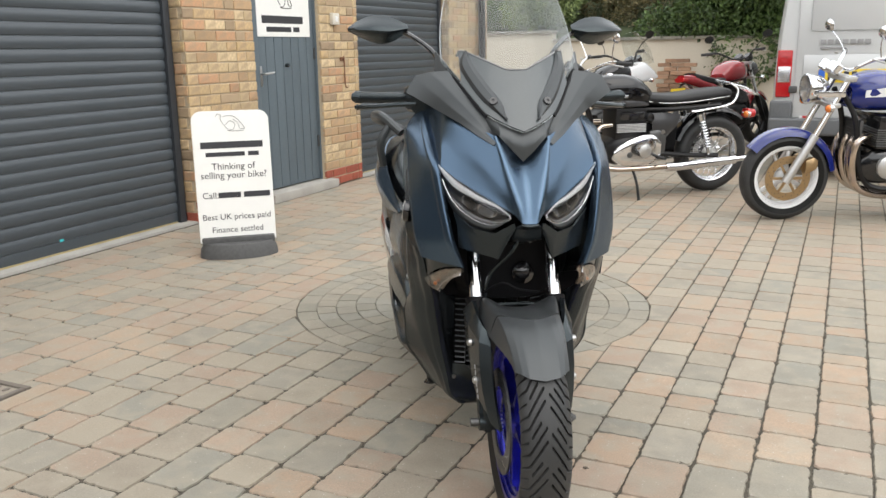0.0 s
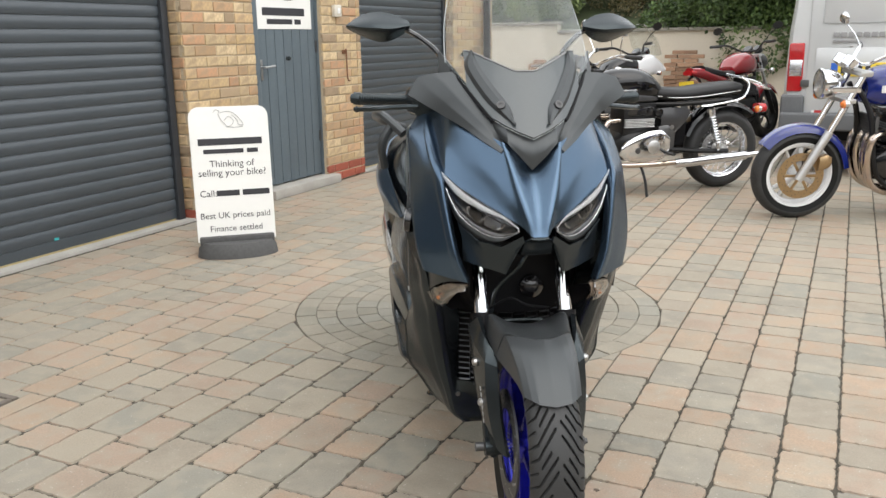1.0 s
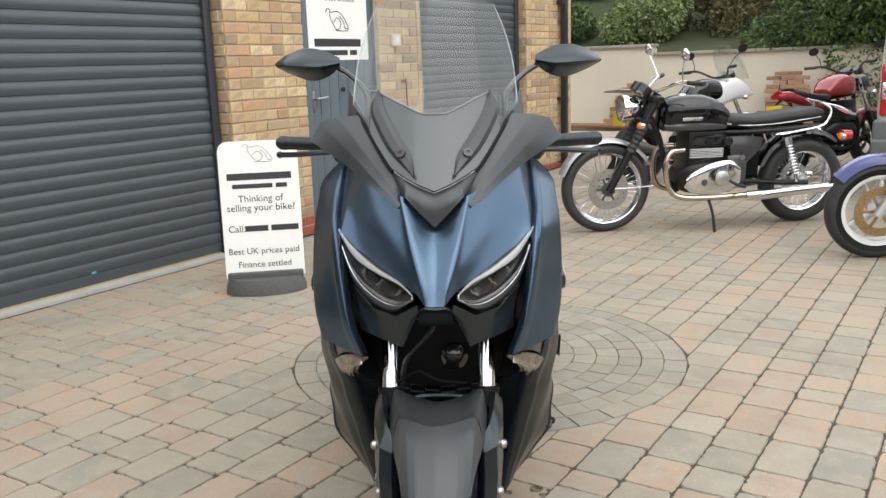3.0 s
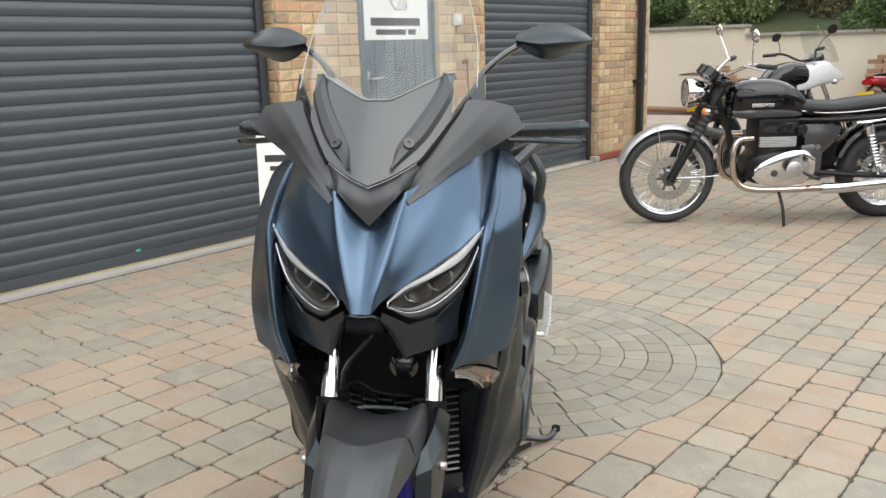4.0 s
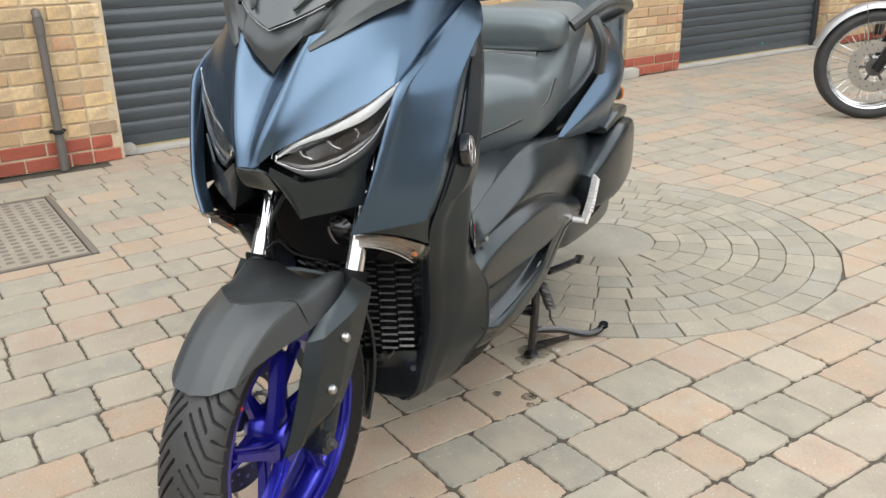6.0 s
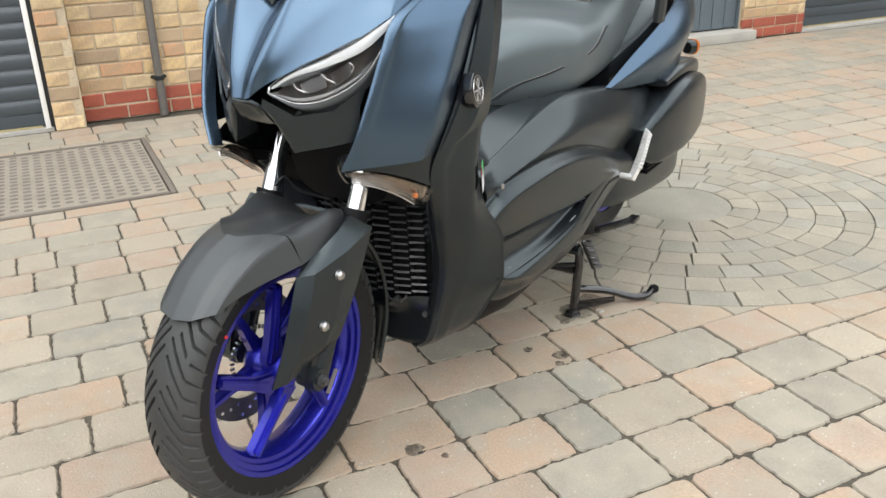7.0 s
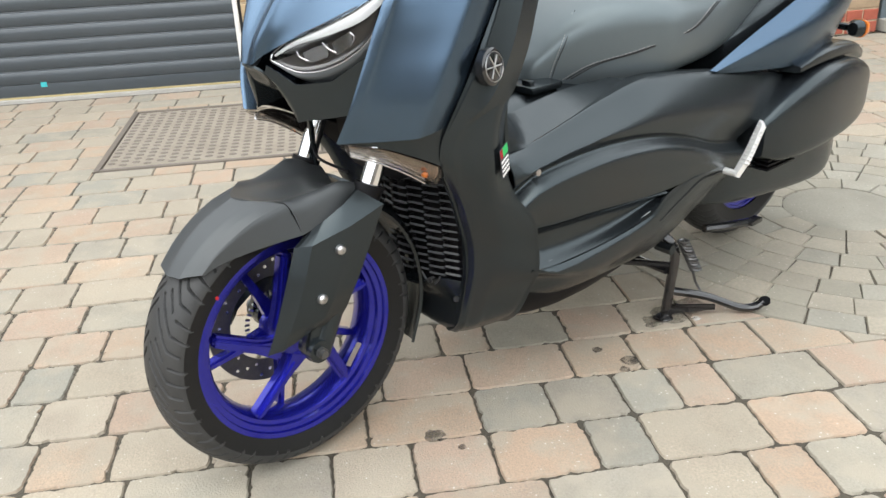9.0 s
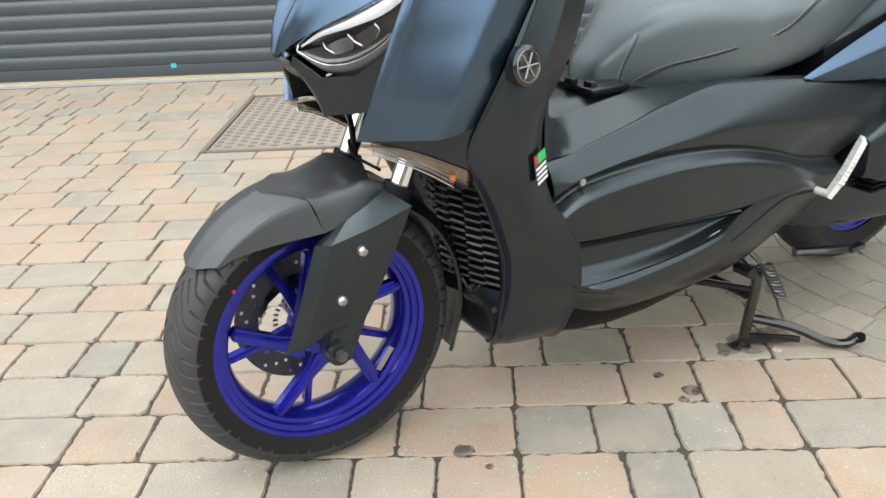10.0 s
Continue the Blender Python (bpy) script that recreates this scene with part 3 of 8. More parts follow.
def cast_wheel(name, parent, x, z, radius, width, rim, rim_hw, rim_mat, tread, spokes=5, spoke_turn=-20, disc=0.0, disc_y=-0.06, fine=1.0, disc_mat=None, ring=True, lean=0.0):
    at = Matrix.Translation((x, 0, z))
    flank = [(rim + 0.001, rim_hw - 0.004), (rim - 0.001, rim_hw), (rim - 0.011, rim_hw - 0.001), (rim - 0.0125, rim_hw - 0.007), (rim - 0.022, rim_hw - 0.009),
             (rim - 0.0235, rim_hw - 0.017), (rim - 0.031, rim_hw - 0.019), (rim - 0.036, rim_hw - 0.026), (rim - 0.041, 0.004)]
    back = [(rim - 0.008, rim_hw - 0.012), (rim - 0.030, 0.0)]
    lip = flank + [(r0, -w0) for r0, w0 in flank[::-1]] + [(r0, -w0) for r0, w0 in back[:1]] + [(rim - 0.030, 0.0)] + back[:1]
    bm = lathe(lip, along_y(x, 0, z), int(72 * fine), closed=True)
    hub = lathe([(0.001, 0.05), (0.024, 0.05), (0.036, 0.042), (0.045, 0.02), (0.045, -0.03), (0.034, -0.045), (0.001, -0.045)], along_y(x, 0, z), 28)
    r1 = rim - 0.040
    wheel = part(name, join(bm, hub), rim_mat, parent, "", 24)
    for k in range(spokes):
        a = radians(spoke_turn + 360 / spokes * k)
        turn = at @ Matrix.Rotation(-a, 4, "Y")
        part("spoke", join(moved(plate([(0.024, -0.024 - lean), (r1 * 0.45, -0.014 - lean * 0.7), (r1 + 0.004, -0.012), (r1 + 0.004, 0.012), (r1 * 0.45, 0.014 - lean * 0.7), (0.030, 0.026 - lean)], 0.010, 0.038, 0.006), turn),
                           moved(plate([(0.050, -0.0045 - lean * 0.8), (r1 + 0.003, -0.004), (r1 + 0.003, 0.004), (0.050, 0.0045 - lean * 0.8)], 0.036, 0.0415, 0.0015), turn)), rim_mat, wheel)
        a2 = turn @ Matrix.Rotation(radians(27), 4, "Y")
        part("spoke", moved(plate([(0.032, -0.016), (r1 * 0.6, -0.008), (r1 + 0.004, -0.007), (r1 + 0.004, 0.007), (r1 * 0.6, 0.008), (0.032, 0.016)], -0.034, -0.010, 0.004), a2), rim_mat, wheel)
    part("tyre", moved(tyre_bm(radius, width, rim - 0.002, tread, int(900 * fine), int(108 * fine) if tread else 20), at), RUBBER, wheel, "black tyre with slanted grooves", 25).data.materials.append(TYRE_WALL)
    if disc:
        outer, inner = disc, disc * 0.66
        d = lathe([(outer, 0.0025), (inner, 0.0025), (inner, -0.0025), (outer, -0.0025)], along_y(x, disc_y, z), 64, closed=True)
        part("brake_disc", d, disc_mat or STEEL, wheel, "drilled steel brake disc")
        holes = []
        for k in range(40):
            aa = 2 * math.pi * k / 40
            rr = inner + (outer - inner) * (0.25 + 0.25 * (k % 3))
            holes.append(rod((x + rr * math.cos(aa), disc_y - 0.0030, z + rr * math.sin(aa)), (x + rr * math.cos(aa), disc_y + 0.0030, z + rr * math.sin(aa)), 0.0036, 8))
        # pale studs on dark discs stand in for bright paving through the holes
        drilled = part("disc_drilling", join(*holes), REFLECTOR if disc_mat is DARK_STEEL else DARK_STEEL, wheel)
        drilled["kind"] = "stuff"
        if ring:
            part("sensor_ring", join(*[moved(box(0.055, 0.064, disc_y + 0.012, disc_y + 0.016, -0.0018, 0.0018), at @ Matrix.Rotation(2 * math.pi * k / 36, 4, "Y")) for k in range(36)]), STEEL, wheel, "toothed steel ring")
    return wheel


def sides(name, build, mat, parent, label="", smooth=35):
    """The same part on both flanks."""
    left = part(name, build(), mat, parent, label, smooth)
    right = part(name, mirrored(build()), mat, parent, label, smooth)
    return left, right


# ---- the blue scooter in the middle of the yard ----
scooter = thing("scooter", pose(-0.668, 1.9065, 0, 0, 0, -57) @ pose(0, -0.015, 0, -1, 0, -1), "matt blue and black maxi scooter on its centre stand", "scooter")
S = scooter

front_wheel = cast_wheel("front_wheel", S, 0, 0.2745, 0.2745, 0.120, 0.2085, 0.05, RIM_BLUE, 0.008, spoke_turn=18, lean=0.028, disc=0.134, disc_y=-0.062, disc_mat=DARK_STEEL)
front_wheel["label"] = "glossy royal blue cast front wheel"
part("tyre_dot", lathe([(0.001, 0.0012), (0.0035, 0.0012), (0.0035, -0.001)], along_y(0.152, 0.0525, 0.418), 10), RED_LENS, front_wheel, "small red dot on the tyre wall")
rim_label = part("rim_label", box(0.150, 0.162, 0.034, 0.0356, -0.026, 0.026, m=Matrix.Translation((0, 0, 0.2745)) @ Matrix.Rotation(radians(142), 4, "Y")), STEEL, front_wheel, "small silver label on the rim")
rear_wheel = cast_wheel("rear_wheel", S, -1.54, 0.285, 0.276, 0.14, 0.19, 0.055, RIM_BLUE, 0.003, fine=0.6, spoke_turn=10, disc=0.12, disc_y=-0.07)
rear_wheel["label"] = "royal blue cast rear wheel"


def fork_axis(z):
    return -0.137 - (z - 0.544) * 0.47


sides("fork_tube", lambda: rod((fork_axis(0.52), 0.105, 0.52), (fork_axis(0.86), 0.105, 0.86), 0.0185, 20), CHROME, S, "polished chrome fork tube")
sides("fork_collar", lambda: join(rod((fork_axis(0.520), 0.105, 0.520), (fork_axis(0.556), 0.105, 0.556), 0.0255, 20), rod((fork_axis(0.552), 0.105, 0.552), (fork_axis(0.560), 0.105, 0.560), 0.0275, 20)), DEEP_BLACK, S)
sides("fork_leg", lambda: join(rod((fork_axis(0.27), 0.096, 0.26), (fork_axis(0.53), 0.101, 0.53), 0.022, 16, 0.022), rod((0, 0.075, 0.2745), (0, 0.118, 0.2745), 0.022, 18), plate([(-0.052, 0.352), (0.004, 0.352), (0.024, 0.282), (0.014, 0.250), (-0.016, 0.244), (-0.030, 0.268)], 0.085, 0.108, 0.005)), MATT_BLACK, S)
axle = part("axle_bolt", join(rod((0, 0.115, 0.2745), (0, 0.127, 0.2745), 0.0115, 6), rod((0, 0.125, 0.2745), (0, 0.133, 0.2745), 0.007, 14), rod((0, 0.113, 0.2745), (0, 0.117, 0.2745), 0.016, 20)), DARK_STEEL, S, "steel axle bolt")
part("axle_bolt", rod((0, -0.14, 0.2745), (0, -0.12, 0.2745), 0.011, 12), DARK_STEEL, S)


def guard_bm():
    rows = [
        [(-0.012, 0.088, 0.498), (-0.040, 0.106, 0.519), (-0.074, 0.117, 0.542), (-0.106, 0.122, 0.564)],
        [(0.016, 0.094, 0.482), (-0.004, 0.120, 0.487), (-0.075, 0.136, 0.508), (-0.147, 0.139, 0.530)],
        [(0.036, 0.094, 0.430), (0.016, 0.121, 0.430), (-0.054, 0.135, 0.438), (-0.114, 0.136, 0.460)],
        [(0.056, 0.091, 0.372), (0.036, 0.116, 0.372), (-0.030, 0.129, 0.374), (-0.082, 0.128, 0.388)],
        [(0.072, 0.086, 0.325), (0.052, 0.108, 0.328), (-0.012, 0.122, 0.341), (-0.062, 0.121, 0.346)],
        [(0.087, 0.080, 0.286), (0.063, 0.098, 0.295), (0.000, 0.112, 0.322), (-0.048, 0.114, 0.322)]]
    return panel(rows, 22, 31, 0.012, crease_cols=True, crease_rows=True)


guards = sides("fork_guard", guard_bm, MATT_BLACK, S, "black plastic fork guard", 11)
for gz, gx in ((0.470, -0.052), (0.384, -0.010)):
    for sgn in (1, -1):
        b = part("guard_bolt", lathe([(0.001, 0.0075), (0.006, 0.0065), (0.0092, 0.003), (0.0098, -0.004)], None, 16), STEEL, guards[0 if sgn > 0 else 1], "domed steel bolt")
        b.matrix_basis = Matrix.Translation((gx, sgn * (0.1355 if gz > 0.4 else 0.127), gz)) @ Matrix.Rotation(radians(-90 * sgn), 4, "X")
# worn grey marks where the maker's name stands on the guard
for k in range(6):
    part("guard_mark", box(0.004, 0.014, -0.1300, -0.1285, 0.418 - 0.013 * k, 0.427 - 0.013 * k, m=Matrix.Translation((0.0072 * k - 0.012, 0.0005 * k, 0))), GREY_INK, guards[1], "grey printed bar")


def both_flanks(half):
    return [[(x, -y, z) for x, y, z in r[:0:-1]] + r for r in half]


def mudguard_bm():
    crease = [(0.074, 0, 0.566), (0.050, 0.042, 0.564), (0.014, 0.078, 0.558), (-0.004, 0.094, 0.500)]
    blade = [
        [(0.212, 0, 0.464), (0.205, 0.036, 0.468), (0.176, 0.063, 0.474), (0.174, 0.064, 0.471)],
        [(0.187, 0, 0.494), (0.179, 0.038, 0.496), (0.150, 0.066, 0.499), (0.144, 0.069, 0.484)],
        [(0.157, 0, 0.523), (0.146, 0.040, 0.524), (0.112, 0.070, 0.524), (0.098, 0.077, 0.492)],
        [(0.119, 0, 0.547), (0.103, 0.041, 0.548), (0.068, 0.074, 0.545), (0.050, 0.086, 0.497)],
        crease]
    saddle = [
        crease,
        [(0.040, 0, 0.561), (0.018, 0.044, 0.558), (-0.018, 0.082, 0.556), (-0.030, 0.098, 0.508)],
        [(-0.020, 0, 0.560), (-0.036, 0.046, 0.556), (-0.060, 0.087, 0.566), (-0.060, 0.102, 0.520)],
        [(-0.085, 0, 0.550), (-0.094, 0.045, 0.552), (-0.098, 0.091, 0.573), (-0.095, 0.104, 0.530)],
        [(-0.140, 0, 0.528), (-0.152, 0.045, 0.534), (-0.160, 0.090, 0.545), (-0.145, 0.106, 0.530)]]
    def crisp(r):
        b, c, d = (Vector(q) for q in r[1:])
        return [r[0], r[1], tuple(b.lerp(c, 0.5) + Vector((0.002, 0, 0.001))), tuple(b.lerp(c, 0.95)), tuple(c.lerp(d, 0.08)), r[3]]
    return join(panel(both_flanks([crisp(r) for r in blade]), 61, 21, 0.004, crease_cols=True), panel(both_flanks(saddle), 43, 17, 0.004))


mudguard = part("front_mudguard", mudguard_bm(), GREY_PLASTIC, S, "satin dark grey front mudguard", 22)
flap_rows = []
for deg in (120, 140, 161, 183, 204):
    c, s = math.cos(radians(deg)), math.sin(radians(deg))
    w = 0.086 - 0.0003 * (deg - 112)
    flap_rows.append([(0.285 * c, -w, 0.2745 + 0.285 * s), (0.305 * c, -w * 0.6, 0.2745 + 0.305 * s), (0.308 * c, 0, 0.2745 + 0.308 * s), (0.305 * c, w * 0.6, 0.2745 + 0.305 * s), (0.285 * c, w, 0.2745 + 0.285 * s)])
part("mudguard_flap", panel(flap_rows, 17, 17, 0.006), MATT_BLACK, S)

# front cowl: two ridges run from the nose to the notches beside the beak
cowl_half = [
    [(0.013, 0, 0.787), (0.013, 0.019, 0.789), (-0.006, 0.036, 0.806), (-0.032, 0.072, 0.828), (-0.062, 0.112, 0.848), (-0.100, 0.155, 0.874), (-0.138, 0.194, 0.906), (-0.142, 0.199, 0.907), (-0.146, 0.203, 0.906)],
    [(-0.008, 0, 0.832), (0.000, 0.026, 0.834), (-0.020, 0.047, 0.849), (-0.055, 0.086, 0.876), (-0.089, 0.123, 0.897), (-0.127, 0.160, 0.919), (-0.162, 0.191, 0.938), (-0.176, 0.199, 0.938), (-0.194, 0.207, 0.935)],
    [(-0.048, 0, 0.885), (-0.030, 0.039, 0.890), (-0.047, 0.060, 0.900), (-0.080, 0.098, 0.922), (-0.117, 0.132, 0.943), (-0.156, 0.163, 0.960), (-0.198, 0.189, 0.972), (-0.226, 0.200, 0.970), (-0.260, 0.210, 0.964)],
    [(-0.096, 0, 0.926), (-0.063, 0.050, 0.940), (-0.076, 0.068, 0.950), (-0.115, 0.105, 0.972), (-0.152, 0.138, 0.988), (-0.194, 0.166, 1.000), (-0.239, 0.188, 1.008), (-0.288, 0.202, 1.004), (-0.340, 0.212, 0.997)],
    [(-0.120, 0, 0.960), (-0.098, 0.060, 0.985), (-0.108, 0.078, 0.992), (-0.148, 0.115, 1.008), (-0.190, 0.145, 1.022), (-0.235, 0.170, 1.033), (-0.284, 0.188, 1.042), (-0.360, 0.203, 1.038), (-0.436, 0.212, 1.030)]]
cowl_full = [[(x, -y, z) for x, y, z in r[:0:-1]] + r for r in cowl_half]
part("front_cowl", panel(cowl_full, 97, 26, 0.004), BLUE, S, "matt metallic blue nose cowl", 40)


def side_panel_bm():
    front = [(-0.049, 0.154, 0.668), (-0.062, 0.176, 0.720), (-0.078, 0.187, 0.770), (-0.095, 0.195, 0.818), (-0.113, 0.202, 0.866), (-0.137, 0.207, 0.908), (-0.205, 0.214, 0.945), (-0.290, 0.218, 0.985), (-0.375, 0.219, 1.017), (-0.445, 0.217, 1.036)]
    rear = [(-0.214, 0.246, 0.680), (-0.238, 0.257, 0.732), (-0.262, 0.260, 0.782), (-0.292, 0.259, 0.830), (-0.322, 0.256, 0.877), (-0.352, 0.252, 0.920), (-0.388, 0.246, 0.955), (-0.422, 0.245, 0.986), (-0.446, 0.234, 1.012), (-0.458, 0.222, 1.032)]
    rows = []
    for k, (a, d) in enumerate(zip(front, rear)):
        a, d = Vector(a), Vector(d)
        w = min(1.0, (d - a).length / 0.15)
        lip = a + Vector((-0.010, 0.013, 0.0)) * w
        out = Vector((0.35, 0.94, 0.0))
        rows.append([tuple(a + Vector((-0.022, -0.010, -0.004))), tuple(a), tuple(lip), tuple(lip.lerp(d, 0.06) + out * 0.002 * w), tuple(lip.lerp(d, 0.30) + out * 0.018 * w), tuple(lip.lerp(d, 0.54) + out * 0.031 * w), tuple(lip.lerp(d, 0.63) + out * 0.034 * w), tuple(lip.lerp(d, 0.68) + out * 0.031 * w), tuple(lip.lerp(d, 0.84) + out * 0.016 * w), tuple(d + Vector((0, -0.006, 0)) * w)])
    return panel(rows, 43, 37, 0.005)


sides("side_cowl", side_panel_bm, BLUE, S, "matt metallic blue side cowl", 30)

# dark wings beside the screen
def wing_bm():
    rows = [
        [(-0.090, 0.066, 0.975), (-0.088, 0.069, 0.972), (-0.086, 0.072, 0.969), (-0.085, 0.075, 0.966)],
        [(-0.121, 0.064, 0.992), (-0.116, 0.080, 0.994), (-0.115, 0.096, 0.993), (-0.118, 0.110, 0.988)],
        [(-0.143, 0.092, 1.035), (-0.148, 0.115, 1.033), (-0.155, 0.135, 1.026), (-0.166, 0.150, 1.016)],
        [(-0.195, 0.130, 1.088), (-0.200, 0.160, 1.083), (-0.212, 0.185, 1.068), (-0.225, 0.203, 1.046)],
        [(-0.232, 0.153, 1.123), (-0.236, 0.190, 1.118), (-0.245, 0.222, 1.100), (-0.250, 0.243, 1.069)],
        [(-0.252, 0.166, 1.143), (-0.262, 0.215, 1.139), (-0.274, 0.250, 1.130), (-0.268, 0.275, 1.088)],
        [(-0.320, 0.172, 1.140), (-0.335, 0.215, 1.132), (-0.345, 0.247, 1.118), (-0.325, 0.262, 1.086)]]
    return panel(rows, 22, 37, 0.005, crease_rows=True, crease_cols=True)


sides("screen_wing", wing_bm, GREY_PLASTIC, S, "satin dark grey fairing wing", 28)
FOOT = ((0.0, 0.996), (0.035, 1.009), (0.065, 1.024), (0.090, 1.039), (0.117, 1.075), (0.139, 1.107), (0.169, 1.148), (0.200, 1.192))


def screen_foot(y):
    """Height of the screen's lower edge, a V with a knee."""
    return float(np.interp(abs(y), [p[0] for p in FOOT], [p[1] for p in FOOT]))


def on_screen(y, z, out=0.0):
    return (-0.085 - 0.75 * (z - 0.997) - 0.12 * max(0.0, z - 1.16) - 2.5 * y * y + out, y, z)


beak_top = [on_screen(y, screen_foot(y) + 0.012, -0.007) for y in (0, 0.03, 0.061, 0.094, 0.128, 0.162, 0.192)]
beak_mid = [(-0.081, 0, 0.966), (-0.083, 0.030, 0.982), (-0.096, 0.058, 1.002), (-0.146, 0.091, 1.026), (-0.195, 0.126, 1.064), (-0.248, 0.160, 1.106), (-0.310, 0.196, 1.140)]
beak_low = [(-0.083, 0, 0.925), (-0.080, 0.029, 0.955), (-0.088, 0.059, 0.987), (-0.150, 0.085, 1.006), (-0.205, 0.124, 1.042), (-0.265, 0.168, 1.090), (-0.325, 0.205, 1.124)]
part("beak", panel([[(x, -y, z) for x, y, z in r[:0:-1]] + r for r in (beak_top, beak_mid, beak_low)], 49, 13, 0.004, crease_cols=True), GREY_PLASTIC, S, "satin dark grey beak under the windscreen", 20)

# windscreen: a V at the foot, wide shoulders, then narrowing upwards
screen_rows = []
for k in range(25):
    v = k / 24
    hw = 0.180 - 0.002 * v - 0.043 * v ** 2.5
    screen_rows.append([on_screen(u * hw, screen_foot(u * 0.180) * (1 - v) + (1.43 - 0.05 * u * u) * v) for u in (j / 24 for j in range(-24, 25))])
screen_bm = grid(screen_rows)
bmesh.ops.recalc_face_normals(screen_bm, faces=screen_bm.faces[:])
bmesh.ops.solidify(screen_bm, geom=screen_bm.faces[:], thickness=0.004)
screen = part("windscreen", screen_bm, SCREEN, S, "clear plastic windscreen", 60)
screen.visible_shadow = False
SCREEN_RIM = material("screen_rim", (0.42, 0.45, 0.46), 0.2, spec=0.8, grain=0.1, grain_scale=90)
for j in (0, -1):
    part("screen_edge", tube([r[j] for r in screen_rows], 0.0010, 6, 40), SCREEN_RIM, screen)
part("screen_edge", tube([on_screen(y, screen_foot(y), 0.002) for y in (k / 40 * 0.172 for k in range(-20, 21))], 0.0007, 5, 80), SCREEN_RIM, screen)
for sgn in (1, -1):
    part("edge_rubber", tube([on_screen(sgn * y, screen_foot(y) - 0.003, 0.004) for y in (0.086, 0.10, 0.117, 0.139, 0.169)], 0.0038, 6, 30), DEEP_BLACK, screen, "black rubber edge strip")
def behind_screen(y, t):
    top = 1.146 + 0.046 * min(1.0, max(0.0, (abs(y) - 0.025) / 0.10))
    low = screen_foot(y) + 0.004
    return on_screen(y, low + (top - low) * t, 0.0055)


STATIONS = [k / 14 * 0.138 for k in range(-14, 15)]
backing = panel([[behind_screen(y, t) for y in STATIONS] for t in (0.0, 0.35, 0.7, 1.0)] + [[(p[0] - 0.10, p[1] * 0.95, p[2] - 0.012) for p in (behind_screen(y, 1.0) for y in STATIONS)]], 57, 21, 0.003, crease_rows=True)
# grey tube paints the bright glint along the panel's top edge
part("backing_edge", tube([tuple(Vector(behind_screen(y, 1.0)) + Vector((0.001, 0, 0.001))) for y in STATIONS], 0.0016, 6, 57), GREY_INK, screen)
part("screen_backing", backing, BACKING, S, "dark grey panel behind the windscreen foot", 25)
part("meter_hood", loft([(-0.29, 0.10, 1.02, 1.10), (-0.36, 0.13, 1.02, 1.125), (-0.44, 0.14, 1.00, 1.11), (-0.50, 0.12, 0.98, 1.06)], 14, 18), MATT_BLACK, S)


def fin_bm():
    inner_edge = [(0.040, 1.031), (0.047, 1.067), (0.074, 1.106), (0.099, 1.145), (0.111, 1.171), (0.118, 1.195)]
    outer_edge = [(0.042, 1.028), (0.071, 1.051), (0.100, 1.080), (0.129, 1.128), (0.139, 1.160), (0.121, 1.194)]
    third = [[((1 - t) * a + t * c, (1 - t) * b + t * d) for (a, b), (c, d) in zip(inner_edge, outer_edge)] for t in (0.3, 0.75)]
    rows = [[on_screen(y, z, 0.009) for y, z in inner_edge], [on_screen(y, z, 0.019) for y, z in third[0]], [on_screen(y, z, 0.018) for y, z in third[1]], [on_screen(y, z, 0.008) for y, z in outer_edge]]
    return panel(rows, 20, 13, 0.005, crease_rows=True)


fins_pair = sides("screen_fin", fin_bm, GREY_PLASTIC, S, "raised dark grey strip on the windscreen foot", 20)
for k, sgn in enumerate((1, -1)):
    b = part("screen_bolt", join(lathe([(0.001, 0.003), (0.0035, 0.003), (0.004, 0.005), (0.0100, 0.005), (0.0112, 0.001), (0.0112, -0.010)], None, 20)), SHINY_BLACK, fins_pair[k], "black hexagon-socket bolt")
    b.matrix_basis = Matrix.Translation(on_screen(sgn * 0.068, 1.070, 0.018)) @ Vector((0.8, sgn * 0.25, 0.55)).to_track_quat("Z", "Y").to_matrix().to_4x4()


# headlights
HL_TOP = [(-0.014, 0.045, 0.805), (-0.036, 0.072, 0.829), (-0.066, 0.118, 0.853), (-0.104, 0.165, 0.881), (-0.147, 0.205, 0.915)]
HL_LOW = [(-0.013, 0.047, 0.793), (-0.042, 0.084, 0.773), (-0.078, 0.129, 0.783), (-0.114, 0.173, 0.822), (-0.146, 0.204, 0.896)]


def between(a, b, t, push=0.0):
    return [(x0 + (x1 - x0) * t - push, y0 + (y1 - y0) * t, z0 + (z1 - z0) * t) for (x0, y0, z0), (x1, y1, z1) in zip(a, b)]


def bulged(a, b, t, out):
    return [(x + out * math.sin(math.pi * i / 4) * 0.8, y + out * math.sin(math.pi * i / 4) * 0.5, z) for i, (x, y, z) in enumerate(between(a, b, t))]


def lens_bm():
    return panel([between(HL_TOP, HL_LOW, 0.0), bulged(HL_TOP, HL_LOW, 0.35, 0.008), bulged(HL_TOP, HL_LOW, 0.7, 0.008), between(HL_TOP, HL_LOW, 1.0)], 22, 12, 0.002)


def bowl_bm():
    return panel([between(HL_TOP, HL_LOW, 0.0, 0.006), between(HL_TOP, HL_LOW, 0.3, 0.035), between(HL_TOP, HL_LOW, 0.7, 0.035), between(HL_TOP, HL_LOW, 1.0, 0.006)], 22, 12, 0.002)


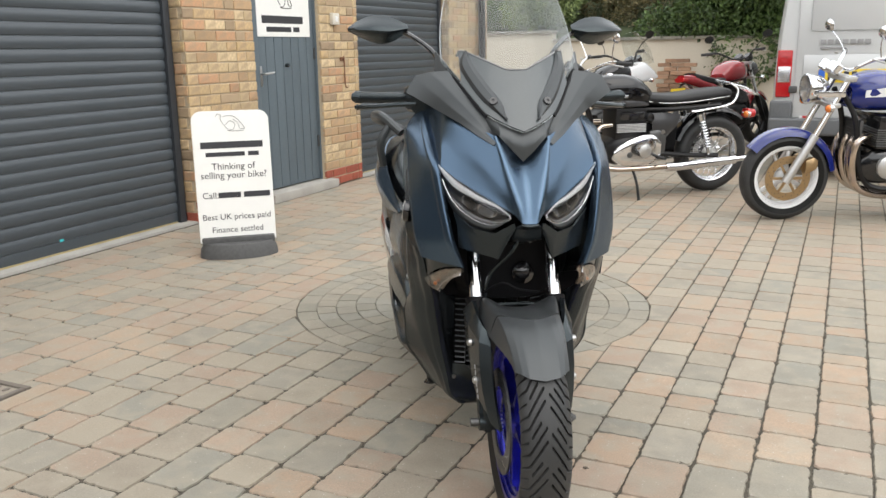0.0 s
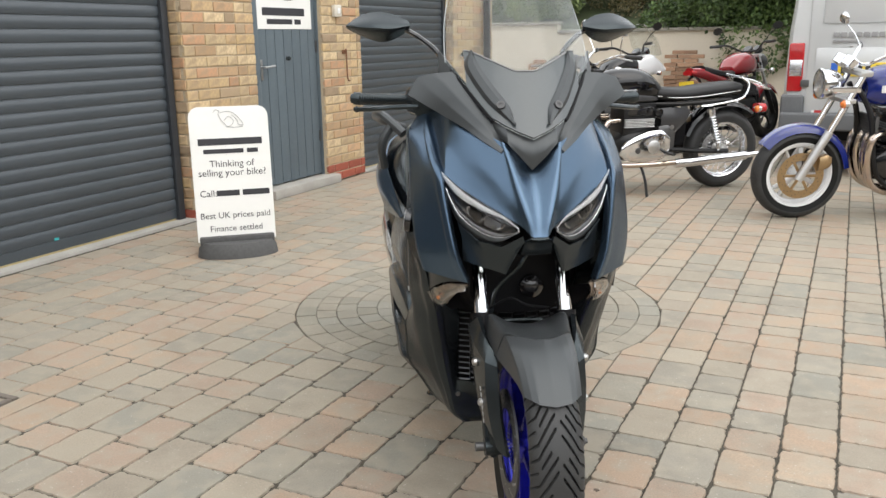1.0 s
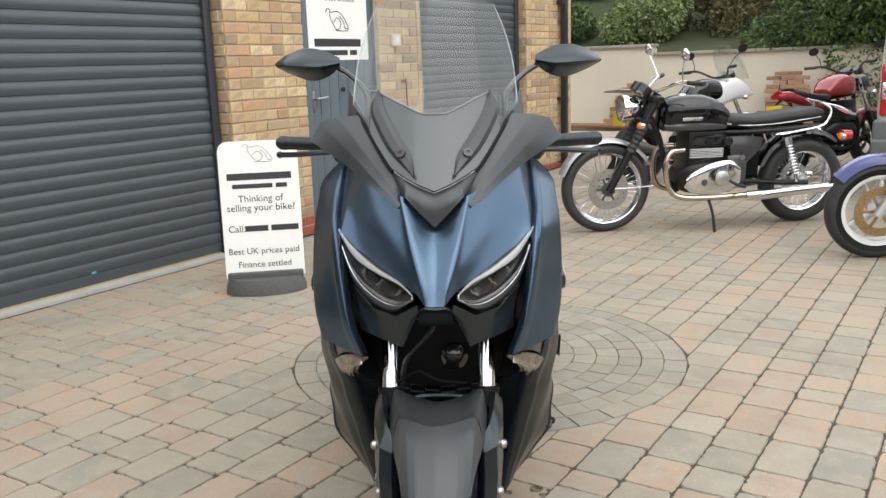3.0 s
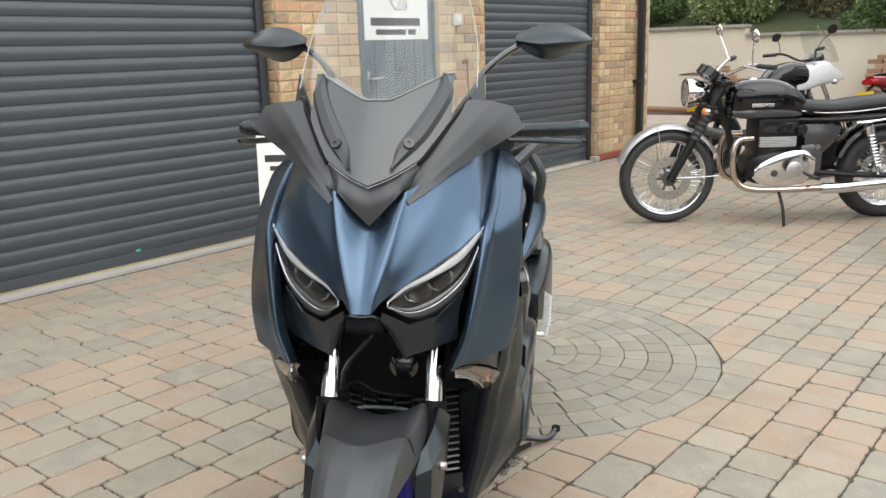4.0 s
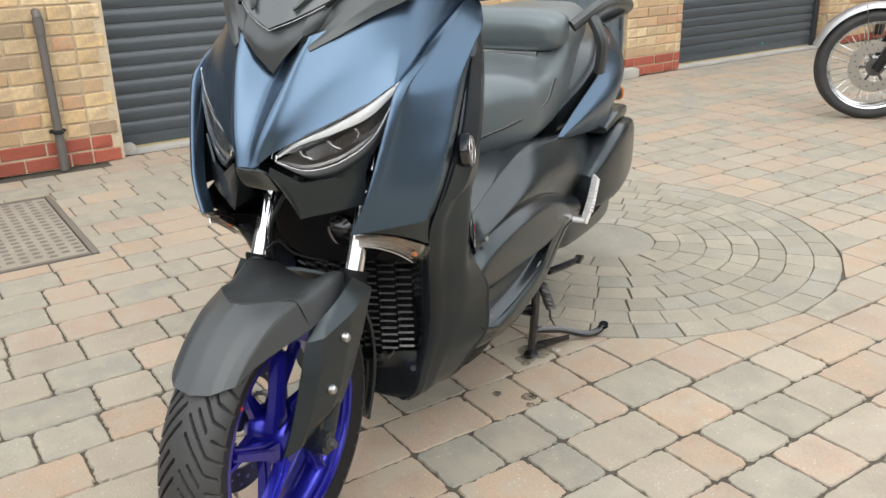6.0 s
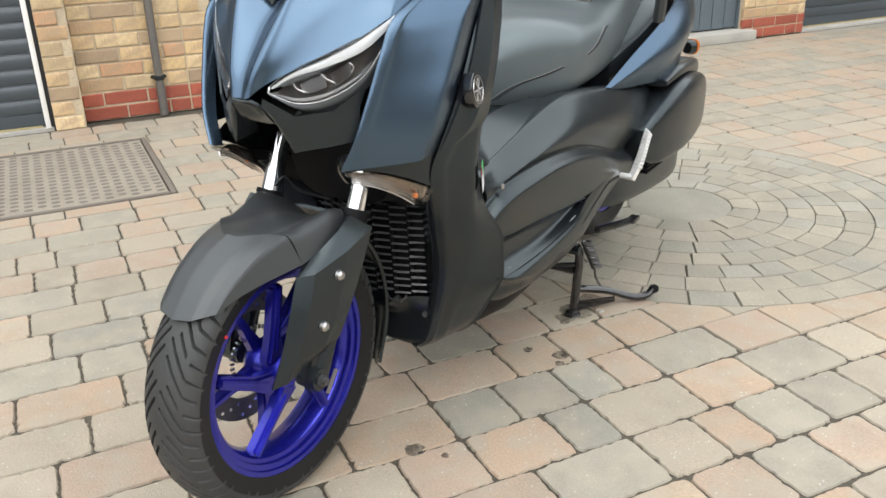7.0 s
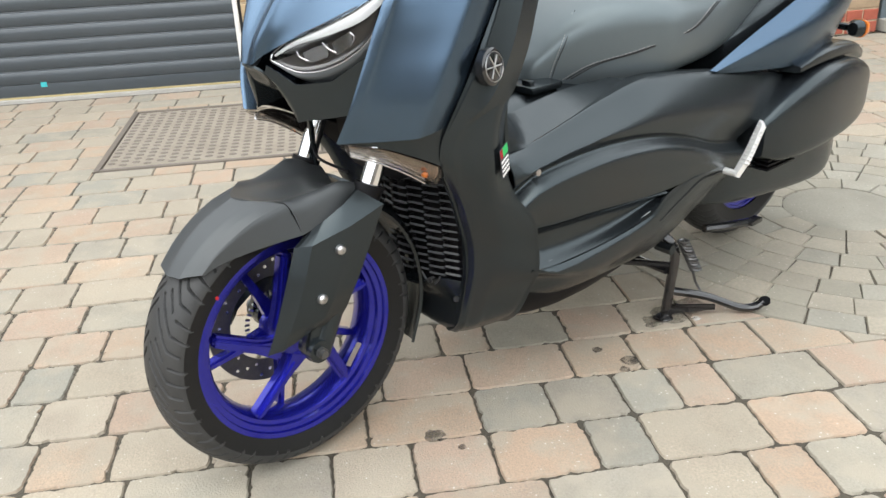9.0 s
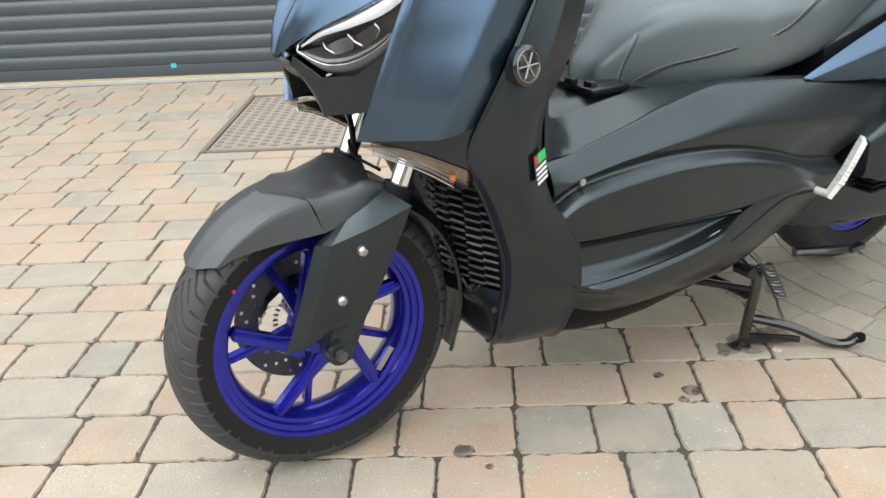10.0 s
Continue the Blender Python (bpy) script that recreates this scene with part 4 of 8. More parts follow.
def strip_bm():
    shares = [(0.10, 0.40), (0.07, 0.18), (0.08, 0.25), (0.07, 0.36), (0.05, 0.62)]
    top = [between(HL_TOP, HL_LOW, a, 0.003)[i] for i, (a, b) in enumerate(shares)]
    low = [between(HL_TOP, HL_LOW, b, 0.004)[i] for i, (a, b) in enumerate(shares)]
    mid = [tuple((p + q) / 2 + (0.002 if i == 0 else 0.0) for i, (p, q) in enumerate(zip(a, b))) for a, b in zip(top, low)]
    return panel([top, mid, low], 24, 7, 0.003)


def lamp_line(points, push):
    """A curve on the lamp's inside through (share along, share down)."""
    out = []
    for u, v in points:
        row = between(HL_TOP, HL_LOW, v, push)
        k = min(3, int(u * 4))
        out.append(tuple(Vector(row[k]).lerp(Vector(row[k + 1]), u * 4 - k)))
    return out


for sgn in (1, -1):
    def flank(bm):
        return bm if sgn > 0 else mirrored(bm)
    lamp = part("headlight", flank(bowl_bm()), LAMP_BOWL, S, "slanted headlight with clear lens and white light strip")
    part("light_strip", flank(strip_bm()), LAMP_WHITE, lamp, "white daytime light strip")
    part("inner_rim", flank(panel([between(HL_TOP, HL_LOW, 0.80, 0.003), between(HL_TOP, HL_LOW, 0.88, -0.001)], 24, 4, 0.002)), LAMP_CHROME, lamp, "grey reflector along the lower edge")
    outline = between(HL_TOP, HL_LOW, 0.0, -0.002)[3::-1] + between(HL_TOP, HL_LOW, 0.5, -0.004)[:1] + between(HL_TOP, HL_LOW, 0.95, -0.002)
    part("lower_trim", flank(tube(outline[3:], 0.0011, 8, 40)), REFLECTOR, lamp, "thin bright lower trim")
    part("lens_edge", flank(tube(outline[:5], 0.0012, 6, 30)), SHINY_BLACK, lamp)
    part("lower_bezel", flank(panel([between(HL_TOP, HL_LOW, 0.97, -0.003), between(HL_TOP, HL_LOW, 1.10, -0.004), between(HL_TOP, HL_LOW, 1.24, 0.006)], 24, 7, 0.003)), GREY_PLASTIC, lamp, "dark grey rim under the lens")
    for line in ([(0.20, 0.34), (0.22, 0.55), (0.29, 0.70)], [(0.42, 0.34), (0.45, 0.52), (0.50, 0.66)], [(0.62, 0.40), (0.64, 0.58), (0.60, 0.72)]):
        part("divider", flank(tube(lamp_line(line, 0.010), 0.0013, 6, 16)), REFLECTOR, lamp)
    for u0, u1 in ((0.24, 0.44), (0.47, 0.62)):
        part("projector", flank(panel([lamp_line([(u0, 0.42), (u0 * 0.5 + u1 * 0.5, 0.38), (u1, 0.40)], 0.014), lamp_line([(u0 + 0.03, 0.70), (u0 * 0.5 + u1 * 0.5, 0.74), (u1, 0.70)], 0.008)], 10, 6, 0.004)), SHINY_BLACK, lamp, "gloss black projector")
    lens = part("lens", flank(lens_bm()), LENS_CLEAR, lamp, "clear plastic lens", 60)
    lens.visible_shadow = False


# chin pieces under the headlights and the dark hollow between them
def chin_bm():
    rows = [
        [(-0.006, 0.034, 0.786), (-0.032, 0.078, 0.757), (-0.068, 0.127, 0.764), (-0.108, 0.170, 0.802)],
        [(-0.004, 0.032, 0.776), (-0.024, 0.062, 0.740), (-0.058, 0.110, 0.742), (-0.102, 0.160, 0.768)],
        [(-0.016, 0.040, 0.762), (-0.038, 0.070, 0.696), (-0.068, 0.115, 0.704), (-0.100, 0.157, 0.714)],
        [(-0.055, 0.045, 0.740), (-0.092, 0.070, 0.702), (-0.118, 0.115, 0.710), (-0.138, 0.155, 0.722)]]
    return panel(rows, 19, 19, 0.004, crease_rows=True, crease_cols=True)


sides("chin", chin_bm, MATT_BLACK, S, "black plastic chin under the headlight", 20)
part("nose_lip", panel([[(0.010, -0.020, 0.786), (0.011, 0, 0.784), (0.010, 0.020, 0.786)], [(-0.004, -0.032, 0.774), (-0.014, 0, 0.772), (-0.004, 0.032, 0.774)], [(-0.030, -0.036, 0.742), (-0.036, 0, 0.738), (-0.030, 0.036, 0.742)], [(-0.075, -0.044, 0.735), (-0.080, 0, 0.730), (-0.075, 0.044, 0.735)]], 13, 9, 0.004), MATT_BLACK, S)
# near-black filler masses stand in for unlit depth inside nose and belly
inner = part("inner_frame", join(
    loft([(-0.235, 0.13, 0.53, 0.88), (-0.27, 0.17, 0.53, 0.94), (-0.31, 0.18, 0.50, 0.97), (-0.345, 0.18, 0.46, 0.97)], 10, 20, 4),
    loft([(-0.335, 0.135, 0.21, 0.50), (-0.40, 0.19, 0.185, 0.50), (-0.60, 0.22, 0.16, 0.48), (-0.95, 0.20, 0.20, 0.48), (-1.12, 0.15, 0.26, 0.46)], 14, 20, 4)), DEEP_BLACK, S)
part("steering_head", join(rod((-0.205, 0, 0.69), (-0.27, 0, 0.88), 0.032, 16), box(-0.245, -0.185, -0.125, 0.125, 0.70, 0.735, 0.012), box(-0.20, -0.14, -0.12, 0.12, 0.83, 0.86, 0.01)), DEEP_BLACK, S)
part("brake_hose", tube([(-0.12, 0.01, 0.74), (-0.11, -0.02, 0.69), (-0.14, -0.07, 0.62), (-0.15, -0.085, 0.53)], 0.006, 8, 24), MATT_BLACK, S)
part("cable", tube([(-0.13, 0.06, 0.575), (-0.11, 0.0, 0.590), (-0.12, -0.04, 0.605), (-0.14, -0.085, 0.575)], 0.003, 6, 20), DEEP_BLACK, S)
part("horn", join(lathe([(0.001, 0.012), (0.012, 0.012), (0.022, 0.006), (0.03, 0.0), (0.03, -0.015), (0.001, -0.02)], Matrix.Translation((-0.215, 0.035, 0.605)) @ Matrix.Rotation(radians(90), 4, "Y"), 24)), SHINY_BLACK, S)
sides("frame_bolt", lambda: rod((-0.20, 0.045, 0.700), (-0.182, 0.045, 0.700), 0.005, 6), DARK_STEEL, S)

# radiator grille: staggered columns of slats between the legs of the shield
def grille_x(y, z):
    return -0.270 - 0.048 * (abs(y) / 0.137) ** 1.4 - 0.06 * (0.50 - z)


# near-black sheet and links paint the shade behind the slats; pale lips their glints
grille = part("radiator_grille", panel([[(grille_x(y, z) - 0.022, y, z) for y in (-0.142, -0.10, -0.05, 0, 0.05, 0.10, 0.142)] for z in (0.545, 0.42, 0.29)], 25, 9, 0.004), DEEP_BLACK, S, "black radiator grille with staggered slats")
COLUMNS = (-0.137, -0.106, -0.072, -0.037, 0.0, 0.037, 0.072, 0.106, 0.137)
for k in range(13):
    for c, (ya, yb) in enumerate(zip(COLUMNS[:-1], COLUMNS[1:])):
        z = 0.515 - 0.0162 * k + (0.0055 if c % 2 else 0.0)
        e = 0.0016
        za, zb = z - 0.05 * abs(ya) ** 1.3, z - 0.05 * abs(yb) ** 1.3
        part("slat", panel([[(grille_x(ya, z), ya + e, za), (grille_x(yb, z), yb - e, zb)], [(grille_x(ya, z) + 0.002, ya + e, za - 0.0018), (grille_x(yb, z) + 0.002, yb - e, zb - 0.0018)], [(grille_x(ya, z) - 0.006, ya + e, za - 0.003), (grille_x(yb, z) - 0.006, yb - e, zb - 0.003)]], 2, 3, 0.0012, crease_rows=True), GLOSS_PLASTIC, grille)
        if c:
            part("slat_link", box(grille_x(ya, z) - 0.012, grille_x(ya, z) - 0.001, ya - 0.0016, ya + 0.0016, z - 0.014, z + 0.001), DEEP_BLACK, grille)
part("radiator_lip", panel([[(grille_x(y, 0.31) + 0.006, y, 0.312 - 0.02 * (abs(y) < 0.08)) for y in (-0.150, -0.10, -0.05, 0, 0.05, 0.10, 0.150)], [(-0.312 - 0.01 * (abs(y) < 0.12), y, 0.255) for y in (-0.150, -0.10, -0.05, 0, 0.05, 0.10, 0.150)], [(-0.316, y, 0.196) for y in (-0.128, -0.09, -0.045, 0, 0.045, 0.09, 0.128)], [(-0.37, y, 0.182) for y in (-0.11, -0.08, -0.04, 0, 0.04, 0.08, 0.11)]], 25, 16, 0.004), MATT_BLACK, S, "black radiator surround")
sides("grille_bracket", lambda: tube([(-0.290, 0.050, 0.322), (-0.300, 0.060, 0.296), (-0.304, 0.084, 0.294), (-0.304, 0.100, 0.312)], 0.0035, 6, smooth=False), GLOSS_PLASTIC, S)
sides("grille_bolt", lambda: join(rod((-0.305, 0.078, 0.302), (-0.292, 0.079, 0.302), 0.006, 10), rod((-0.326, 0.138, 0.276), (-0.308, 0.141, 0.276), 0.006, 10)), DARK_STEEL, S)
FRONT_EDGE = [(-0.222, 0.222, 0.585), (-0.254, 0.207, 0.530), (-0.276, 0.198, 0.478), (-0.302, 0.186, 0.412), (-0.313, 0.175, 0.348), (-0.315, 0.161, 0.285), (-0.310, 0.149, 0.225), (-0.312, 0.118, 0.192)]
sides("shield_return", lambda: panel([[p, (p[0] - 0.004, p[1] - 0.014, p[2]), (p[0] - 0.022, max(0.09, p[1] - 0.032), p[2]), (min(p[0] - 0.030, -0.315), max(0.08, 0.142 - 0.3 * max(0.0, 0.23 - p[2])), p[2])] for p in FRONT_EDGE], 13, 29, 0.004), MATT_BLACK, S, "black inner edge of the leg shield")
# near-black sheet paints the shaded void between shield and grille top
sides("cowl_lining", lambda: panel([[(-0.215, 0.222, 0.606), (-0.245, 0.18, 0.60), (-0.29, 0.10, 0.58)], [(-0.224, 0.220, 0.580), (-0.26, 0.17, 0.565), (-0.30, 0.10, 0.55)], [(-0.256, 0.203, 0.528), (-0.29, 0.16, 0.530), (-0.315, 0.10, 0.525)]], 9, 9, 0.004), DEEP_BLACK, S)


# indicators in the tips of the side cowls
def indicator_bm(push=0.0, thick=0.004):
    rows = [
        [(-0.055 - push, 0.156, 0.664), (-0.105 - push, 0.190, 0.653), (-0.155 - push, 0.214, 0.631), (-0.207 - push, 0.231, 0.604)],
        [(-0.060 - push, 0.156, 0.660), (-0.110 - push, 0.186, 0.638), (-0.160 - push, 0.206, 0.610), (-0.212 - push, 0.219, 0.580)],
        [(-0.066 - push, 0.152, 0.656), (-0.117 - push, 0.174, 0.626), (-0.167 - push, 0.187, 0.594), (-0.215 - push, 0.192, 0.562)]]
    return panel(rows, 14, 9, thick)


for sgn in (1, -1):
    base_bm = moved(indicator_bm(0.010), Matrix.Translation((-0.17, 0.19, 0.61)) @ Matrix.Scale(0.9, 4) @ Matrix.Translation((0.17, -0.202, -0.61)))
    ind = part("indicator", base_bm if sgn > 0 else mirrored(base_bm), SMOKE_CHROME, S, "smoked clear front indicator lamp with ribs")
    ribs = [tube([(-0.072 - 0.041 * j, 0.158 + 0.023 * j - 0.003 * j * j, 0.655 - 0.008 * k * (0.4 + 0.2 * j) - 0.008 * j - 0.003 * j * j) for j in range(4)], 0.0015, 5, 9) for k in range(5)]
    part("lens_ribs", join(*ribs) if sgn > 0 else mirrored(join(*ribs)), REFLECTOR, ind)
    part("bulb", loft([(-0.194, 0.003, 0.588, 0.595, 0.208 * sgn), (-0.189, 0.005, 0.586, 0.597, 0.208 * sgn), (-0.184, 0.003, 0.589, 0.595, 0.207 * sgn)], 8, 12), AMBER, ind)
    ll = part("lens", indicator_bm() if sgn > 0 else mirrored(indicator_bm()), LENS_SMOKE, ind, "clear ribbed lens", 60)
    ll.visible_shadow = False


sides("shield_wedge", lambda: panel([[(-0.054, 0.153, 0.670), (-0.105, 0.193, 0.672), (-0.155, 0.224, 0.676), (-0.216, 0.242, 0.684)], [(-0.060, 0.155, 0.665), (-0.107, 0.190, 0.656), (-0.157, 0.214, 0.635), (-0.212, 0.230, 0.606)]], 17, 7, 0.003), MATT_BLACK, S, "black plastic wedge over the indicator", 20)

# leg shield flanks, from the badge down to the belly
def shield_bm():
    rows = [
        [(-0.446, 0.230, 1.020), (-0.452, 0.228, 1.019), (-0.458, 0.222, 1.018), (-0.462, 0.216, 1.016), (-0.456, 0.206, 1.014)],
        [(-0.386, 0.243, 0.955), (-0.404, 0.246, 0.955), (-0.430, 0.243, 0.954), (-0.446, 0.236, 0.953), (-0.436, 0.218, 0.952)],
        [(-0.318, 0.254, 0.870), (-0.348, 0.260, 0.870), (-0.392, 0.260, 0.870), (-0.424, 0.250, 0.868), (-0.410, 0.228, 0.868)],
        [(-0.256, 0.258, 0.768), (-0.298, 0.268, 0.768), (-0.348, 0.270, 0.768), (-0.378, 0.258, 0.766), (-0.370, 0.236, 0.765)],
        [(-0.214, 0.247, 0.686), (-0.256, 0.264, 0.690), (-0.304, 0.275, 0.696), (-0.334, 0.264, 0.698), (-0.348, 0.232, 0.696)],
        [(-0.203, 0.236, 0.645), (-0.236, 0.254, 0.646), (-0.290, 0.276, 0.648), (-0.326, 0.262, 0.648), (-0.346, 0.228, 0.640)],
        [(-0.210, 0.228, 0.605), (-0.240, 0.250, 0.603), (-0.292, 0.275, 0.602), (-0.336, 0.254, 0.600), (-0.348, 0.228, 0.598)],
        [(-0.254, 0.207, 0.530), (-0.268, 0.232, 0.530), (-0.306, 0.264, 0.530), (-0.350, 0.262, 0.532), (-0.358, 0.238, 0.532)],
        [(-0.276, 0.198, 0.478), (-0.290, 0.226, 0.476), (-0.332, 0.260, 0.474), (-0.390, 0.277, 0.468), (-0.396, 0.252, 0.468)],
        [(-0.302, 0.186, 0.412), (-0.314, 0.213, 0.412), (-0.350, 0.246, 0.412), (-0.406, 0.274, 0.412), (-0.412, 0.250, 0.412)],
        [(-0.313, 0.175, 0.348), (-0.324, 0.198, 0.346), (-0.356, 0.228, 0.346), (-0.412, 0.270, 0.350), (-0.418, 0.246, 0.350)],
        [(-0.315, 0.161, 0.285), (-0.326, 0.177, 0.282), (-0.362, 0.198, 0.282), (-0.426, 0.234, 0.288), (-0.436, 0.226, 0.290)],
        [(-0.310, 0.149, 0.225), (-0.326, 0.156, 0.216), (-0.372, 0.168, 0.216), (-0.438, 0.192, 0.222), (-0.448, 0.188, 0.224)],
        [(-0.312, 0.118, 0.192), (-0.332, 0.122, 0.184), (-0.384, 0.132, 0.178), (-0.446, 0.148, 0.180), (-0.458, 0.150, 0.182)]]
    fine = []
    for r in rows:
        b, c, d = Vector(r[1]), Vector(r[2]), Vector(r[3])
        fine.append([r[0], tuple(Vector(r[0]).lerp(b, 0.55) + Vector((0.003, 0.003, 0))), r[1], tuple(b.lerp(c, 0.5) + Vector((0.002, 0.002, 0))), r[2], tuple(c.lerp(d, 0.92)), tuple(d.lerp(Vector(r[4]), 0.15)), r[4]])
    return panel(fine, 43, 66, 0.005)


sides("leg_shield", shield_bm, MATT_BLACK, S, "matt black leg shield", 17)


def shield_rib_bm():
    rows = [
        [(-0.352, 0.2545, 0.93), (-0.392, 0.2570, 0.93), (-0.432, 0.2470, 0.93)],
        [(-0.298, 0.2640, 0.83), (-0.350, 0.2720, 0.83), (-0.404, 0.2580, 0.83)],
        [(-0.258, 0.2650, 0.762), (-0.312, 0.2780, 0.762), (-0.372, 0.2640, 0.762)],
        [(-0.230, 0.2580, 0.712), (-0.270, 0.2755, 0.708), (-0.318, 0.2750, 0.706)],
        [(-0.212, 0.2480, 0.675), (-0.218, 0.2510, 0.671), (-0.226, 0.2550, 0.666)]]
    return panel(rows, 9, 20, 0.005, crease_cols=True)


sides("shield_rib", shield_rib_bm, MATT_BLACK, S, "black rib of the leg shield", 20)
for sgn in (1, -1):
    turn = Matrix.Translation((-0.284, sgn * 0.278, 0.773)) @ Vector((-0.20, 0.95 * sgn, 0.14)).to_track_quat("Z", "X").to_matrix().to_4x4()
    badge = part("badge", lathe([(0.001, 0.004), (0.0265, 0.004), (0.031, 0.0015), (0.031, -0.012)], None, 32), SHINY_BLACK, S, "round black badge with a dull steel emblem")
    badge.matrix_basis = turn
    ring = [tube([(0.0245 * math.cos(a), 0.0245 * math.sin(a), 0.0048) for a in (2 * math.pi * k / 24 for k in range(25))], 0.0009, 5, 48)]
    for k in range(3):
        a = radians(30 + 60 * k)
        ring.append(rod((0.021 * math.cos(a), 0.021 * math.sin(a), 0.0048), (-0.021 * math.cos(a), -0.021 * math.sin(a), 0.0048), 0.0012, 5))
    part("emblem", join(*ring), STEEL, badge, "dull steel ring emblem")

# sticker on the rear face of the shield
sticker = part("sticker", box(-0.019, 0.019, 0, 0.0012, -0.027, 0.027), INK, S, "small coloured sticker with white bars")
sticker.matrix_basis = Matrix.Translation((-0.3165, 0.2730, 0.602)) @ Vector((-0.43, 0.90, 0.05)).to_track_quat("Y", "Z").to_matrix().to_4x4() @ Matrix.Rotation(radians(10), 4, "Y")
part("sticker_patch", box(-0.018, 0.006, 0.0012, 0.0018, 0.010, 0.026), material("sticker_green", (0.03, 0.5, 0.12), 0.4, grain=0.2), sticker)
part("sticker_patch", box(0.007, 0.018, 0.0012, 0.0018, 0.010, 0.026), RED_LENS, sticker)
for k in range(4):
    part("sticker_bar", box(-0.017, 0.017, 0.0012, 0.0018, -0.025 + 0.0085 * k, -0.021 + 0.0085 * k), WHITE, sticker)

# body side behind the shield
SHOULDER = [(-0.350, 0.240, 0.592), (-0.435, 0.230, 0.595), (-0.540, 0.225, 0.613), (-0.655, 0.222, 0.636), (-0.790, 0.227, 0.656), (-0.987, 0.236, 0.637), (-1.130, 0.240, 0.612), (-1.290, 0.238, 0.580)]
M_LINE = [(-0.360, 0.258, 0.492), (-0.420, 0.274, 0.530), (-0.545, 0.287, 0.546), (-0.652, 0.292, 0.545), (-0.770, 0.292, 0.529), (-0.888, 0.289, 0.497), (-1.000, 0.284, 0.458), (-1.110, 0.276, 0.434)]
RECESS_LINE = [(-0.400, 0.256, 0.436), (-0.470, 0.268, 0.434), (-0.570, 0.277, 0.432), (-0.693, 0.285, 0.424), (-0.810, 0.289, 0.420), (-0.900, 0.289, 0.424), (-0.995, 0.284, 0.408), (-1.110, 0.274, 0.376)]


def offset(pts, dy, dz, dx=0.0):
    return [(x + dx, y + dy, z + dz) for x, y, z in pts]


def body_bm():
    def halfway(a, b, dy):
        return [tuple((p + q) / 2 + (dy if i == 1 else 0.0) for i, (p, q) in enumerate(zip(u, v))) for u, v in zip(a, b)]
    rows = [
        offset(SHOULDER, -0.045, -0.004),
        offset(SHOULDER, -0.010, 0.001),
        SHOULDER,
        offset(SHOULDER, 0.014, -0.012),
        halfway(SHOULDER, M_LINE, 0.014),
        offset(M_LINE, -0.017, 0.026),
        offset(M_LINE, -0.022, 0.012),
        offset(M_LINE, -0.013, 0.004),
        offset(M_LINE, 0.000, -0.004),
        offset(M_LINE, 0.006, -0.016),
        halfway(M_LINE, RECESS_LINE, 0.007),
        offset(RECESS_LINE, 0.002, 0.009),
        RECESS_LINE,
        offset(RECESS_LINE, -0.013, -0.005)]
    return panel(rows, 43, 73, 0.004)


body = sides("body_side", body_bm, MATT_BLACK, S, "matt black moulded body side", 22)


def foot_bm():
    rows = [
        [(-0.400, 0.246, 0.432), (-0.506, 0.258, 0.428), (-0.650, 0.270, 0.421), (-0.750, 0.276, 0.416), (-0.802, 0.280, 0.412)],
        [(-0.400, 0.236, 0.412), (-0.510, 0.243, 0.408), (-0.660, 0.248, 0.402), (-0.750, 0.254, 0.398), (-0.800, 0.262, 0.398)],
        [(-0.400, 0.238, 0.375), (-0.520, 0.246, 0.368), (-0.660, 0.252, 0.370), (-0.745, 0.258, 0.380), (-0.796, 0.268, 0.392)],
        [(-0.400, 0.262, 0.349), (-0.470, 0.270, 0.345), (-0.620, 0.277, 0.351), (-0.740, 0.284, 0.371), (-0.792, 0.287, 0.400)]]
    return panel(rows, 24, 19, 0.005)


feet = sides("foot_recess", foot_bm, MATT_BLACK, S, "vinyl-covered foot recess with grey piping", 22)
for k, sgn in enumerate((1, -1)):
    part("piping", join(
        tube([(-0.42, sgn * 0.2395, 0.408), (-0.56, sgn * 0.2475, 0.405), (-0.69, sgn * 0.2530, 0.400), (-0.755, sgn * 0.2580, 0.398)], 0.0011, 5, 24),
        tube([(-0.42, sgn * 0.2595, 0.357), (-0.56, sgn * 0.2690, 0.353), (-0.68, sgn * 0.2760, 0.363), (-0.75, sgn * 0.2800, 0.380)], 0.0011, 5, 24)), THREAD, feet[k])


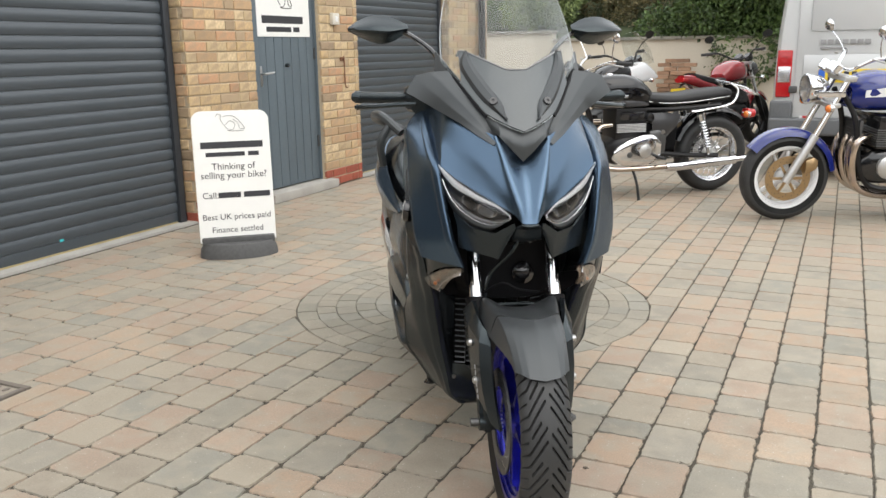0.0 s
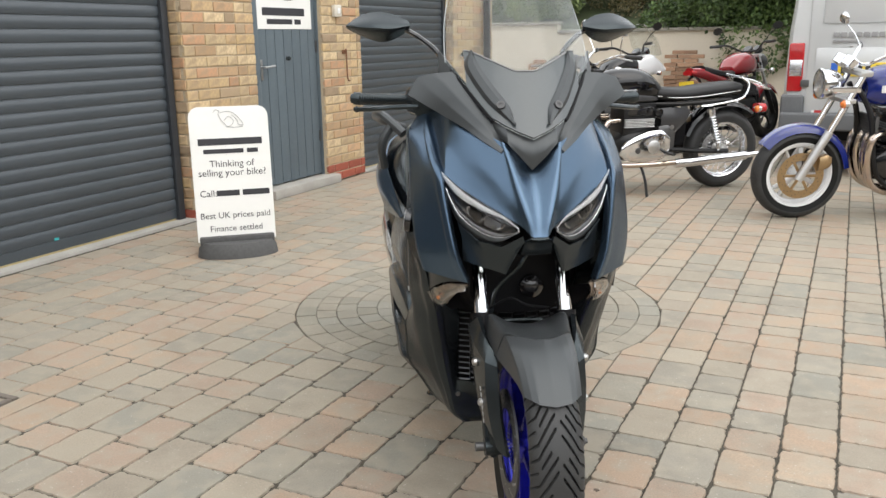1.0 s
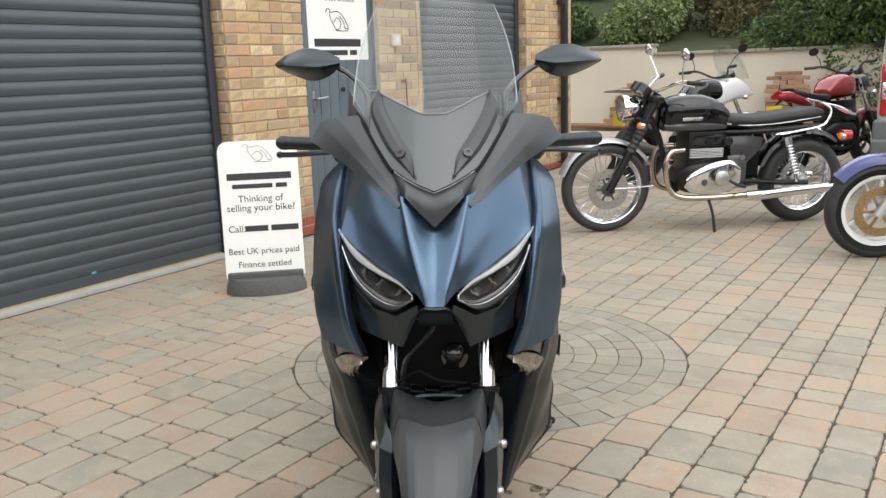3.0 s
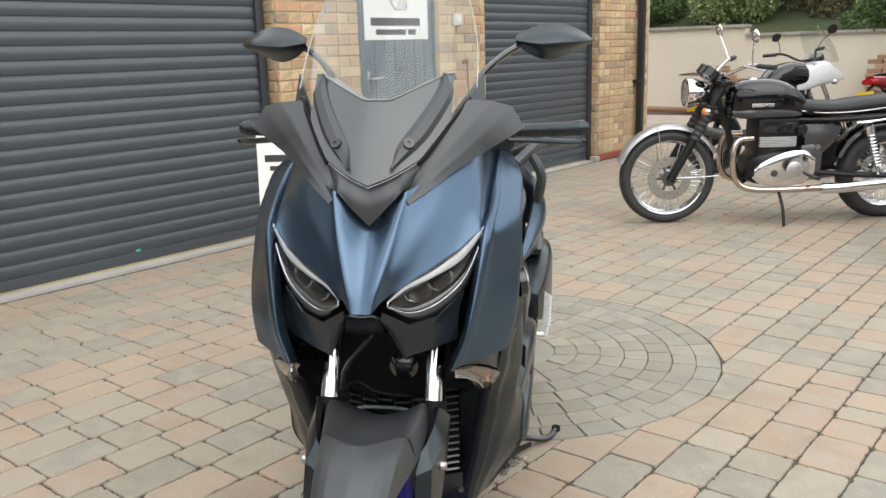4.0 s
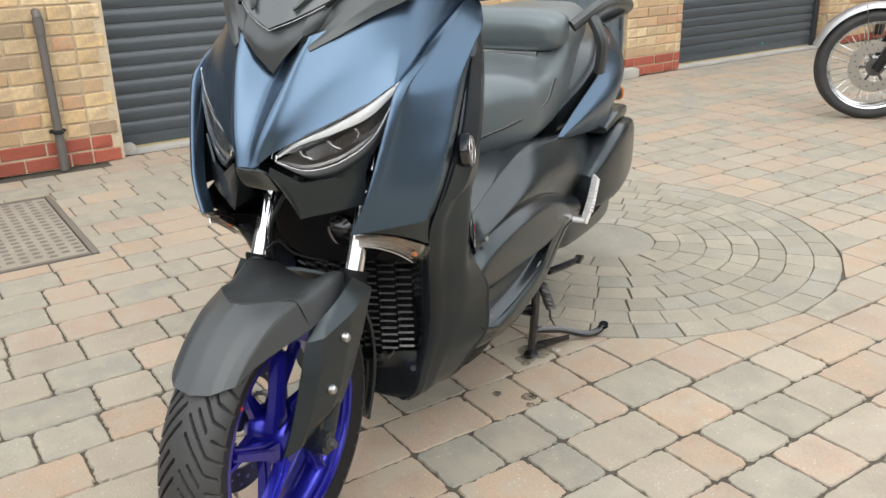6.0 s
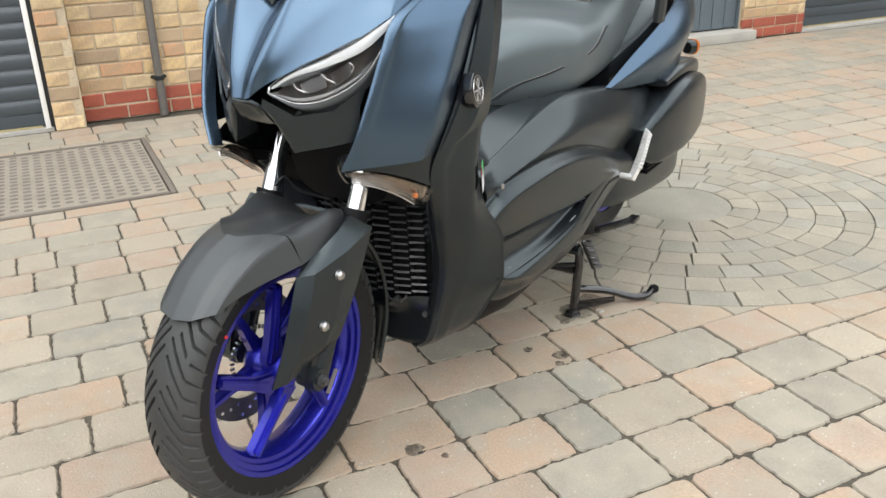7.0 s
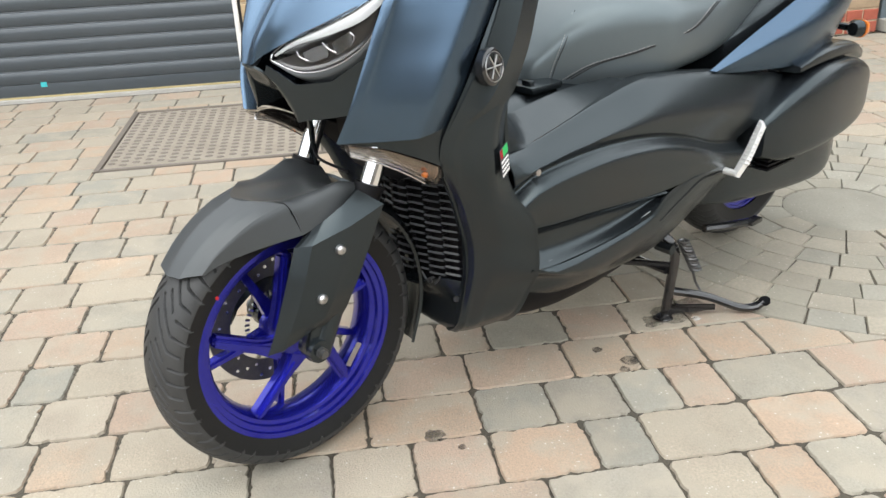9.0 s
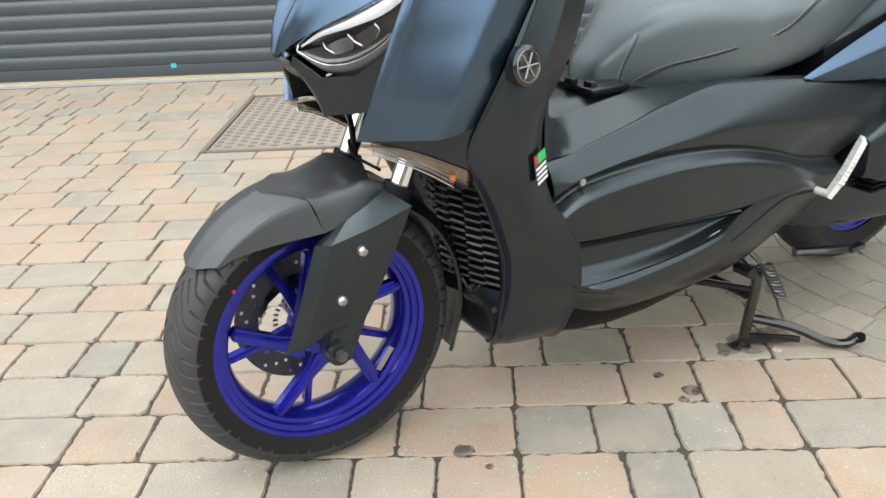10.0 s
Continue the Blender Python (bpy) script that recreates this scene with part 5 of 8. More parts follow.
def sill_bm():
    rows = [
        [(-0.360, 0.215, 0.350), (-0.425, 0.248, 0.347), (-0.470, 0.271, 0.345), (-0.620, 0.279, 0.352), (-0.742, 0.286, 0.373), (-0.802, 0.288, 0.410), (-0.900, 0.288, 0.430), (-1.070, 0.279, 0.414)],
        [(-0.360, 0.205, 0.335), (-0.430, 0.250, 0.332), (-0.475, 0.281, 0.330), (-0.620, 0.286, 0.338), (-0.745, 0.290, 0.356), (-0.830, 0.291, 0.388), (-0.920, 0.290, 0.414), (-1.070, 0.281, 0.400)],
        [(-0.360, 0.170, 0.306), (-0.450, 0.224, 0.303), (-0.545, 0.276, 0.300), (-0.690, 0.280, 0.304), (-0.800, 0.280, 0.320), (-0.880, 0.279, 0.345), (-0.960, 0.276, 0.372), (-1.065, 0.268, 0.378)],
        [(-0.380, 0.140, 0.250), (-0.455, 0.192, 0.252), (-0.550, 0.236, 0.254), (-0.680, 0.240, 0.250), (-0.800, 0.238, 0.250), (-0.870, 0.234, 0.258), (-0.940, 0.228, 0.276), (-1.040, 0.226, 0.320)],
        [(-0.400, 0.110, 0.180), (-0.465, 0.132, 0.182), (-0.560, 0.150, 0.186), (-0.680, 0.150, 0.190), (-0.800, 0.150, 0.205), (-0.870, 0.150, 0.218), (-0.930, 0.150, 0.235), (-1.030, 0.150, 0.290)]]
    return panel(rows, 28, 21, 0.005)


sills = sides("sill", sill_bm, MATT_BLACK, S, "matt black sill under the foot recess", 22)
for k, sgn in enumerate((1, -1)):
    part("seam", tube([(-0.775, sgn * 0.2895, 0.352), (-0.847, sgn * 0.2905, 0.384), (-0.920, sgn * 0.2905, 0.410), (-0.965, sgn * 0.2885, 0.408), (-1.06, sgn * 0.2825, 0.400)], 0.0013, 5, 40), DEEP_BLACK, sills[k])
    part("side_bolt", rod((-0.412, sgn * 0.250, 0.552), (-0.412, sgn * 0.2665, 0.552), 0.0065, 14), STEEL, body[k], "domed steel bolt")

# floor tunnel and inner shield
part("tunnel", loft([(-0.34, 0.15, 0.40, 0.66), (-0.42, 0.17, 0.35, 0.615), (-0.52, 0.16, 0.35, 0.635), (-0.60, 0.17, 0.35, 0.640), (-0.75, 0.17, 0.35, 0.640)], 14, 20, 3), MATT_BLACK, S)
part("inner_shield", panel([[(-0.440, -0.200, 1.015), (-0.40, 0, 1.03), (-0.440, 0.200, 1.015)], [(-0.394, -0.230, 0.868), (-0.37, 0, 0.88), (-0.394, 0.230, 0.868)], [(-0.362, -0.241, 0.765), (-0.35, 0, 0.75), (-0.362, 0.241, 0.765)], [(-0.352, -0.245, 0.694), (-0.365, 0, 0.66), (-0.352, 0.245, 0.694)], [(-0.35, -0.248, 0.60), (-0.40, 0, 0.60), (-0.35, 0.248, 0.60)]], 17, 17, 0.006), MATT_BLACK, S)
sides("tunnel_shoulder", lambda: panel([[(-0.345, 0.236, 0.690), (-0.385, 0.205, 0.660), (-0.45, 0.150, 0.634), (-0.62, 0.135, 0.646), (-0.75, 0.150, 0.650)], [(-0.345, 0.236, 0.645), (-0.395, 0.220, 0.618), (-0.46, 0.190, 0.612), (-0.62, 0.180, 0.634), (-0.75, 0.185, 0.650)], [(-0.343, 0.240, 0.600), (-0.402, 0.234, 0.594), (-0.458, 0.228, 0.597), (-0.62, 0.222, 0.628), (-0.75, 0.222, 0.648)]], 16, 9, 0.005), MATT_BLACK, S)
part("seat_hinge", join(box(-0.66, -0.565, -0.10, 0.10, 0.636, 0.652, 0.006), box(-0.575, -0.560, 0.02, 0.045, 0.644, 0.664, 0.003), box(-0.590, -0.575, 0.06, 0.085, 0.644, 0.662, 0.003)), MATT_BLACK, S)

# seat with backrest
SEAT_SECTIONS = [(-0.604, 0.020, 0.640, 0.650), (-0.622, 0.045, 0.632, 0.684), (-0.650, 0.060, 0.622, 0.712), (-0.690, 0.082, 0.612, 0.752), (-0.735, 0.115, 0.604, 0.788), (-0.790, 0.155, 0.600, 0.812), (-0.845, 0.190, 0.606, 0.818), (-0.90, 0.216, 0.618, 0.814), (-1.02, 0.222, 0.632, 0.815),
                 (-1.10, 0.222, 0.65, 0.850), (-1.18, 0.216, 0.68, 0.905), (-1.35, 0.190, 0.74, 0.920), (-1.55, 0.155, 0.78, 0.925), (-1.70, 0.100, 0.82, 0.915)]
seat = part("seat", loft(SEAT_SECTIONS, 60, 48, 3.8), SEAT, S, "black vinyl two-level seat with stitched seams")


SEAT_FINE = catmull(SEAT_SECTIONS, 60)


def on_seat(x, h):
    """A point on the seat's flank; h runs from 0 at mid height to 1 on top."""
    a, b = next((p, q) for p, q in zip(SEAT_FINE, SEAT_FINE[1:]) if q[0] <= x <= p[0])
    t = (x - a[0]) / (b[0] - a[0])
    hw, zb, zt = (a[i] + (b[i] - a[i]) * t for i in (1, 2, 3))
    return (x, hw * (1 - abs(h) ** 3.8) ** (1 / 3.8) + 0.0015, (zb + zt) / 2 + h * (zt - zb) / 2)


def seat_line(pts, dx=0.0):
    """Points on the seat's flank at the given lengths and heights."""
    out = []
    for x, z in pts:
        mid, top = on_seat(x + dx, 0.0)[2], on_seat(x + dx, 1.0)[2]
        out.append(on_seat(x + dx, max(-0.97, min(0.97, (z - mid) / (top - mid)))))
    return out


def dashes(pts, r, count):
    """A row of stitches along a line."""
    line = catmull(pts, count * 3 + 1)
    return join(*[rod(line[3 * k], line[3 * k + 2], r, 5) for k in range(count)])


FLANK_SEAM = ((-0.690, 0.645), (-0.738, 0.675), (-0.820, 0.700), (-0.930, 0.732), (-1.030, 0.779))
FRONT_SEAM = ((-0.657, 0.635), (-0.665, 0.678), (-0.686, 0.726), (-0.728, 0.788))
for sgn in (1, -1):
    def flipped(pts):
        return [(x, sgn * y, z) for x, y, z in pts]
    for shift in (0.0, -0.008):
        part("seam", tube(flipped(seat_line(FLANK_SEAM, shift)), 0.0011, 5, 50), THREAD_DARK, seat, "dark seam in the vinyl")
    part("seam", tube(flipped(seat_line(FRONT_SEAM, -0.003)), 0.0010, 5, 30), THREAD_DARK, seat, "dark seam in the vinyl")
    for seam, shift, count in ((FLANK_SEAM, 0.007, 46), (FRONT_SEAM, 0.002, 26)):
        row = part("stitching", dashes(flipped(seat_line(seam, shift)), 0.0009, count), THREAD, seat, "row of pale stitches")
        row["kind"] = "stuff"
part("backrest", loft([(-1.066, 0.175, 0.866, 0.905), (-1.080, 0.205, 0.838, 0.935), (-1.110, 0.218, 0.832, 0.948), (-1.150, 0.215, 0.835, 0.948)], 14, 32, 4), SEAT, S, "padded rider backrest")
part("backrest_trim", box(-1.096, -1.066, -0.15, 0.15, 0.822, 0.838, 0.003), STEEL, S, "silver trim below the backrest")


# tail
def tail_bm():
    rows = [
        [(-0.985, 0.242, 0.636), (-1.100, 0.258, 0.692), (-1.300, 0.280, 0.778), (-1.500, 0.250, 0.840), (-1.720, 0.150, 0.862)],
        [(-0.995, 0.252, 0.634), (-1.140, 0.288, 0.672), (-1.330, 0.316, 0.716), (-1.530, 0.286, 0.757), (-1.735, 0.180, 0.802)],
        [(-1.000, 0.248, 0.628), (-1.150, 0.268, 0.613), (-1.320, 0.286, 0.606), (-1.520, 0.256, 0.636), (-1.730, 0.165, 0.720)]]
    return panel(rows, 26, 13, 0.005)


sides("tail_panel", tail_bm, BLUE, S, "matt metallic blue tail panel", 28)
part("seat_base", loft([(-1.08, 0.215, 0.60, 0.70), (-1.20, 0.25, 0.64, 0.76), (-1.35, 0.255, 0.66, 0.82), (-1.55, 0.215, 0.70, 0.85), (-1.72, 0.13, 0.74, 0.86)], 14, 20, 4), MATT_BLACK, S)
part("tail_core", loft([(-1.10, 0.20, 0.55, 0.68), (-1.30, 0.21, 0.56, 0.74), (-1.55, 0.19, 0.60, 0.80), (-1.74, 0.13, 0.68, 0.83)], 12, 20, 3), DEEP_BLACK, S)
sides("grab_rail", lambda: join(tube([(-1.14, 0.225, 0.90), (-1.20, 0.290, 0.955), (-1.34, 0.312, 0.950), (-1.50, 0.290, 0.92), (-1.66, 0.19, 0.87)], 0.017, 10, 40), tube([(-1.17, 0.262, 0.935), (-1.17, 0.300, 0.86), (-1.20, 0.290, 0.775)], 0.015, 8, 16)), GREY_PLASTIC, S, "dark grey pillion grab rail")
sides("tail_lamp", lambda: loft([(-1.70, 0.05, 0.73, 0.80, 0.095), (-1.78, 0.03, 0.75, 0.79, 0.08)], 6, 12), RED_LENS, S, "red tail lamp")
part("number_plate_holder", join(plate([(-1.72, 0.70), (-1.86, 0.42), (-1.88, 0.42), (-1.76, 0.72)], -0.07, 0.07, 0.003)), MATT_BLACK, S)
for sgn in (1, -1):
    ri = part("rear_indicator", join(rod((-1.715, sgn * 0.10, 0.625), (-1.715, sgn * 0.20, 0.622), 0.010, 10), loft([(-1.745, 0.012, 0.605, 0.64, sgn * 0.225), (-1.715, 0.026, 0.598, 0.646, sgn * 0.225), (-1.69, 0.014, 0.605, 0.64, sgn * 0.225)], 8, 14)), MATT_BLACK, S)
    part("amber_lens", loft([(-1.752, 0.008, 0.608, 0.636, sgn * 0.228), (-1.735, 0.024, 0.600, 0.644, sgn * 0.228), (-1.715, 0.0265, 0.597, 0.647, sgn * 0.228)], 8, 16), AMBER, ri, "amber rear indicator lens")
sides("rear_shock", lambda: join(rod((-1.50, 0.16, 0.36), (-1.42, 0.17, 0.62), 0.016, 10), *[tube([(-1.425 - 0.0055 * k + 0.03 * math.cos(a), 0.17 + 0.03 * math.sin(a), 0.60 - 0.018 * k - 0.0029 * a) for a in (2 * math.pi * j / 8 for j in range(9))], 0.005, 5, 12) for k in range(9)]), DARK_STEEL, S)


# drive cover on the near flank, silencer on the far one
def filter_bm():
    return loft([(-1.16, 0.040, 0.400, 0.490, 0.258), (-1.24, 0.055, 0.378, 0.545, 0.268), (-1.38, 0.068, 0.378, 0.590, 0.272), (-1.54, 0.065, 0.388, 0.585, 0.266), (-1.65, 0.052, 0.41, 0.545, 0.258), (-1.69, 0.03, 0.44, 0.51, 0.25)], 18, 24, 5.5)


part("air_filter_box", filter_bm(), MATT_BLACK, S, "angular black filter box")
part("air_filter_lid", loft([(-1.28, 0.045, 0.585, 0.605, 0.258), (-1.40, 0.055, 0.592, 0.630, 0.254), (-1.55, 0.052, 0.588, 0.622, 0.250), (-1.66, 0.03, 0.555, 0.585, 0.245)], 14, 20, 4), MATT_BLACK, S)
part("drive_cover", loft([(-1.04, 0.03, 0.29, 0.39, 0.185), (-1.14, 0.050, 0.268, 0.42, 0.198), (-1.35, 0.056, 0.245, 0.405, 0.204), (-1.57, 0.055, 0.232, 0.365, 0.204), (-1.67, 0.035, 0.26, 0.33, 0.198)], 18, 24, 4), MATT_BLACK, S, "black belt-drive cover")
for k in range(4):
    part("cooling_fin", box(-1.33, -1.20, 0.24, 0.295, 0.392 - 0.012 * k, 0.397 - 0.012 * k, 0.001), DEEP_BLACK, S)
part("silencer", loft([(-1.02, 0.045, 0.30, 0.40, -0.180), (-1.15, 0.062, 0.32, 0.47, -0.195), (-1.45, 0.07, 0.38, 0.54, -0.205), (-1.75, 0.066, 0.44, 0.58, -0.205), (-1.82, 0.05, 0.47, 0.57, -0.200)], 20, 24, 3.5), MATT_BLACK, S, "black silencer")
part("heat_shield", panel([[(-1.12, -0.255, 0.47), (-1.30, -0.272, 0.50), (-1.50, -0.282, 0.545)], [(-1.10, -0.265, 0.42), (-1.30, -0.282, 0.45), (-1.52, -0.290, 0.49)], [(-1.12, -0.255, 0.37), (-1.30, -0.275, 0.40), (-1.52, -0.282, 0.44)]], 14, 9, 0.003), SHINY_BLACK, S, "dark silencer heat shield")
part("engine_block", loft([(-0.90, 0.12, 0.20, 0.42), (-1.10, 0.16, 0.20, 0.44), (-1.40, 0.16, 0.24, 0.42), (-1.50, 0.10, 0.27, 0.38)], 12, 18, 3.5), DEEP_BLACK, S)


# pillion footrests, stand, side stand
def peg_bm():
    return join(panel([[(-1.100, 0.322, 0.512), (-1.085, 0.338, 0.505)], [(-1.060, 0.318, 0.450), (-1.046, 0.336, 0.442)], [(-1.028, 0.312, 0.402), (-1.016, 0.326, 0.396)]], 5, 9, 0.012), rod((-1.02, 0.285, 0.404), (-1.02, 0.322, 0.404), 0.008, 10))


PEG_ALLOY = material("polished_alloy", (0.82, 0.82, 0.81), 0.3, 0.55, grain=0.2, grain_scale=80, second=(0.6, 0.6, 0.6))
pegs = sides("passenger_footrest", peg_bm, PEG_ALLOY, S, "folded cast aluminium pillion footrest")
pegs[1].matrix_basis = Matrix.Translation((0, 0.062, 0))
for k in range(10):
    f = k / 9
    for side, peg in zip((1, -1), pegs):
        part("rib", box(-1.086 + 0.050 * f, -1.076 + 0.050 * f, side * 0.3275 - 0.010, side * 0.3275 + 0.010, 0.502 - 0.075 * f, 0.506 - 0.075 * f), PEG_ALLOY, peg)
stand = part("centre_stand", join(
    tube([(-0.975, 0.165, 0.215), (-0.985, 0.196, 0.18), (-0.972, 0.200, 0.09), (-0.962, 0.199, 0.010)], 0.0125, 10, 18),
    tube([(-0.975, -0.125, 0.215), (-0.985, -0.136, 0.18), (-0.972, -0.140, 0.09), (-0.962, -0.141, 0.010)], 0.0125, 10, 18),
    rod((-0.965, -0.135, 0.13), (-0.965, 0.19, 0.13), 0.011, 10), rod((-0.88, 0.10, 0.155), (-0.978, 0.19, 0.14), 0.009, 8),
    tube([(-0.970, 0.200, 0.075), (-1.05, 0.255, 0.050), (-1.105, 0.315, 0.022), (-1.135, 0.345, 0.022), (-1.152, 0.358, 0.036)], 0.0105, 10, 24),
    moved(plate([(-0.962, 0.012), (-0.97, 0.036), (-1.085, 0.036), (-1.085, 0.022)], -0.003, 0.003), Matrix.Translation((0, 0.2, 0)) @ Matrix.Translation((-0.962, 0, 0)) @ Matrix.Rotation(radians(-42), 4, "Z") @ Matrix.Translation((0.962, 0, 0)))), SHINY_BLACK, S, "black tubular centre stand")
for foot_y in (0.2, -0.141):
    part("stand_foot", join(lathe([(0.001, 0.006), (0.020, 0.005), (0.024, 0.0), (0.001, 0.0)], Matrix.Translation((-0.958, foot_y, 0.0005)), 20), box(-0.985, -0.925, foot_y - 0.012, foot_y + 0.012, 0.006, 0.014, 0.003)), SHINY_BLACK, stand)
part("stand_tip", lathe([(0.001, 0.004), (0.014, 0.004), (0.014, -0.004), (0.001, -0.004)], Matrix.Translation((-1.154, 0.360, 0.038)) @ Matrix.Rotation(radians(20), 4, "Y"), 16), DEEP_BLACK, stand)
part("stand_spring", tube([(-0.985 - 0.00067 * a + 0.013 * math.cos(a), 0.215 + 0.00025 * a + 0.013 * math.sin(a), 0.215 - 0.00135 * a) for a in (2 * math.pi * j / 10 for j in range(111))] + [(-1.035, 0.23, 0.09), (-1.045, 0.248, 0.055)], 0.0034, 5, 330), DARK_STEEL, stand, "coiled stand spring")
part("side_stand", join(tube([(-1.10, 0.20, 0.205), (-1.17, 0.225, 0.20), (-1.24, 0.245, 0.195)], 0.011, 8, 14), box(-1.275, -1.225, 0.235, 0.262, 0.19, 0.203, 0.004)), SHINY_BLACK, S, "folded black side stand")
part("engine_under_bolt", rod((-0.945, 0.17, 0.20), (-0.945, 0.215, 0.20), 0.013, 12), MATT_BLACK, S)

# handlebars, levers, mirrors
bars = part("handlebar", join(tube([(-0.455, -0.17, 1.055), (-0.44, 0, 1.05), (-0.455, 0.17, 1.055)], 0.014, 10, 14), box(-0.50, -0.37, -0.10, 0.10, 1.02, 1.07, 0.02)), MATT_BLACK, S)
for sgn in (1, -1):
    part("switchgear", loft([(-0.52, 0.035, 1.035, 1.085, sgn * 0.225), (-0.48, 0.05, 1.02, 1.10, sgn * 0.215), (-0.42, 0.045, 1.02, 1.09, sgn * 0.205)], 8, 14, 4), MATT_BLACK, S)
    ga, gb = Vector((-0.475, sgn * 0.235, 1.06)), Vector((-0.560, sgn * 0.395, 1.060))
    rings = [(0.0168 if k % 2 else 0.0152, 0.168 * (k // 2 + (0.75 if k % 2 == 0 and k else 0.05)) / 22) for k in range(44)]
    rings = sorted((h, rr) for rr, h in rings)
    grip_m = Matrix.Translation(ga) @ (gb - ga).to_track_quat("Z", "Y").to_matrix().to_4x4()
    part("grip", lathe([(0.001, 0.0)] + [(rr, h) for h, rr in rings] + [(0.0178, 0.170), (0.0178, 0.186), (0.013, 0.188), (0.013, 0.195), (0.001, 0.195)], grip_m, 16), MATT_BLACK, S, "ribbed rubber handlebar grip")
    part("brake_lever", join(tube([(-0.42, sgn * 0.235, 1.048), (-0.44, sgn * 0.29, 1.045), (-0.475, sgn * 0.35, 1.038), (-0.515, sgn * 0.392, 1.034)], 0.0068, 8, 18), lathe([(0.001, 0.009), (0.009, 0.004), (0.009, -0.004), (0.001, -0.009)], Matrix.Translation((-0.519, sgn * 0.396, 1.034)), 12)), MATT_BLACK, S, "black brake lever")
    mirror = part("mirror", tube([(-0.470, sgn * 0.168, 1.075), (-0.478, sgn * 0.166, 1.140), (-0.515, sgn * 0.172, 1.182), (-0.565, sgn * 0.215, 1.222), (-0.592, sgn * 0.258, 1.248)], 0.0075, 8, 28), SHINY_BLACK, S, "black mirror on a bent stalk")
    head = panel([
        [(-0.590, sgn * 0.246, 1.244), (-0.612, sgn * 0.285, 1.220), (-0.625, sgn * 0.325, 1.212), (-0.632, sgn * 0.375, 1.228), (-0.634, sgn * 0.416, 1.248)],
        [(-0.572, sgn * 0.244, 1.256), (-0.564, sgn * 0.295, 1.248), (-0.570, sgn * 0.345, 1.250), (-0.594, sgn * 0.390, 1.252), (-0.630, sgn * 0.419, 1.254)],
        [(-0.590, sgn * 0.246, 1.268), (-0.612, sgn * 0.290, 1.288), (-0.625, sgn * 0.340, 1.294), (-0.632, sgn * 0.385, 1.280), (-0.634, sgn * 0.416, 1.260)]], 18, 13, 0.005)
    part("mirror_housing", head, MATT_BLACK, mirror)
    part("mirror_glass", panel([[(-0.600, sgn * 0.252, 1.248), (-0.627, sgn * 0.325, 1.217), (-0.636, sgn * 0.410, 1.249)], [(-0.600, sgn * 0.252, 1.264), (-0.627, sgn * 0.340, 1.290), (-0.636, sgn * 0.410, 1.259)]], 9, 7, 0.003), CHROME, mirror, "mirror glass")
    part("stalk_boot", rod((-0.470, sgn * 0.168, 1.070), (-0.474, sgn * 0.167, 1.115), 0.014, 14, 0.011), RUBBER, mirror)


# ---- motorcycles parked beyond the scooter ----
FRAME_BLACK = material("black_frame_paint", (0.008, 0.008, 0.0085), 0.35, spec=0.35, grain=0.3, grain_scale=200, second=(0.016, 0.016, 0.016))
BENCH = material("bench_vinyl", (0.012, 0.012, 0.0125), 0.45, spec=0.35, grain=0.2, grain_scale=300)
BIKE_BLACK = material("black_bike_paint", (0.004, 0.004, 0.005), 0.08, coat=0.6, spec=0.3, grain=0.1, grain_scale=20, second=(0.008, 0.008, 0.009))
BIKE_GREY = material("graphite_paint", (0.075, 0.075, 0.078), 0.28, 0.5, coat=0.4, grain=0.2, grain_scale=200)
BIKE_SILVER = material("silver_paint", (0.42, 0.42, 0.43), 0.3, 0.6, coat=0.3, grain=0.2, grain_scale=200)
BIKE_BLUE = material("royal_blue_paint", (0.008, 0.018, 0.16), 0.14, coat=0.8, grain=0.1, grain_scale=60)
BIKE_RED = material("red_bike_paint", (0.28, 0.012, 0.018), 0.16, coat=0.7, grain=0.1, grain_scale=60)
BIKE_WHITE = material("white_bike_paint", (0.75, 0.76, 0.77), 0.18, coat=0.6, grain=0.1, grain_scale=40)
GOLD = material("bronze_disc", (0.42, 0.29, 0.15), 0.35, 0.8, grain=0.4, grain_scale=90, second=(0.3, 0.22, 0.14))
HOT_CHROME = material("tinted_chrome", (0.62, 0.52, 0.42), 0.2, 1.0, grain=0.4, grain_scale=12, second=(0.45, 0.42, 0.5))
PLATE_YELLOW = material("yellow_plate", (0.75, 0.55, 0.04), 0.4, grain=0.1, grain_scale=40)


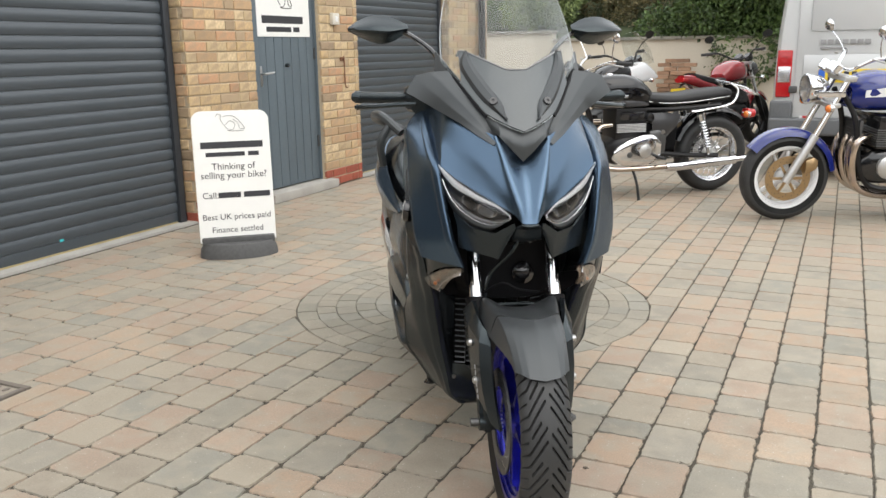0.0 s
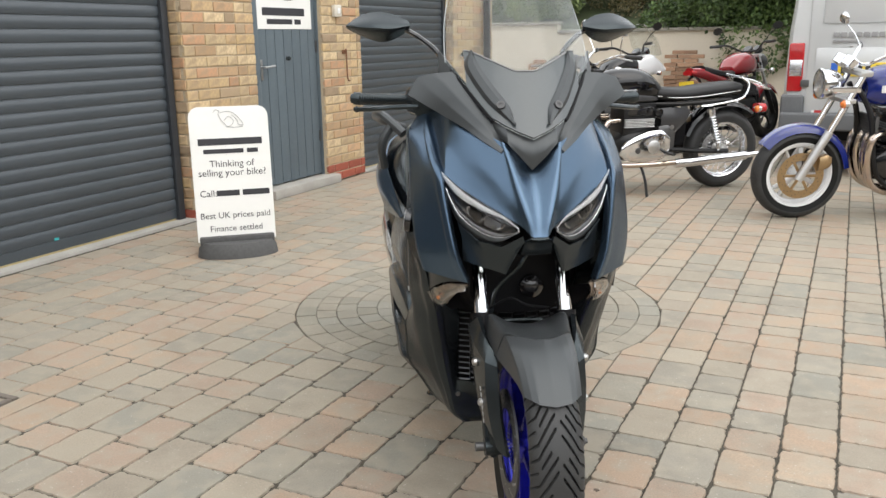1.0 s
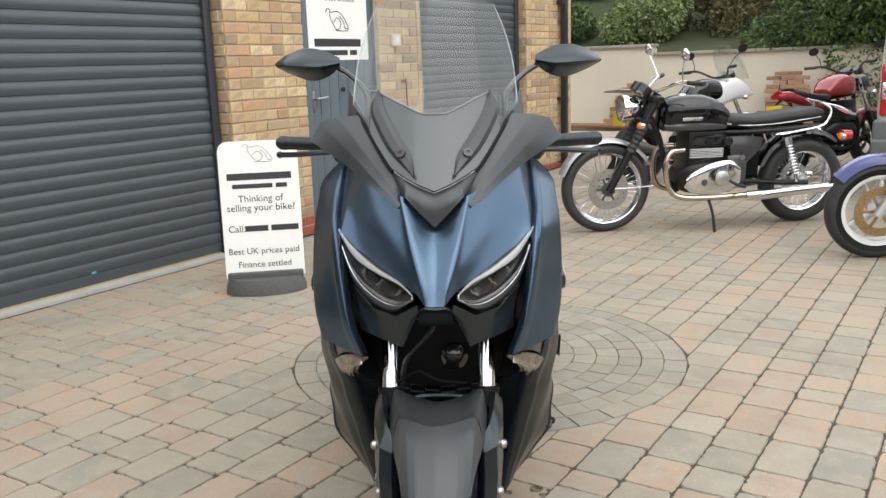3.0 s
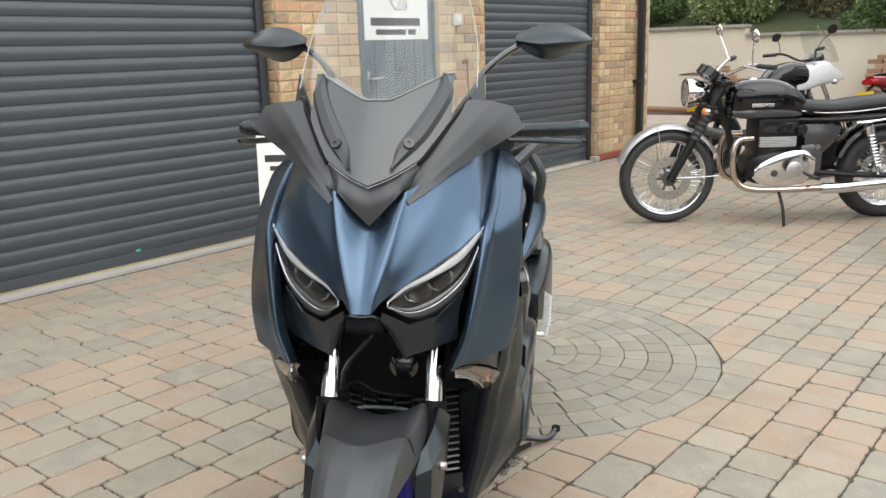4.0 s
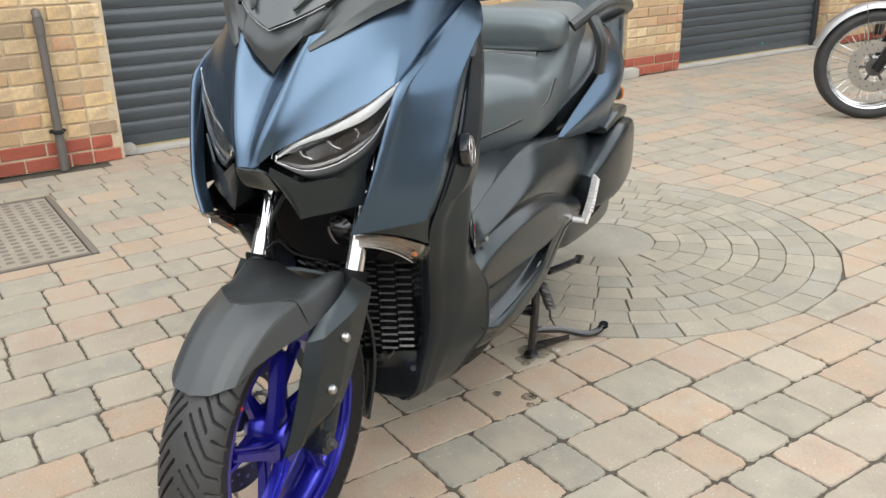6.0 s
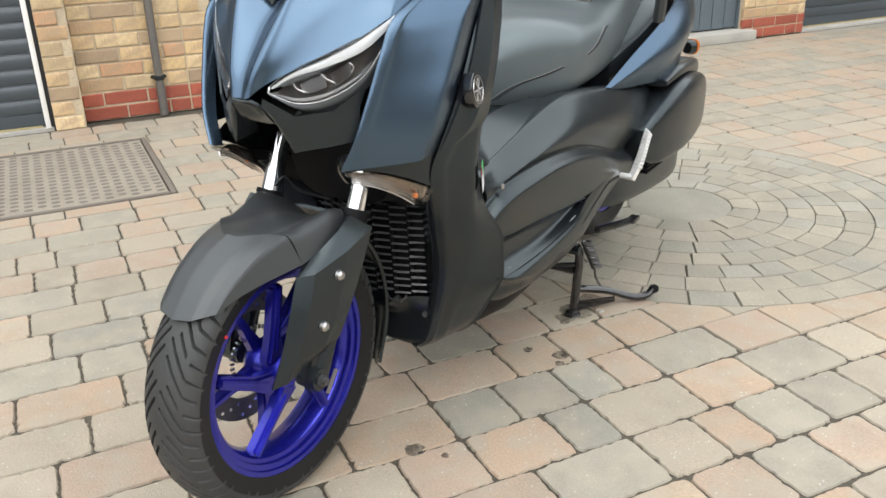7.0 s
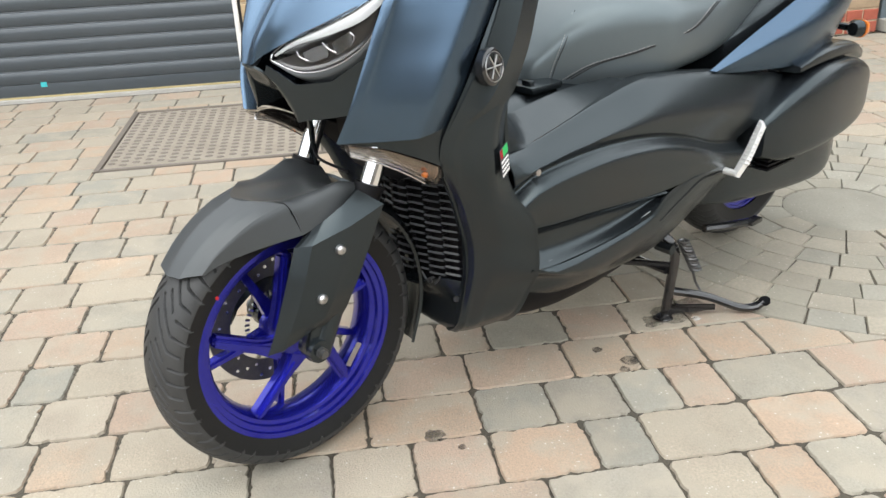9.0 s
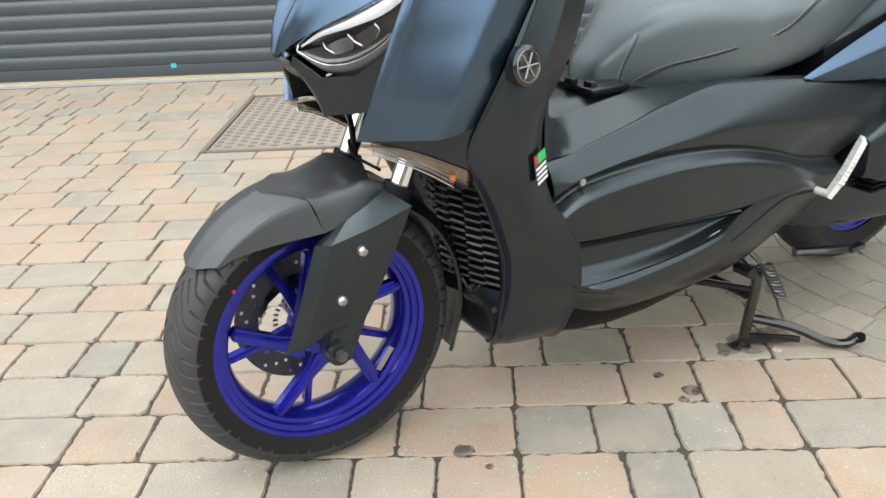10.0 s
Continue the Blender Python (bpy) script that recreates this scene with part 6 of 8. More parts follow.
def spoked_wheel(name, parent, x, r, w, rim, disc_r, disc_y):
    wheel = part(name, lathe([(rim, w * 0.36), (rim - 0.006, w * 0.33), (rim - 0.014, w * 0.2), (rim - 0.02, 0), (rim - 0.014, -w * 0.2), (rim - 0.006, -w * 0.33), (rim, -w * 0.36), (rim - 0.008, -w * 0.3), (rim - 0.024, 0), (rim - 0.008, w * 0.3)], along_y(x, 0, r), 56, closed=True), CHROME, parent, "chrome rim laced with wire spokes")
    part("hub", lathe([(0.001, 0.07), (0.02, 0.07), (0.022, 0.05), (0.045, 0.045), (0.045, 0.03), (0.028, 0.02), (0.028, -0.02), (0.045, -0.03), (0.045, -0.045), (0.02, -0.07), (0.001, -0.07)], along_y(x, 0, r), 24), ALUMINIUM, wheel)
    for k in range(36):
        a = 2 * math.pi * k / 36
        sgn = 1 if k % 2 else -1
        b = a + sgn * 0.42 * (1 if (k // 2) % 2 else -1)
        part("spoke", rod((x + 0.042 * math.cos(b), sgn * 0.036, r + 0.042 * math.sin(b)), (x + (rim - 0.014) * math.cos(a), sgn * 0.006, r + (rim - 0.014) * math.sin(a)), 0.0021, 5), CHROME, wheel)
    part("tyre", moved(tyre_bm(r, w, rim - 0.002, 0.003, 220, 22, 44), Matrix.Translation((x, 0, r))), RUBBER, wheel)
    if disc_r:
        part("brake_disc", lathe([(disc_r, 0.0025), (disc_r * 0.58, 0.0025), (disc_r * 0.58, -0.0025), (disc_r, -0.0025)], along_y(x, disc_y, r), 48, closed=True), STEEL, wheel, "steel brake disc")
        part("disc_carrier", join(lathe([(0.052, 0.006), (0.02, 0.008), (0.02, -0.004), (0.052, -0.003)], along_y(x, disc_y, r), 24, closed=True), *[moved(box(0.045, disc_r * 0.6, disc_y - 0.003, disc_y + 0.003, -0.008, 0.008, 0.002), Matrix.Translation((x, 0, r)) @ Matrix.Rotation(radians(60 * k), 4, "Y")) for k in range(6)]), DARK_STEEL, wheel, "dark steel disc carrier")
        dots = join(*[rod((x + disc_r * (0.68 + 0.11 * (k % 3)) * math.cos(k * 0.2618), disc_y - 0.003, r + disc_r * (0.68 + 0.11 * (k % 3)) * math.sin(k * 0.2618)), (x + disc_r * (0.68 + 0.11 * (k % 3)) * math.cos(k * 0.2618), disc_y + 0.003, r + disc_r * (0.68 + 0.11 * (k % 3)) * math.sin(k * 0.2618)), 0.0045, 7) for k in range(24)])
        part("disc_drilling", dots, DARK_STEEL, wheel)["kind"] = "stuff"
    return wheel


def arc_guard(x, zc, r, a0, a1, w, drop, steps=9):
    rows = []
    for k in range(steps):
        a = radians(a0 + (a1 - a0) * k / (steps - 1))
        c, s = math.cos(a), math.sin(a)
        rows.append([(x + (r - drop) * c, -w, zc + (r - drop) * s), (x + r * c, -w * 0.7, zc + r * s), (x + (r + 0.006) * c, 0, zc + (r + 0.006) * s), (x + r * c, w * 0.7, zc + r * s), (x + (r - drop) * c, w, zc + (r - drop) * s)])
    return panel(rows, 13, 24, 0.003)


def bars_and_controls(b, x, z, half, back, rise, mirror_dx, mirror_z, chrome=True, mirrors=(1, -1)):
    part("handlebar", tube([(x + back, -half, z + rise), (x + back * 0.55, -half * 0.6, z + rise), (x, -half * 0.28, z + 0.01), (x, 0, z), (x, half * 0.28, z + 0.01), (x + back * 0.55, half * 0.6, z + rise), (x + back, half, z + rise)], 0.0115, 8, 40), CHROME if chrome else FRAME_BLACK, b)
    for s in (1, -1):
        part("grip", rod((x + back * 0.72, s * half * 0.74, z + rise), (x + back * 1.06, s * half * 1.06, z + rise), 0.0165, 12), RUBBER, b)
        part("lever", tube([(x + back * 0.5 + 0.03, s * half * 0.62, z + rise), (x + back * 0.75 + 0.05, s * half * 0.85, z + rise - 0.01), (x + back + 0.05, s * half * 1.03, z + rise - 0.02)], 0.006, 6, 12), ALUMINIUM, b)
        if s in mirrors:
            mir = part("mirror", tube([(x + back * 0.6, s * half * 0.66, z + rise + 0.01), (x + back * 0.55 + mirror_dx * 0.4, s * half * 0.75, z + rise + 0.08), (x + back * 0.5 + mirror_dx, s * half * 0.95, mirror_z)], 0.005, 6, 16), CHROME if chrome else FRAME_BLACK, b, "round mirror on a thin stalk")
            part("mirror_head", lathe([(0.001, -0.022), (0.035, -0.016), (0.052, 0.0), (0.054, 0.005), (0.001, 0.006)], Matrix.Translation((x + back * 0.5 + mirror_dx, s * half * 0.98, mirror_z + 0.02)) @ Matrix.Rotation(radians(-82), 4, "Y") @ Matrix.Diagonal((0.8, 1.15, 1, 1)), 20), CHROME if chrome else FRAME_BLACK, mir)


def lamp_pod(b, x, y, z, s):
    pod = part("indicator", join(rod((x - 0.01, y - s * 0.07, z), (x - 0.01, y - s * 0.01, z), 0.007, 8), lathe([(0.001, -0.035), (0.02, -0.028), (0.026, 0.0)], Matrix.Translation((x, y, z)) @ Matrix.Rotation(radians(90), 4, "Y"), 16)), CHROME, b)
    part("amber_lens", lathe([(0.026, 0.0), (0.024, 0.012), (0.014, 0.022), (0.001, 0.025)], Matrix.Translation((x, y, z)) @ Matrix.Rotation(radians(90), 4, "Y"), 16), AMBER, pod, "orange lens")


def headlamp(b, x, z, r, depth, mat):
    lamp = part("headlight", lathe([(0.001, -depth), (r * 0.5, -depth * 0.92), (r * 0.85, -depth * 0.6), (r, -depth * 0.2), (r * 1.02, 0.0), (r * 0.94, 0.008)], Matrix.Translation((x, 0, z)) @ Matrix.Rotation(radians(90), 4, "Y"), 32), mat, b, "round chrome headlight")
    part("reflector", lathe([(0.001, -0.03), (r * 0.5, -0.02), (r * 0.9, 0.0)], Matrix.Translation((x + 0.002, 0, z)) @ Matrix.Rotation(radians(90), 4, "Y"), 28), REFLECTOR, lamp)
    g = part("lens", lathe([(r * 0.95, 0.006), (r * 0.6, 0.016), (0.001, 0.02)], Matrix.Translation((x, 0, z)) @ Matrix.Rotation(radians(90), 4, "Y"), 28), LENS_CLEAR, lamp)
    g.visible_shadow = False


def fins(name, x0, x1, y0, y1, z0, z1, n, mat, b, label=""):
    for k in range(n):
        part(name, box(x0, x1, y0, y1, z0 + (z1 - z0) * k / n, z0 + (z1 - z0) * (k + 0.45) / n, 0.002, segments=1), mat, b, label)


def classic_bike(m):
    b = thing("motorcycle", m, "black and grey classic motorcycle with chrome exhausts on its side stand", "motorcycle", "parked motorcycles")
    spoked_wheel("front_wheel", b, 0, 0.33, 0.105, 0.262, 0.150, 0.075)
    spoked_wheel("rear_wheel", b, -1.50, 0.32, 0.135, 0.225, 0.11, -0.08)
    part("front_mudguard", arc_guard(0, 0.33, 0.362, 18, 152, 0.062, 0.022), BIKE_SILVER, b, "silver front mudguard")
    for s in (1, -1):
        part("mudguard_stay", tube([(0.03, s * 0.075, 0.33), (0.06, s * 0.07, 0.50), (0.09, s * 0.055, 0.682)], 0.004, 6, 12), CHROME, b)
        part("mudguard_stay", tube([(-0.03, s * 0.09, 0.335), (-0.20, s * 0.075, 0.335), (-0.345, s * 0.06, 0.34)], 0.004, 6, 12), CHROME, b)
        part("fork_slider", rod((0.0, s * 0.092, 0.315), (-0.155, s * 0.092, 0.615), 0.029, 14), FRAME_BLACK, b)
        gait = [(0.036 - 0.006 * (k % 2), 0.018 * k) for k in range(13)]
        d = Vector((-0.27, 0, 0.53)).normalized()
        part("fork_gaiter", lathe([(0.001, 0)] + gait + [(0.001, 0.22)], Matrix.Translation((-0.15, s * 0.092, 0.605)) @ d.to_track_quat("Z", "Y").to_matrix().to_4x4(), 16), RUBBER, b, "ribbed black rubber fork gaiter")
        part("fork_tube", rod((-0.25, s * 0.092, 0.80), (-0.345, s * 0.092, 0.985), 0.022, 12), FRAME_BLACK, b)
        lamp_pod(b, -0.185, s * 0.185, 0.800, s)
        lamp_pod(b, -1.70, s * 0.17, 0.66, s)
        part("instrument", lathe([(0.001, 0.035), (0.05, 0.035), (0.056, 0.028), (0.056, -0.03), (0.03, -0.045), (0.001, -0.045)], Matrix.Translation((-0.245, s * 0.058, 1.035)) @ Matrix.Rotation(radians(-38), 4, "Y"), 22), SHINY_BLACK, b, "round black instrument with chrome rim")
        part("shock", join(rod((-1.40, s * 0.15, 0.34), (-1.30, s * 0.15, 0.66), 0.013, 10), *[tube([(-1.385 + 0.0078 * k + 0.028 * math.cos(a), s * 0.15 + 0.028 * math.sin(a), 0.40 + 0.0225 * k + 0.0036 * a) for a in (2 * math.pi * j / 8 for j in range(9))], 0.0048, 5, 12) for k in range(10)], rod((-1.31, s * 0.15, 0.62), (-1.295, s * 0.15, 0.675), 0.033, 14)), CHROME, b, "chrome sprung rear shock")
        part("header_pipe", tube([(-0.545, s * 0.10, 0.60), (-0.44, s * 0.12, 0.585), (-0.405, s * 0.135, 0.48), (-0.43, s * 0.15, 0.33), (-0.52, s * 0.165, 0.265), (-0.75, s * 0.18, 0.255), (-1.02, s * 0.19, 0.265)], 0.021, 12, 60), HOT_CHROME, b, "heat-tinted chrome header pipe")
        part("silencer", tube([(-1.0, s * 0.19, 0.258), (-1.10, s * 0.20, 0.262), (-1.16, s * 0.205, 0.266), (-1.50, s * 0.215, 0.292), (-1.60, s * 0.218, 0.300)], 0.036, 16, 24), CHROME, b, "long chrome silencer")
        part("silencer_tip", rod((-1.59, s * 0.218, 0.299), (-1.72, s * 0.222, 0.311), 0.024, 14, 0.018), CHROME, b)
        part("side_cover", panel([[(-0.87, s * 0.135, 0.690), (-1.00, s * 0.152, 0.690), (-1.12, s * 0.145, 0.675)], [(-0.875, s * 0.15, 0.60), (-1.00, s * 0.168, 0.595), (-1.09, s * 0.155, 0.59)], [(-0.89, s * 0.14, 0.485), (-0.97, s * 0.152, 0.480), (-1.01, s * 0.145, 0.50)]], 14, 12, 0.006), BIKE_GREY, b, "graphite grey side cover")
        part("cover_mark", lathe([(0.001, 0.001), (0.018, 0.001), (0.018, -0.002), (0.001, -0.002)], Matrix.Translation((-0.965, s * 0.1655, 0.54)) @ Matrix.Rotation(radians(-90 * s), 4, "X"), 18), STEEL, b)
        part("tank_badge", box(-0.655, -0.505, s * 0.146 - 0.006, s * 0.146 + 0.006, 0.815, 0.838, 0.004), CHROME, b, "chrome tank badge")
        cover = part("engine_cover", loft([(-0.545, 0.02, 0.33, 0.40, s * 0.162), (-0.60, 0.030, 0.290, 0.455, s * 0.170), (-0.74, 0.036, 0.275, 0.515, s * 0.172), (-0.87, 0.034, 0.290, 0.525, s * 0.170), (-0.95, 0.020, 0.35, 0.47, s * 0.160)], 20, 20, 3.2), CHROME, b, "polished engine side cover")
        part("clutch_cap", lathe([(0.001, 0.008), (0.05, 0.006), (0.058, 0.0), (0.058, -0.006)], Matrix.Translation((-0.80, s * 0.203, 0.40)) @ Matrix.Rotation(radians(-90 * s), 4, "X"), 28), ALUMINIUM, cover)
        part("oil_cap", lathe([(0.001, 0.008), (0.022, 0.007), (0.026, 0.0), (0.026, -0.006)], Matrix.Translation((-0.67, s * 0.201, 0.375)) @ Matrix.Rotation(radians(-90 * s), 4, "X"), 20), DARK_STEEL, cover)
        for q in range(7):
            qa = radians(50 * q + 10)
            part("cover_bolt", lathe([(0.001, 0.004), (0.007, 0.003), (0.007, -0.004)], Matrix.Translation((-0.75 + 0.14 * math.cos(qa), s * 0.197, 0.395 + 0.066 * math.sin(qa))) @ Matrix.Rotation(radians(-90 * s), 4, "X"), 8), DARK_STEEL, cover)
        part("gearbox_cover", loft([(-0.86, 0.02, 0.36, 0.55, s * 0.135), (-0.93, 0.03, 0.345, 0.56, s * 0.140), (-1.0, 0.02, 0.37, 0.54, s * 0.135)], 10, 16, 4), DARK_STEEL, b)
        part("inlet_cap", lathe([(0.001, 0.01), (0.03, 0.009), (0.036, 0.0), (0.036, -0.03)], Matrix.Translation((-0.86, s * 0.14, 0.655)) @ Matrix.Rotation(radians(-90 * s), 4, "X"), 20), SHINY_BLACK, b)
        part("footrest", rod((-0.93, s * 0.15, 0.34), (-0.935, s * 0.29, 0.35), 0.013, 10), RUBBER, b)
    headlamp(b, -0.10, 0.905, 0.096, 0.16, CHROME)
    part("fork_yoke", join(box(-0.375, -0.295, -0.125, 0.125, 0.955, 0.99, 0.01), box(-0.29, -0.21, -0.125, 0.125, 0.80, 0.83, 0.01), rod((-0.25, 0, 0.78), (-0.37, 0, 1.0), 0.03, 12)), FRAME_BLACK, b)
    bars_and_controls(b, -0.335, 1.02, 0.37, -0.20, 0.075, 0.02, 1.27)
    tank = part("fuel_tank", loft([(-0.375, 0.05, 0.76, 0.90), (-0.42, 0.105, 0.735, 0.955), (-0.52, 0.138, 0.725, 0.985), (-0.68, 0.142, 0.725, 0.985), (-0.80, 0.120, 0.73, 0.945), (-0.89, 0.085, 0.735, 0.87)], 26, 26, 2.6), BIKE_BLACK, b, "gloss black fuel tank with a graphite lower band")
    part("tank_band", loft([(-0.40, 0.09, 0.735, 0.80), (-0.52, 0.1415, 0.722, 0.815), (-0.68, 0.1455, 0.722, 0.81), (-0.80, 0.124, 0.727, 0.79), (-0.86, 0.10, 0.735, 0.77)], 18, 22, 3), BIKE_GREY, tank)
    part("filler_cap", lathe([(0.001, 0.012), (0.028, 0.01), (0.033, 0.0)], Matrix.Translation((-0.55, 0, 0.985)), 20), CHROME, tank)
    seat = part("seat", loft([(-0.84, 0.085, 0.755, 0.835), (-0.92, 0.12, 0.735, 0.835), (-1.10, 0.13, 0.73, 0.825), (-1.30, 0.125, 0.745, 0.845), (-1.52, 0.115, 0.76, 0.862), (-1.60, 0.09, 0.775, 0.850)], 26, 22, 3), BENCH, b, "black bench seat with white piping")
    for s in (1, -1):
        part("piping", tube([(-0.86, s * 0.10, 0.775), (-1.0, s * 0.126, 0.762), (-1.2, s * 0.131, 0.765), (-1.42, s * 0.122, 0.785), (-1.57, s * 0.103, 0.80)], 0.0035, 6, 30), WHITE, seat)
        part("grab_tube", tube([(-1.22, s * 0.135, 0.69), (-1.40, s * 0.14, 0.71), (-1.58, s * 0.14, 0.75), (-1.63, s * 0.12, 0.85), (-1.57, s * 0.10, 0.905)], 0.0095, 8, 30), CHROME, b)
    part("luggage_rack", join(*[tube([(-1.55, y, 0.90), (-1.70, y * 0.95, 0.87), (-1.86, y * 0.8, 0.80)], 0.006, 6, 14) for y in (-0.09, -0.045, 0, 0.045, 0.09)], tube([(-1.56, -0.10, 0.905), (-1.56, 0.10, 0.905)], 0.007, 6, 6), tube([(-1.86, -0.08, 0.80), (-1.87, 0, 0.795), (-1.86, 0.08, 0.80)], 0.007, 6, 8)), CHROME, b, "chrome luggage rack")
    part("rear_mudguard", arc_guard(-1.50, 0.32, 0.385, 20, 128, 0.085, 0.03), BIKE_BLACK, b, "gloss black rear mudguard")
    part("tail_lamp", loft([(-1.80, 0.05, 0.60, 0.68), (-1.87, 0.045, 0.605, 0.675)], 5, 14), RED_LENS, b)
    part("frame", join(tube([(-0.30, 0, 0.88), (-0.40, 0, 0.66), (-0.47, 0, 0.38), (-0.55, 0, 0.28)], 0.022, 10, 24), tube([(-0.34, 0, 0.93), (-0.60, 0, 0.74), (-1.0, 0.10, 0.71), (-1.5, 0.10, 0.73)], 0.018, 8, 24), tube([(-0.60, 0, 0.74), (-1.0, -0.10, 0.71), (-1.5, -0.10, 0.73)], 0.018, 8, 20),
         tube([(-0.95, 0.1, 0.36), (-1.22, 0.12, 0.335), (-1.50, 0.12, 0.32)], 0.02, 8, 14), tube([(-0.95, -0.1, 0.36), (-1.22, -0.12, 0.335), (-1.50, -0.12, 0.32)], 0.02, 8, 14), tube([(-1.0, 0.10, 0.70), (-1.0, 0.10, 0.36)], 0.016, 8, 6), tube([(-1.0, -0.10, 0.70), (-1.0, -0.10, 0.36)], 0.016, 8, 6)), FRAME_BLACK, b)
    part("crankcase", loft([(-0.52, 0.10, 0.31, 0.46), (-0.62, 0.155, 0.27, 0.52), (-0.86, 0.155, 0.275, 0.54), (-0.98, 0.10, 0.32, 0.48)], 14, 20, 3.5), FRAME_BLACK, b)
    part("cylinder_block", box(-0.84, -0.57, -0.125, 0.125, 0.48, 0.73, 0.012), FRAME_BLACK, b)
    fins("cylinder_fin", -0.825, -0.575, -0.15, 0.15, 0.545, 0.615, 6, ALUMINIUM, b, "machined cooling fin")
    part("cylinder_head", loft([(-0.59, 0.08, 0.63, 0.70), (-0.62, 0.14, 0.62, 0.715), (-0.80, 0.14, 0.62, 0.715), (-0.83, 0.09, 0.63, 0.70)], 10, 18, 4), SHINY_BLACK, b)
    part("carburettor", join(rod((-0.83, 0.09, 0.635), (-0.98, 0.10, 0.655), 0.03, 12), rod((-0.83, -0.09, 0.635), (-0.98, -0.10, 0.655), 0.03, 12), box(-0.94, -0.88, 0.07, 0.14, 0.60, 0.66, 0.01)), ALUMINIUM, b)
    # near-black block put in for the shade behind the engine
    part("sump_shade", loft([(-0.86, 0.09, 0.36, 0.68), (-1.0, 0.12, 0.34, 0.70), (-1.12, 0.10, 0.36, 0.66)], 8, 16, 4), DEEP_BLACK, b)
    part("side_stand", join(tube([(-0.72, 0.12, 0.29), (-0.745, 0.20, 0.15), (-0.75, 0.25, 0.012)], 0.011, 8, 14), box(-0.79, -0.725, 0.235, 0.285, 0.0, 0.012, 0.003)), FRAME_BLACK, b, "lowered black side stand")
    return b


def naked_bike(m, label, paint, rim_mat, disc_mat, fork_mat, chrome, front_only=False, screen=False, accent=None, r=0.305):
    b = thing("motorcycle", m, label, "motorcycle", "parked motorcycles")
    cast_wheel("front_wheel", b, 0, r, r, 0.12, 0.222, 0.05, rim_mat, 0.003, spokes=3, spoke_turn=90, disc=0.155, disc_y=0.068, fine=0.6, disc_mat=disc_mat, ring=False)
    cast_wheel("rear_wheel", b, -1.46, r + 0.005, r + 0.005, 0.17, 0.222, 0.07, rim_mat, 0.003, spokes=3, spoke_turn=30, disc=0.12, disc_y=-0.08, fine=0.5, ring=False)
    for k in range(6):
        part("disc_carrier", moved(box(0.03, 0.112, 0.064, 0.072, -0.009, 0.009, 0.002), Matrix.Translation((0, 0, r)) @ Matrix.Rotation(radians(60 * k), 4, "Y")), disc_mat, b)
    part("front_mudguard", arc_guard(0, r, r + 0.03, 38, 172, 0.07, 0.045), paint, b, "painted front mudguard")
    for s in (1, -1):
        part("fork_slider", rod((0.03, s * 0.105, r - 0.02), (-0.14, s * 0.105, r + 0.30), 0.030, 14, 0.028), fork_mat, b, "silver fork slider")
        part("fork_tube", rod((-0.13, s * 0.105, r + 0.28), (-0.325, s * 0.105, 0.99), 0.021, 14), CHROME, b)
        part("brake_caliper", loft([(-0.10, 0.025, r + 0.04, r + 0.13, s * 0.085), (-0.145, 0.032, r + 0.05, r + 0.15, s * 0.085), (-0.18, 0.02, r + 0.07, r + 0.13, s * 0.085)], 8, 12, 4), disc_mat, b)
        lamp_pod(b, -0.165, s * 0.20, 0.80, s)
        part("header_pipe", tube([(-0.52, s * 0.11, 0.60), (-0.42, s * 0.13, 0.56), (-0.40, s * 0.13, 0.42), (-0.46, s * 0.11, 0.25), (-0.62, s * 0.09, 0.18), (-0.95, s * 0.10, 0.18)], 0.022, 10, 40), HOT_CHROME if chrome else FRAME_BLACK, b)
        part("header_pipe", tube([(-0.52, s * 0.035, 0.60), (-0.43, s * 0.045, 0.56), (-0.41, s * 0.045, 0.42), (-0.47, s * 0.035, 0.25), (-0.62, s * 0.035, 0.18), (-0.95, s * 0.06, 0.18)], 0.022, 10, 40), HOT_CHROME if chrome else FRAME_BLACK, b)
        part("engine_cover", lathe([(0.001, 0.03), (0.06, 0.028), (0.08, 0.015), (0.085, -0.02)], Matrix.Translation((-0.62, s * 0.19, 0.40)) @ Matrix.Rotation(radians(-90 * s), 4, "X"), 24), ALUMINIUM if chrome else FRAME_BLACK, b)
        part("instrument", lathe([(0.001, 0.03), (0.048, 0.03), (0.054, 0.022), (0.05, -0.03), (0.001, -0.04)], Matrix.Translation((-0.235, s * 0.06, 1.045)) @ Matrix.Rotation(radians(-35), 4, "Y"), 20), CHROME if chrome else SHINY_BLACK, b, "round instrument pod")
    headlamp(b, -0.085, 0.905, 0.098, 0.15, CHROME if chrome else SHINY_BLACK)
    for s in (1, -1):
        part("headlight_bracket", box(-0.30, -0.12, s * 0.12 - 0.005, s * 0.12 + 0.005, 0.86, 0.90, 0.004), CHROME if chrome else FRAME_BLACK, b)
    part("fork_yoke", join(box(-0.36, -0.28, -0.135, 0.135, 0.96, 0.995, 0.01), box(-0.275, -0.195, -0.135, 0.135, 0.79, 0.82, 0.01)), ALUMINIUM, b)
    bars_and_controls(b, -0.33, 1.03, 0.38, -0.17, 0.085, 0.05, 1.27, chrome)
    part("fuel_tank", loft([(-0.36, 0.09, 0.78, 0.93), (-0.44, 0.15, 0.76, 1.00), (-0.58, 0.165, 0.755, 1.02), (-0.74, 0.145, 0.76, 0.97), (-0.86, 0.095, 0.77, 0.87)], 22, 24, 2.6), BIKE_BLACK if screen else paint, b, "painted fuel tank")
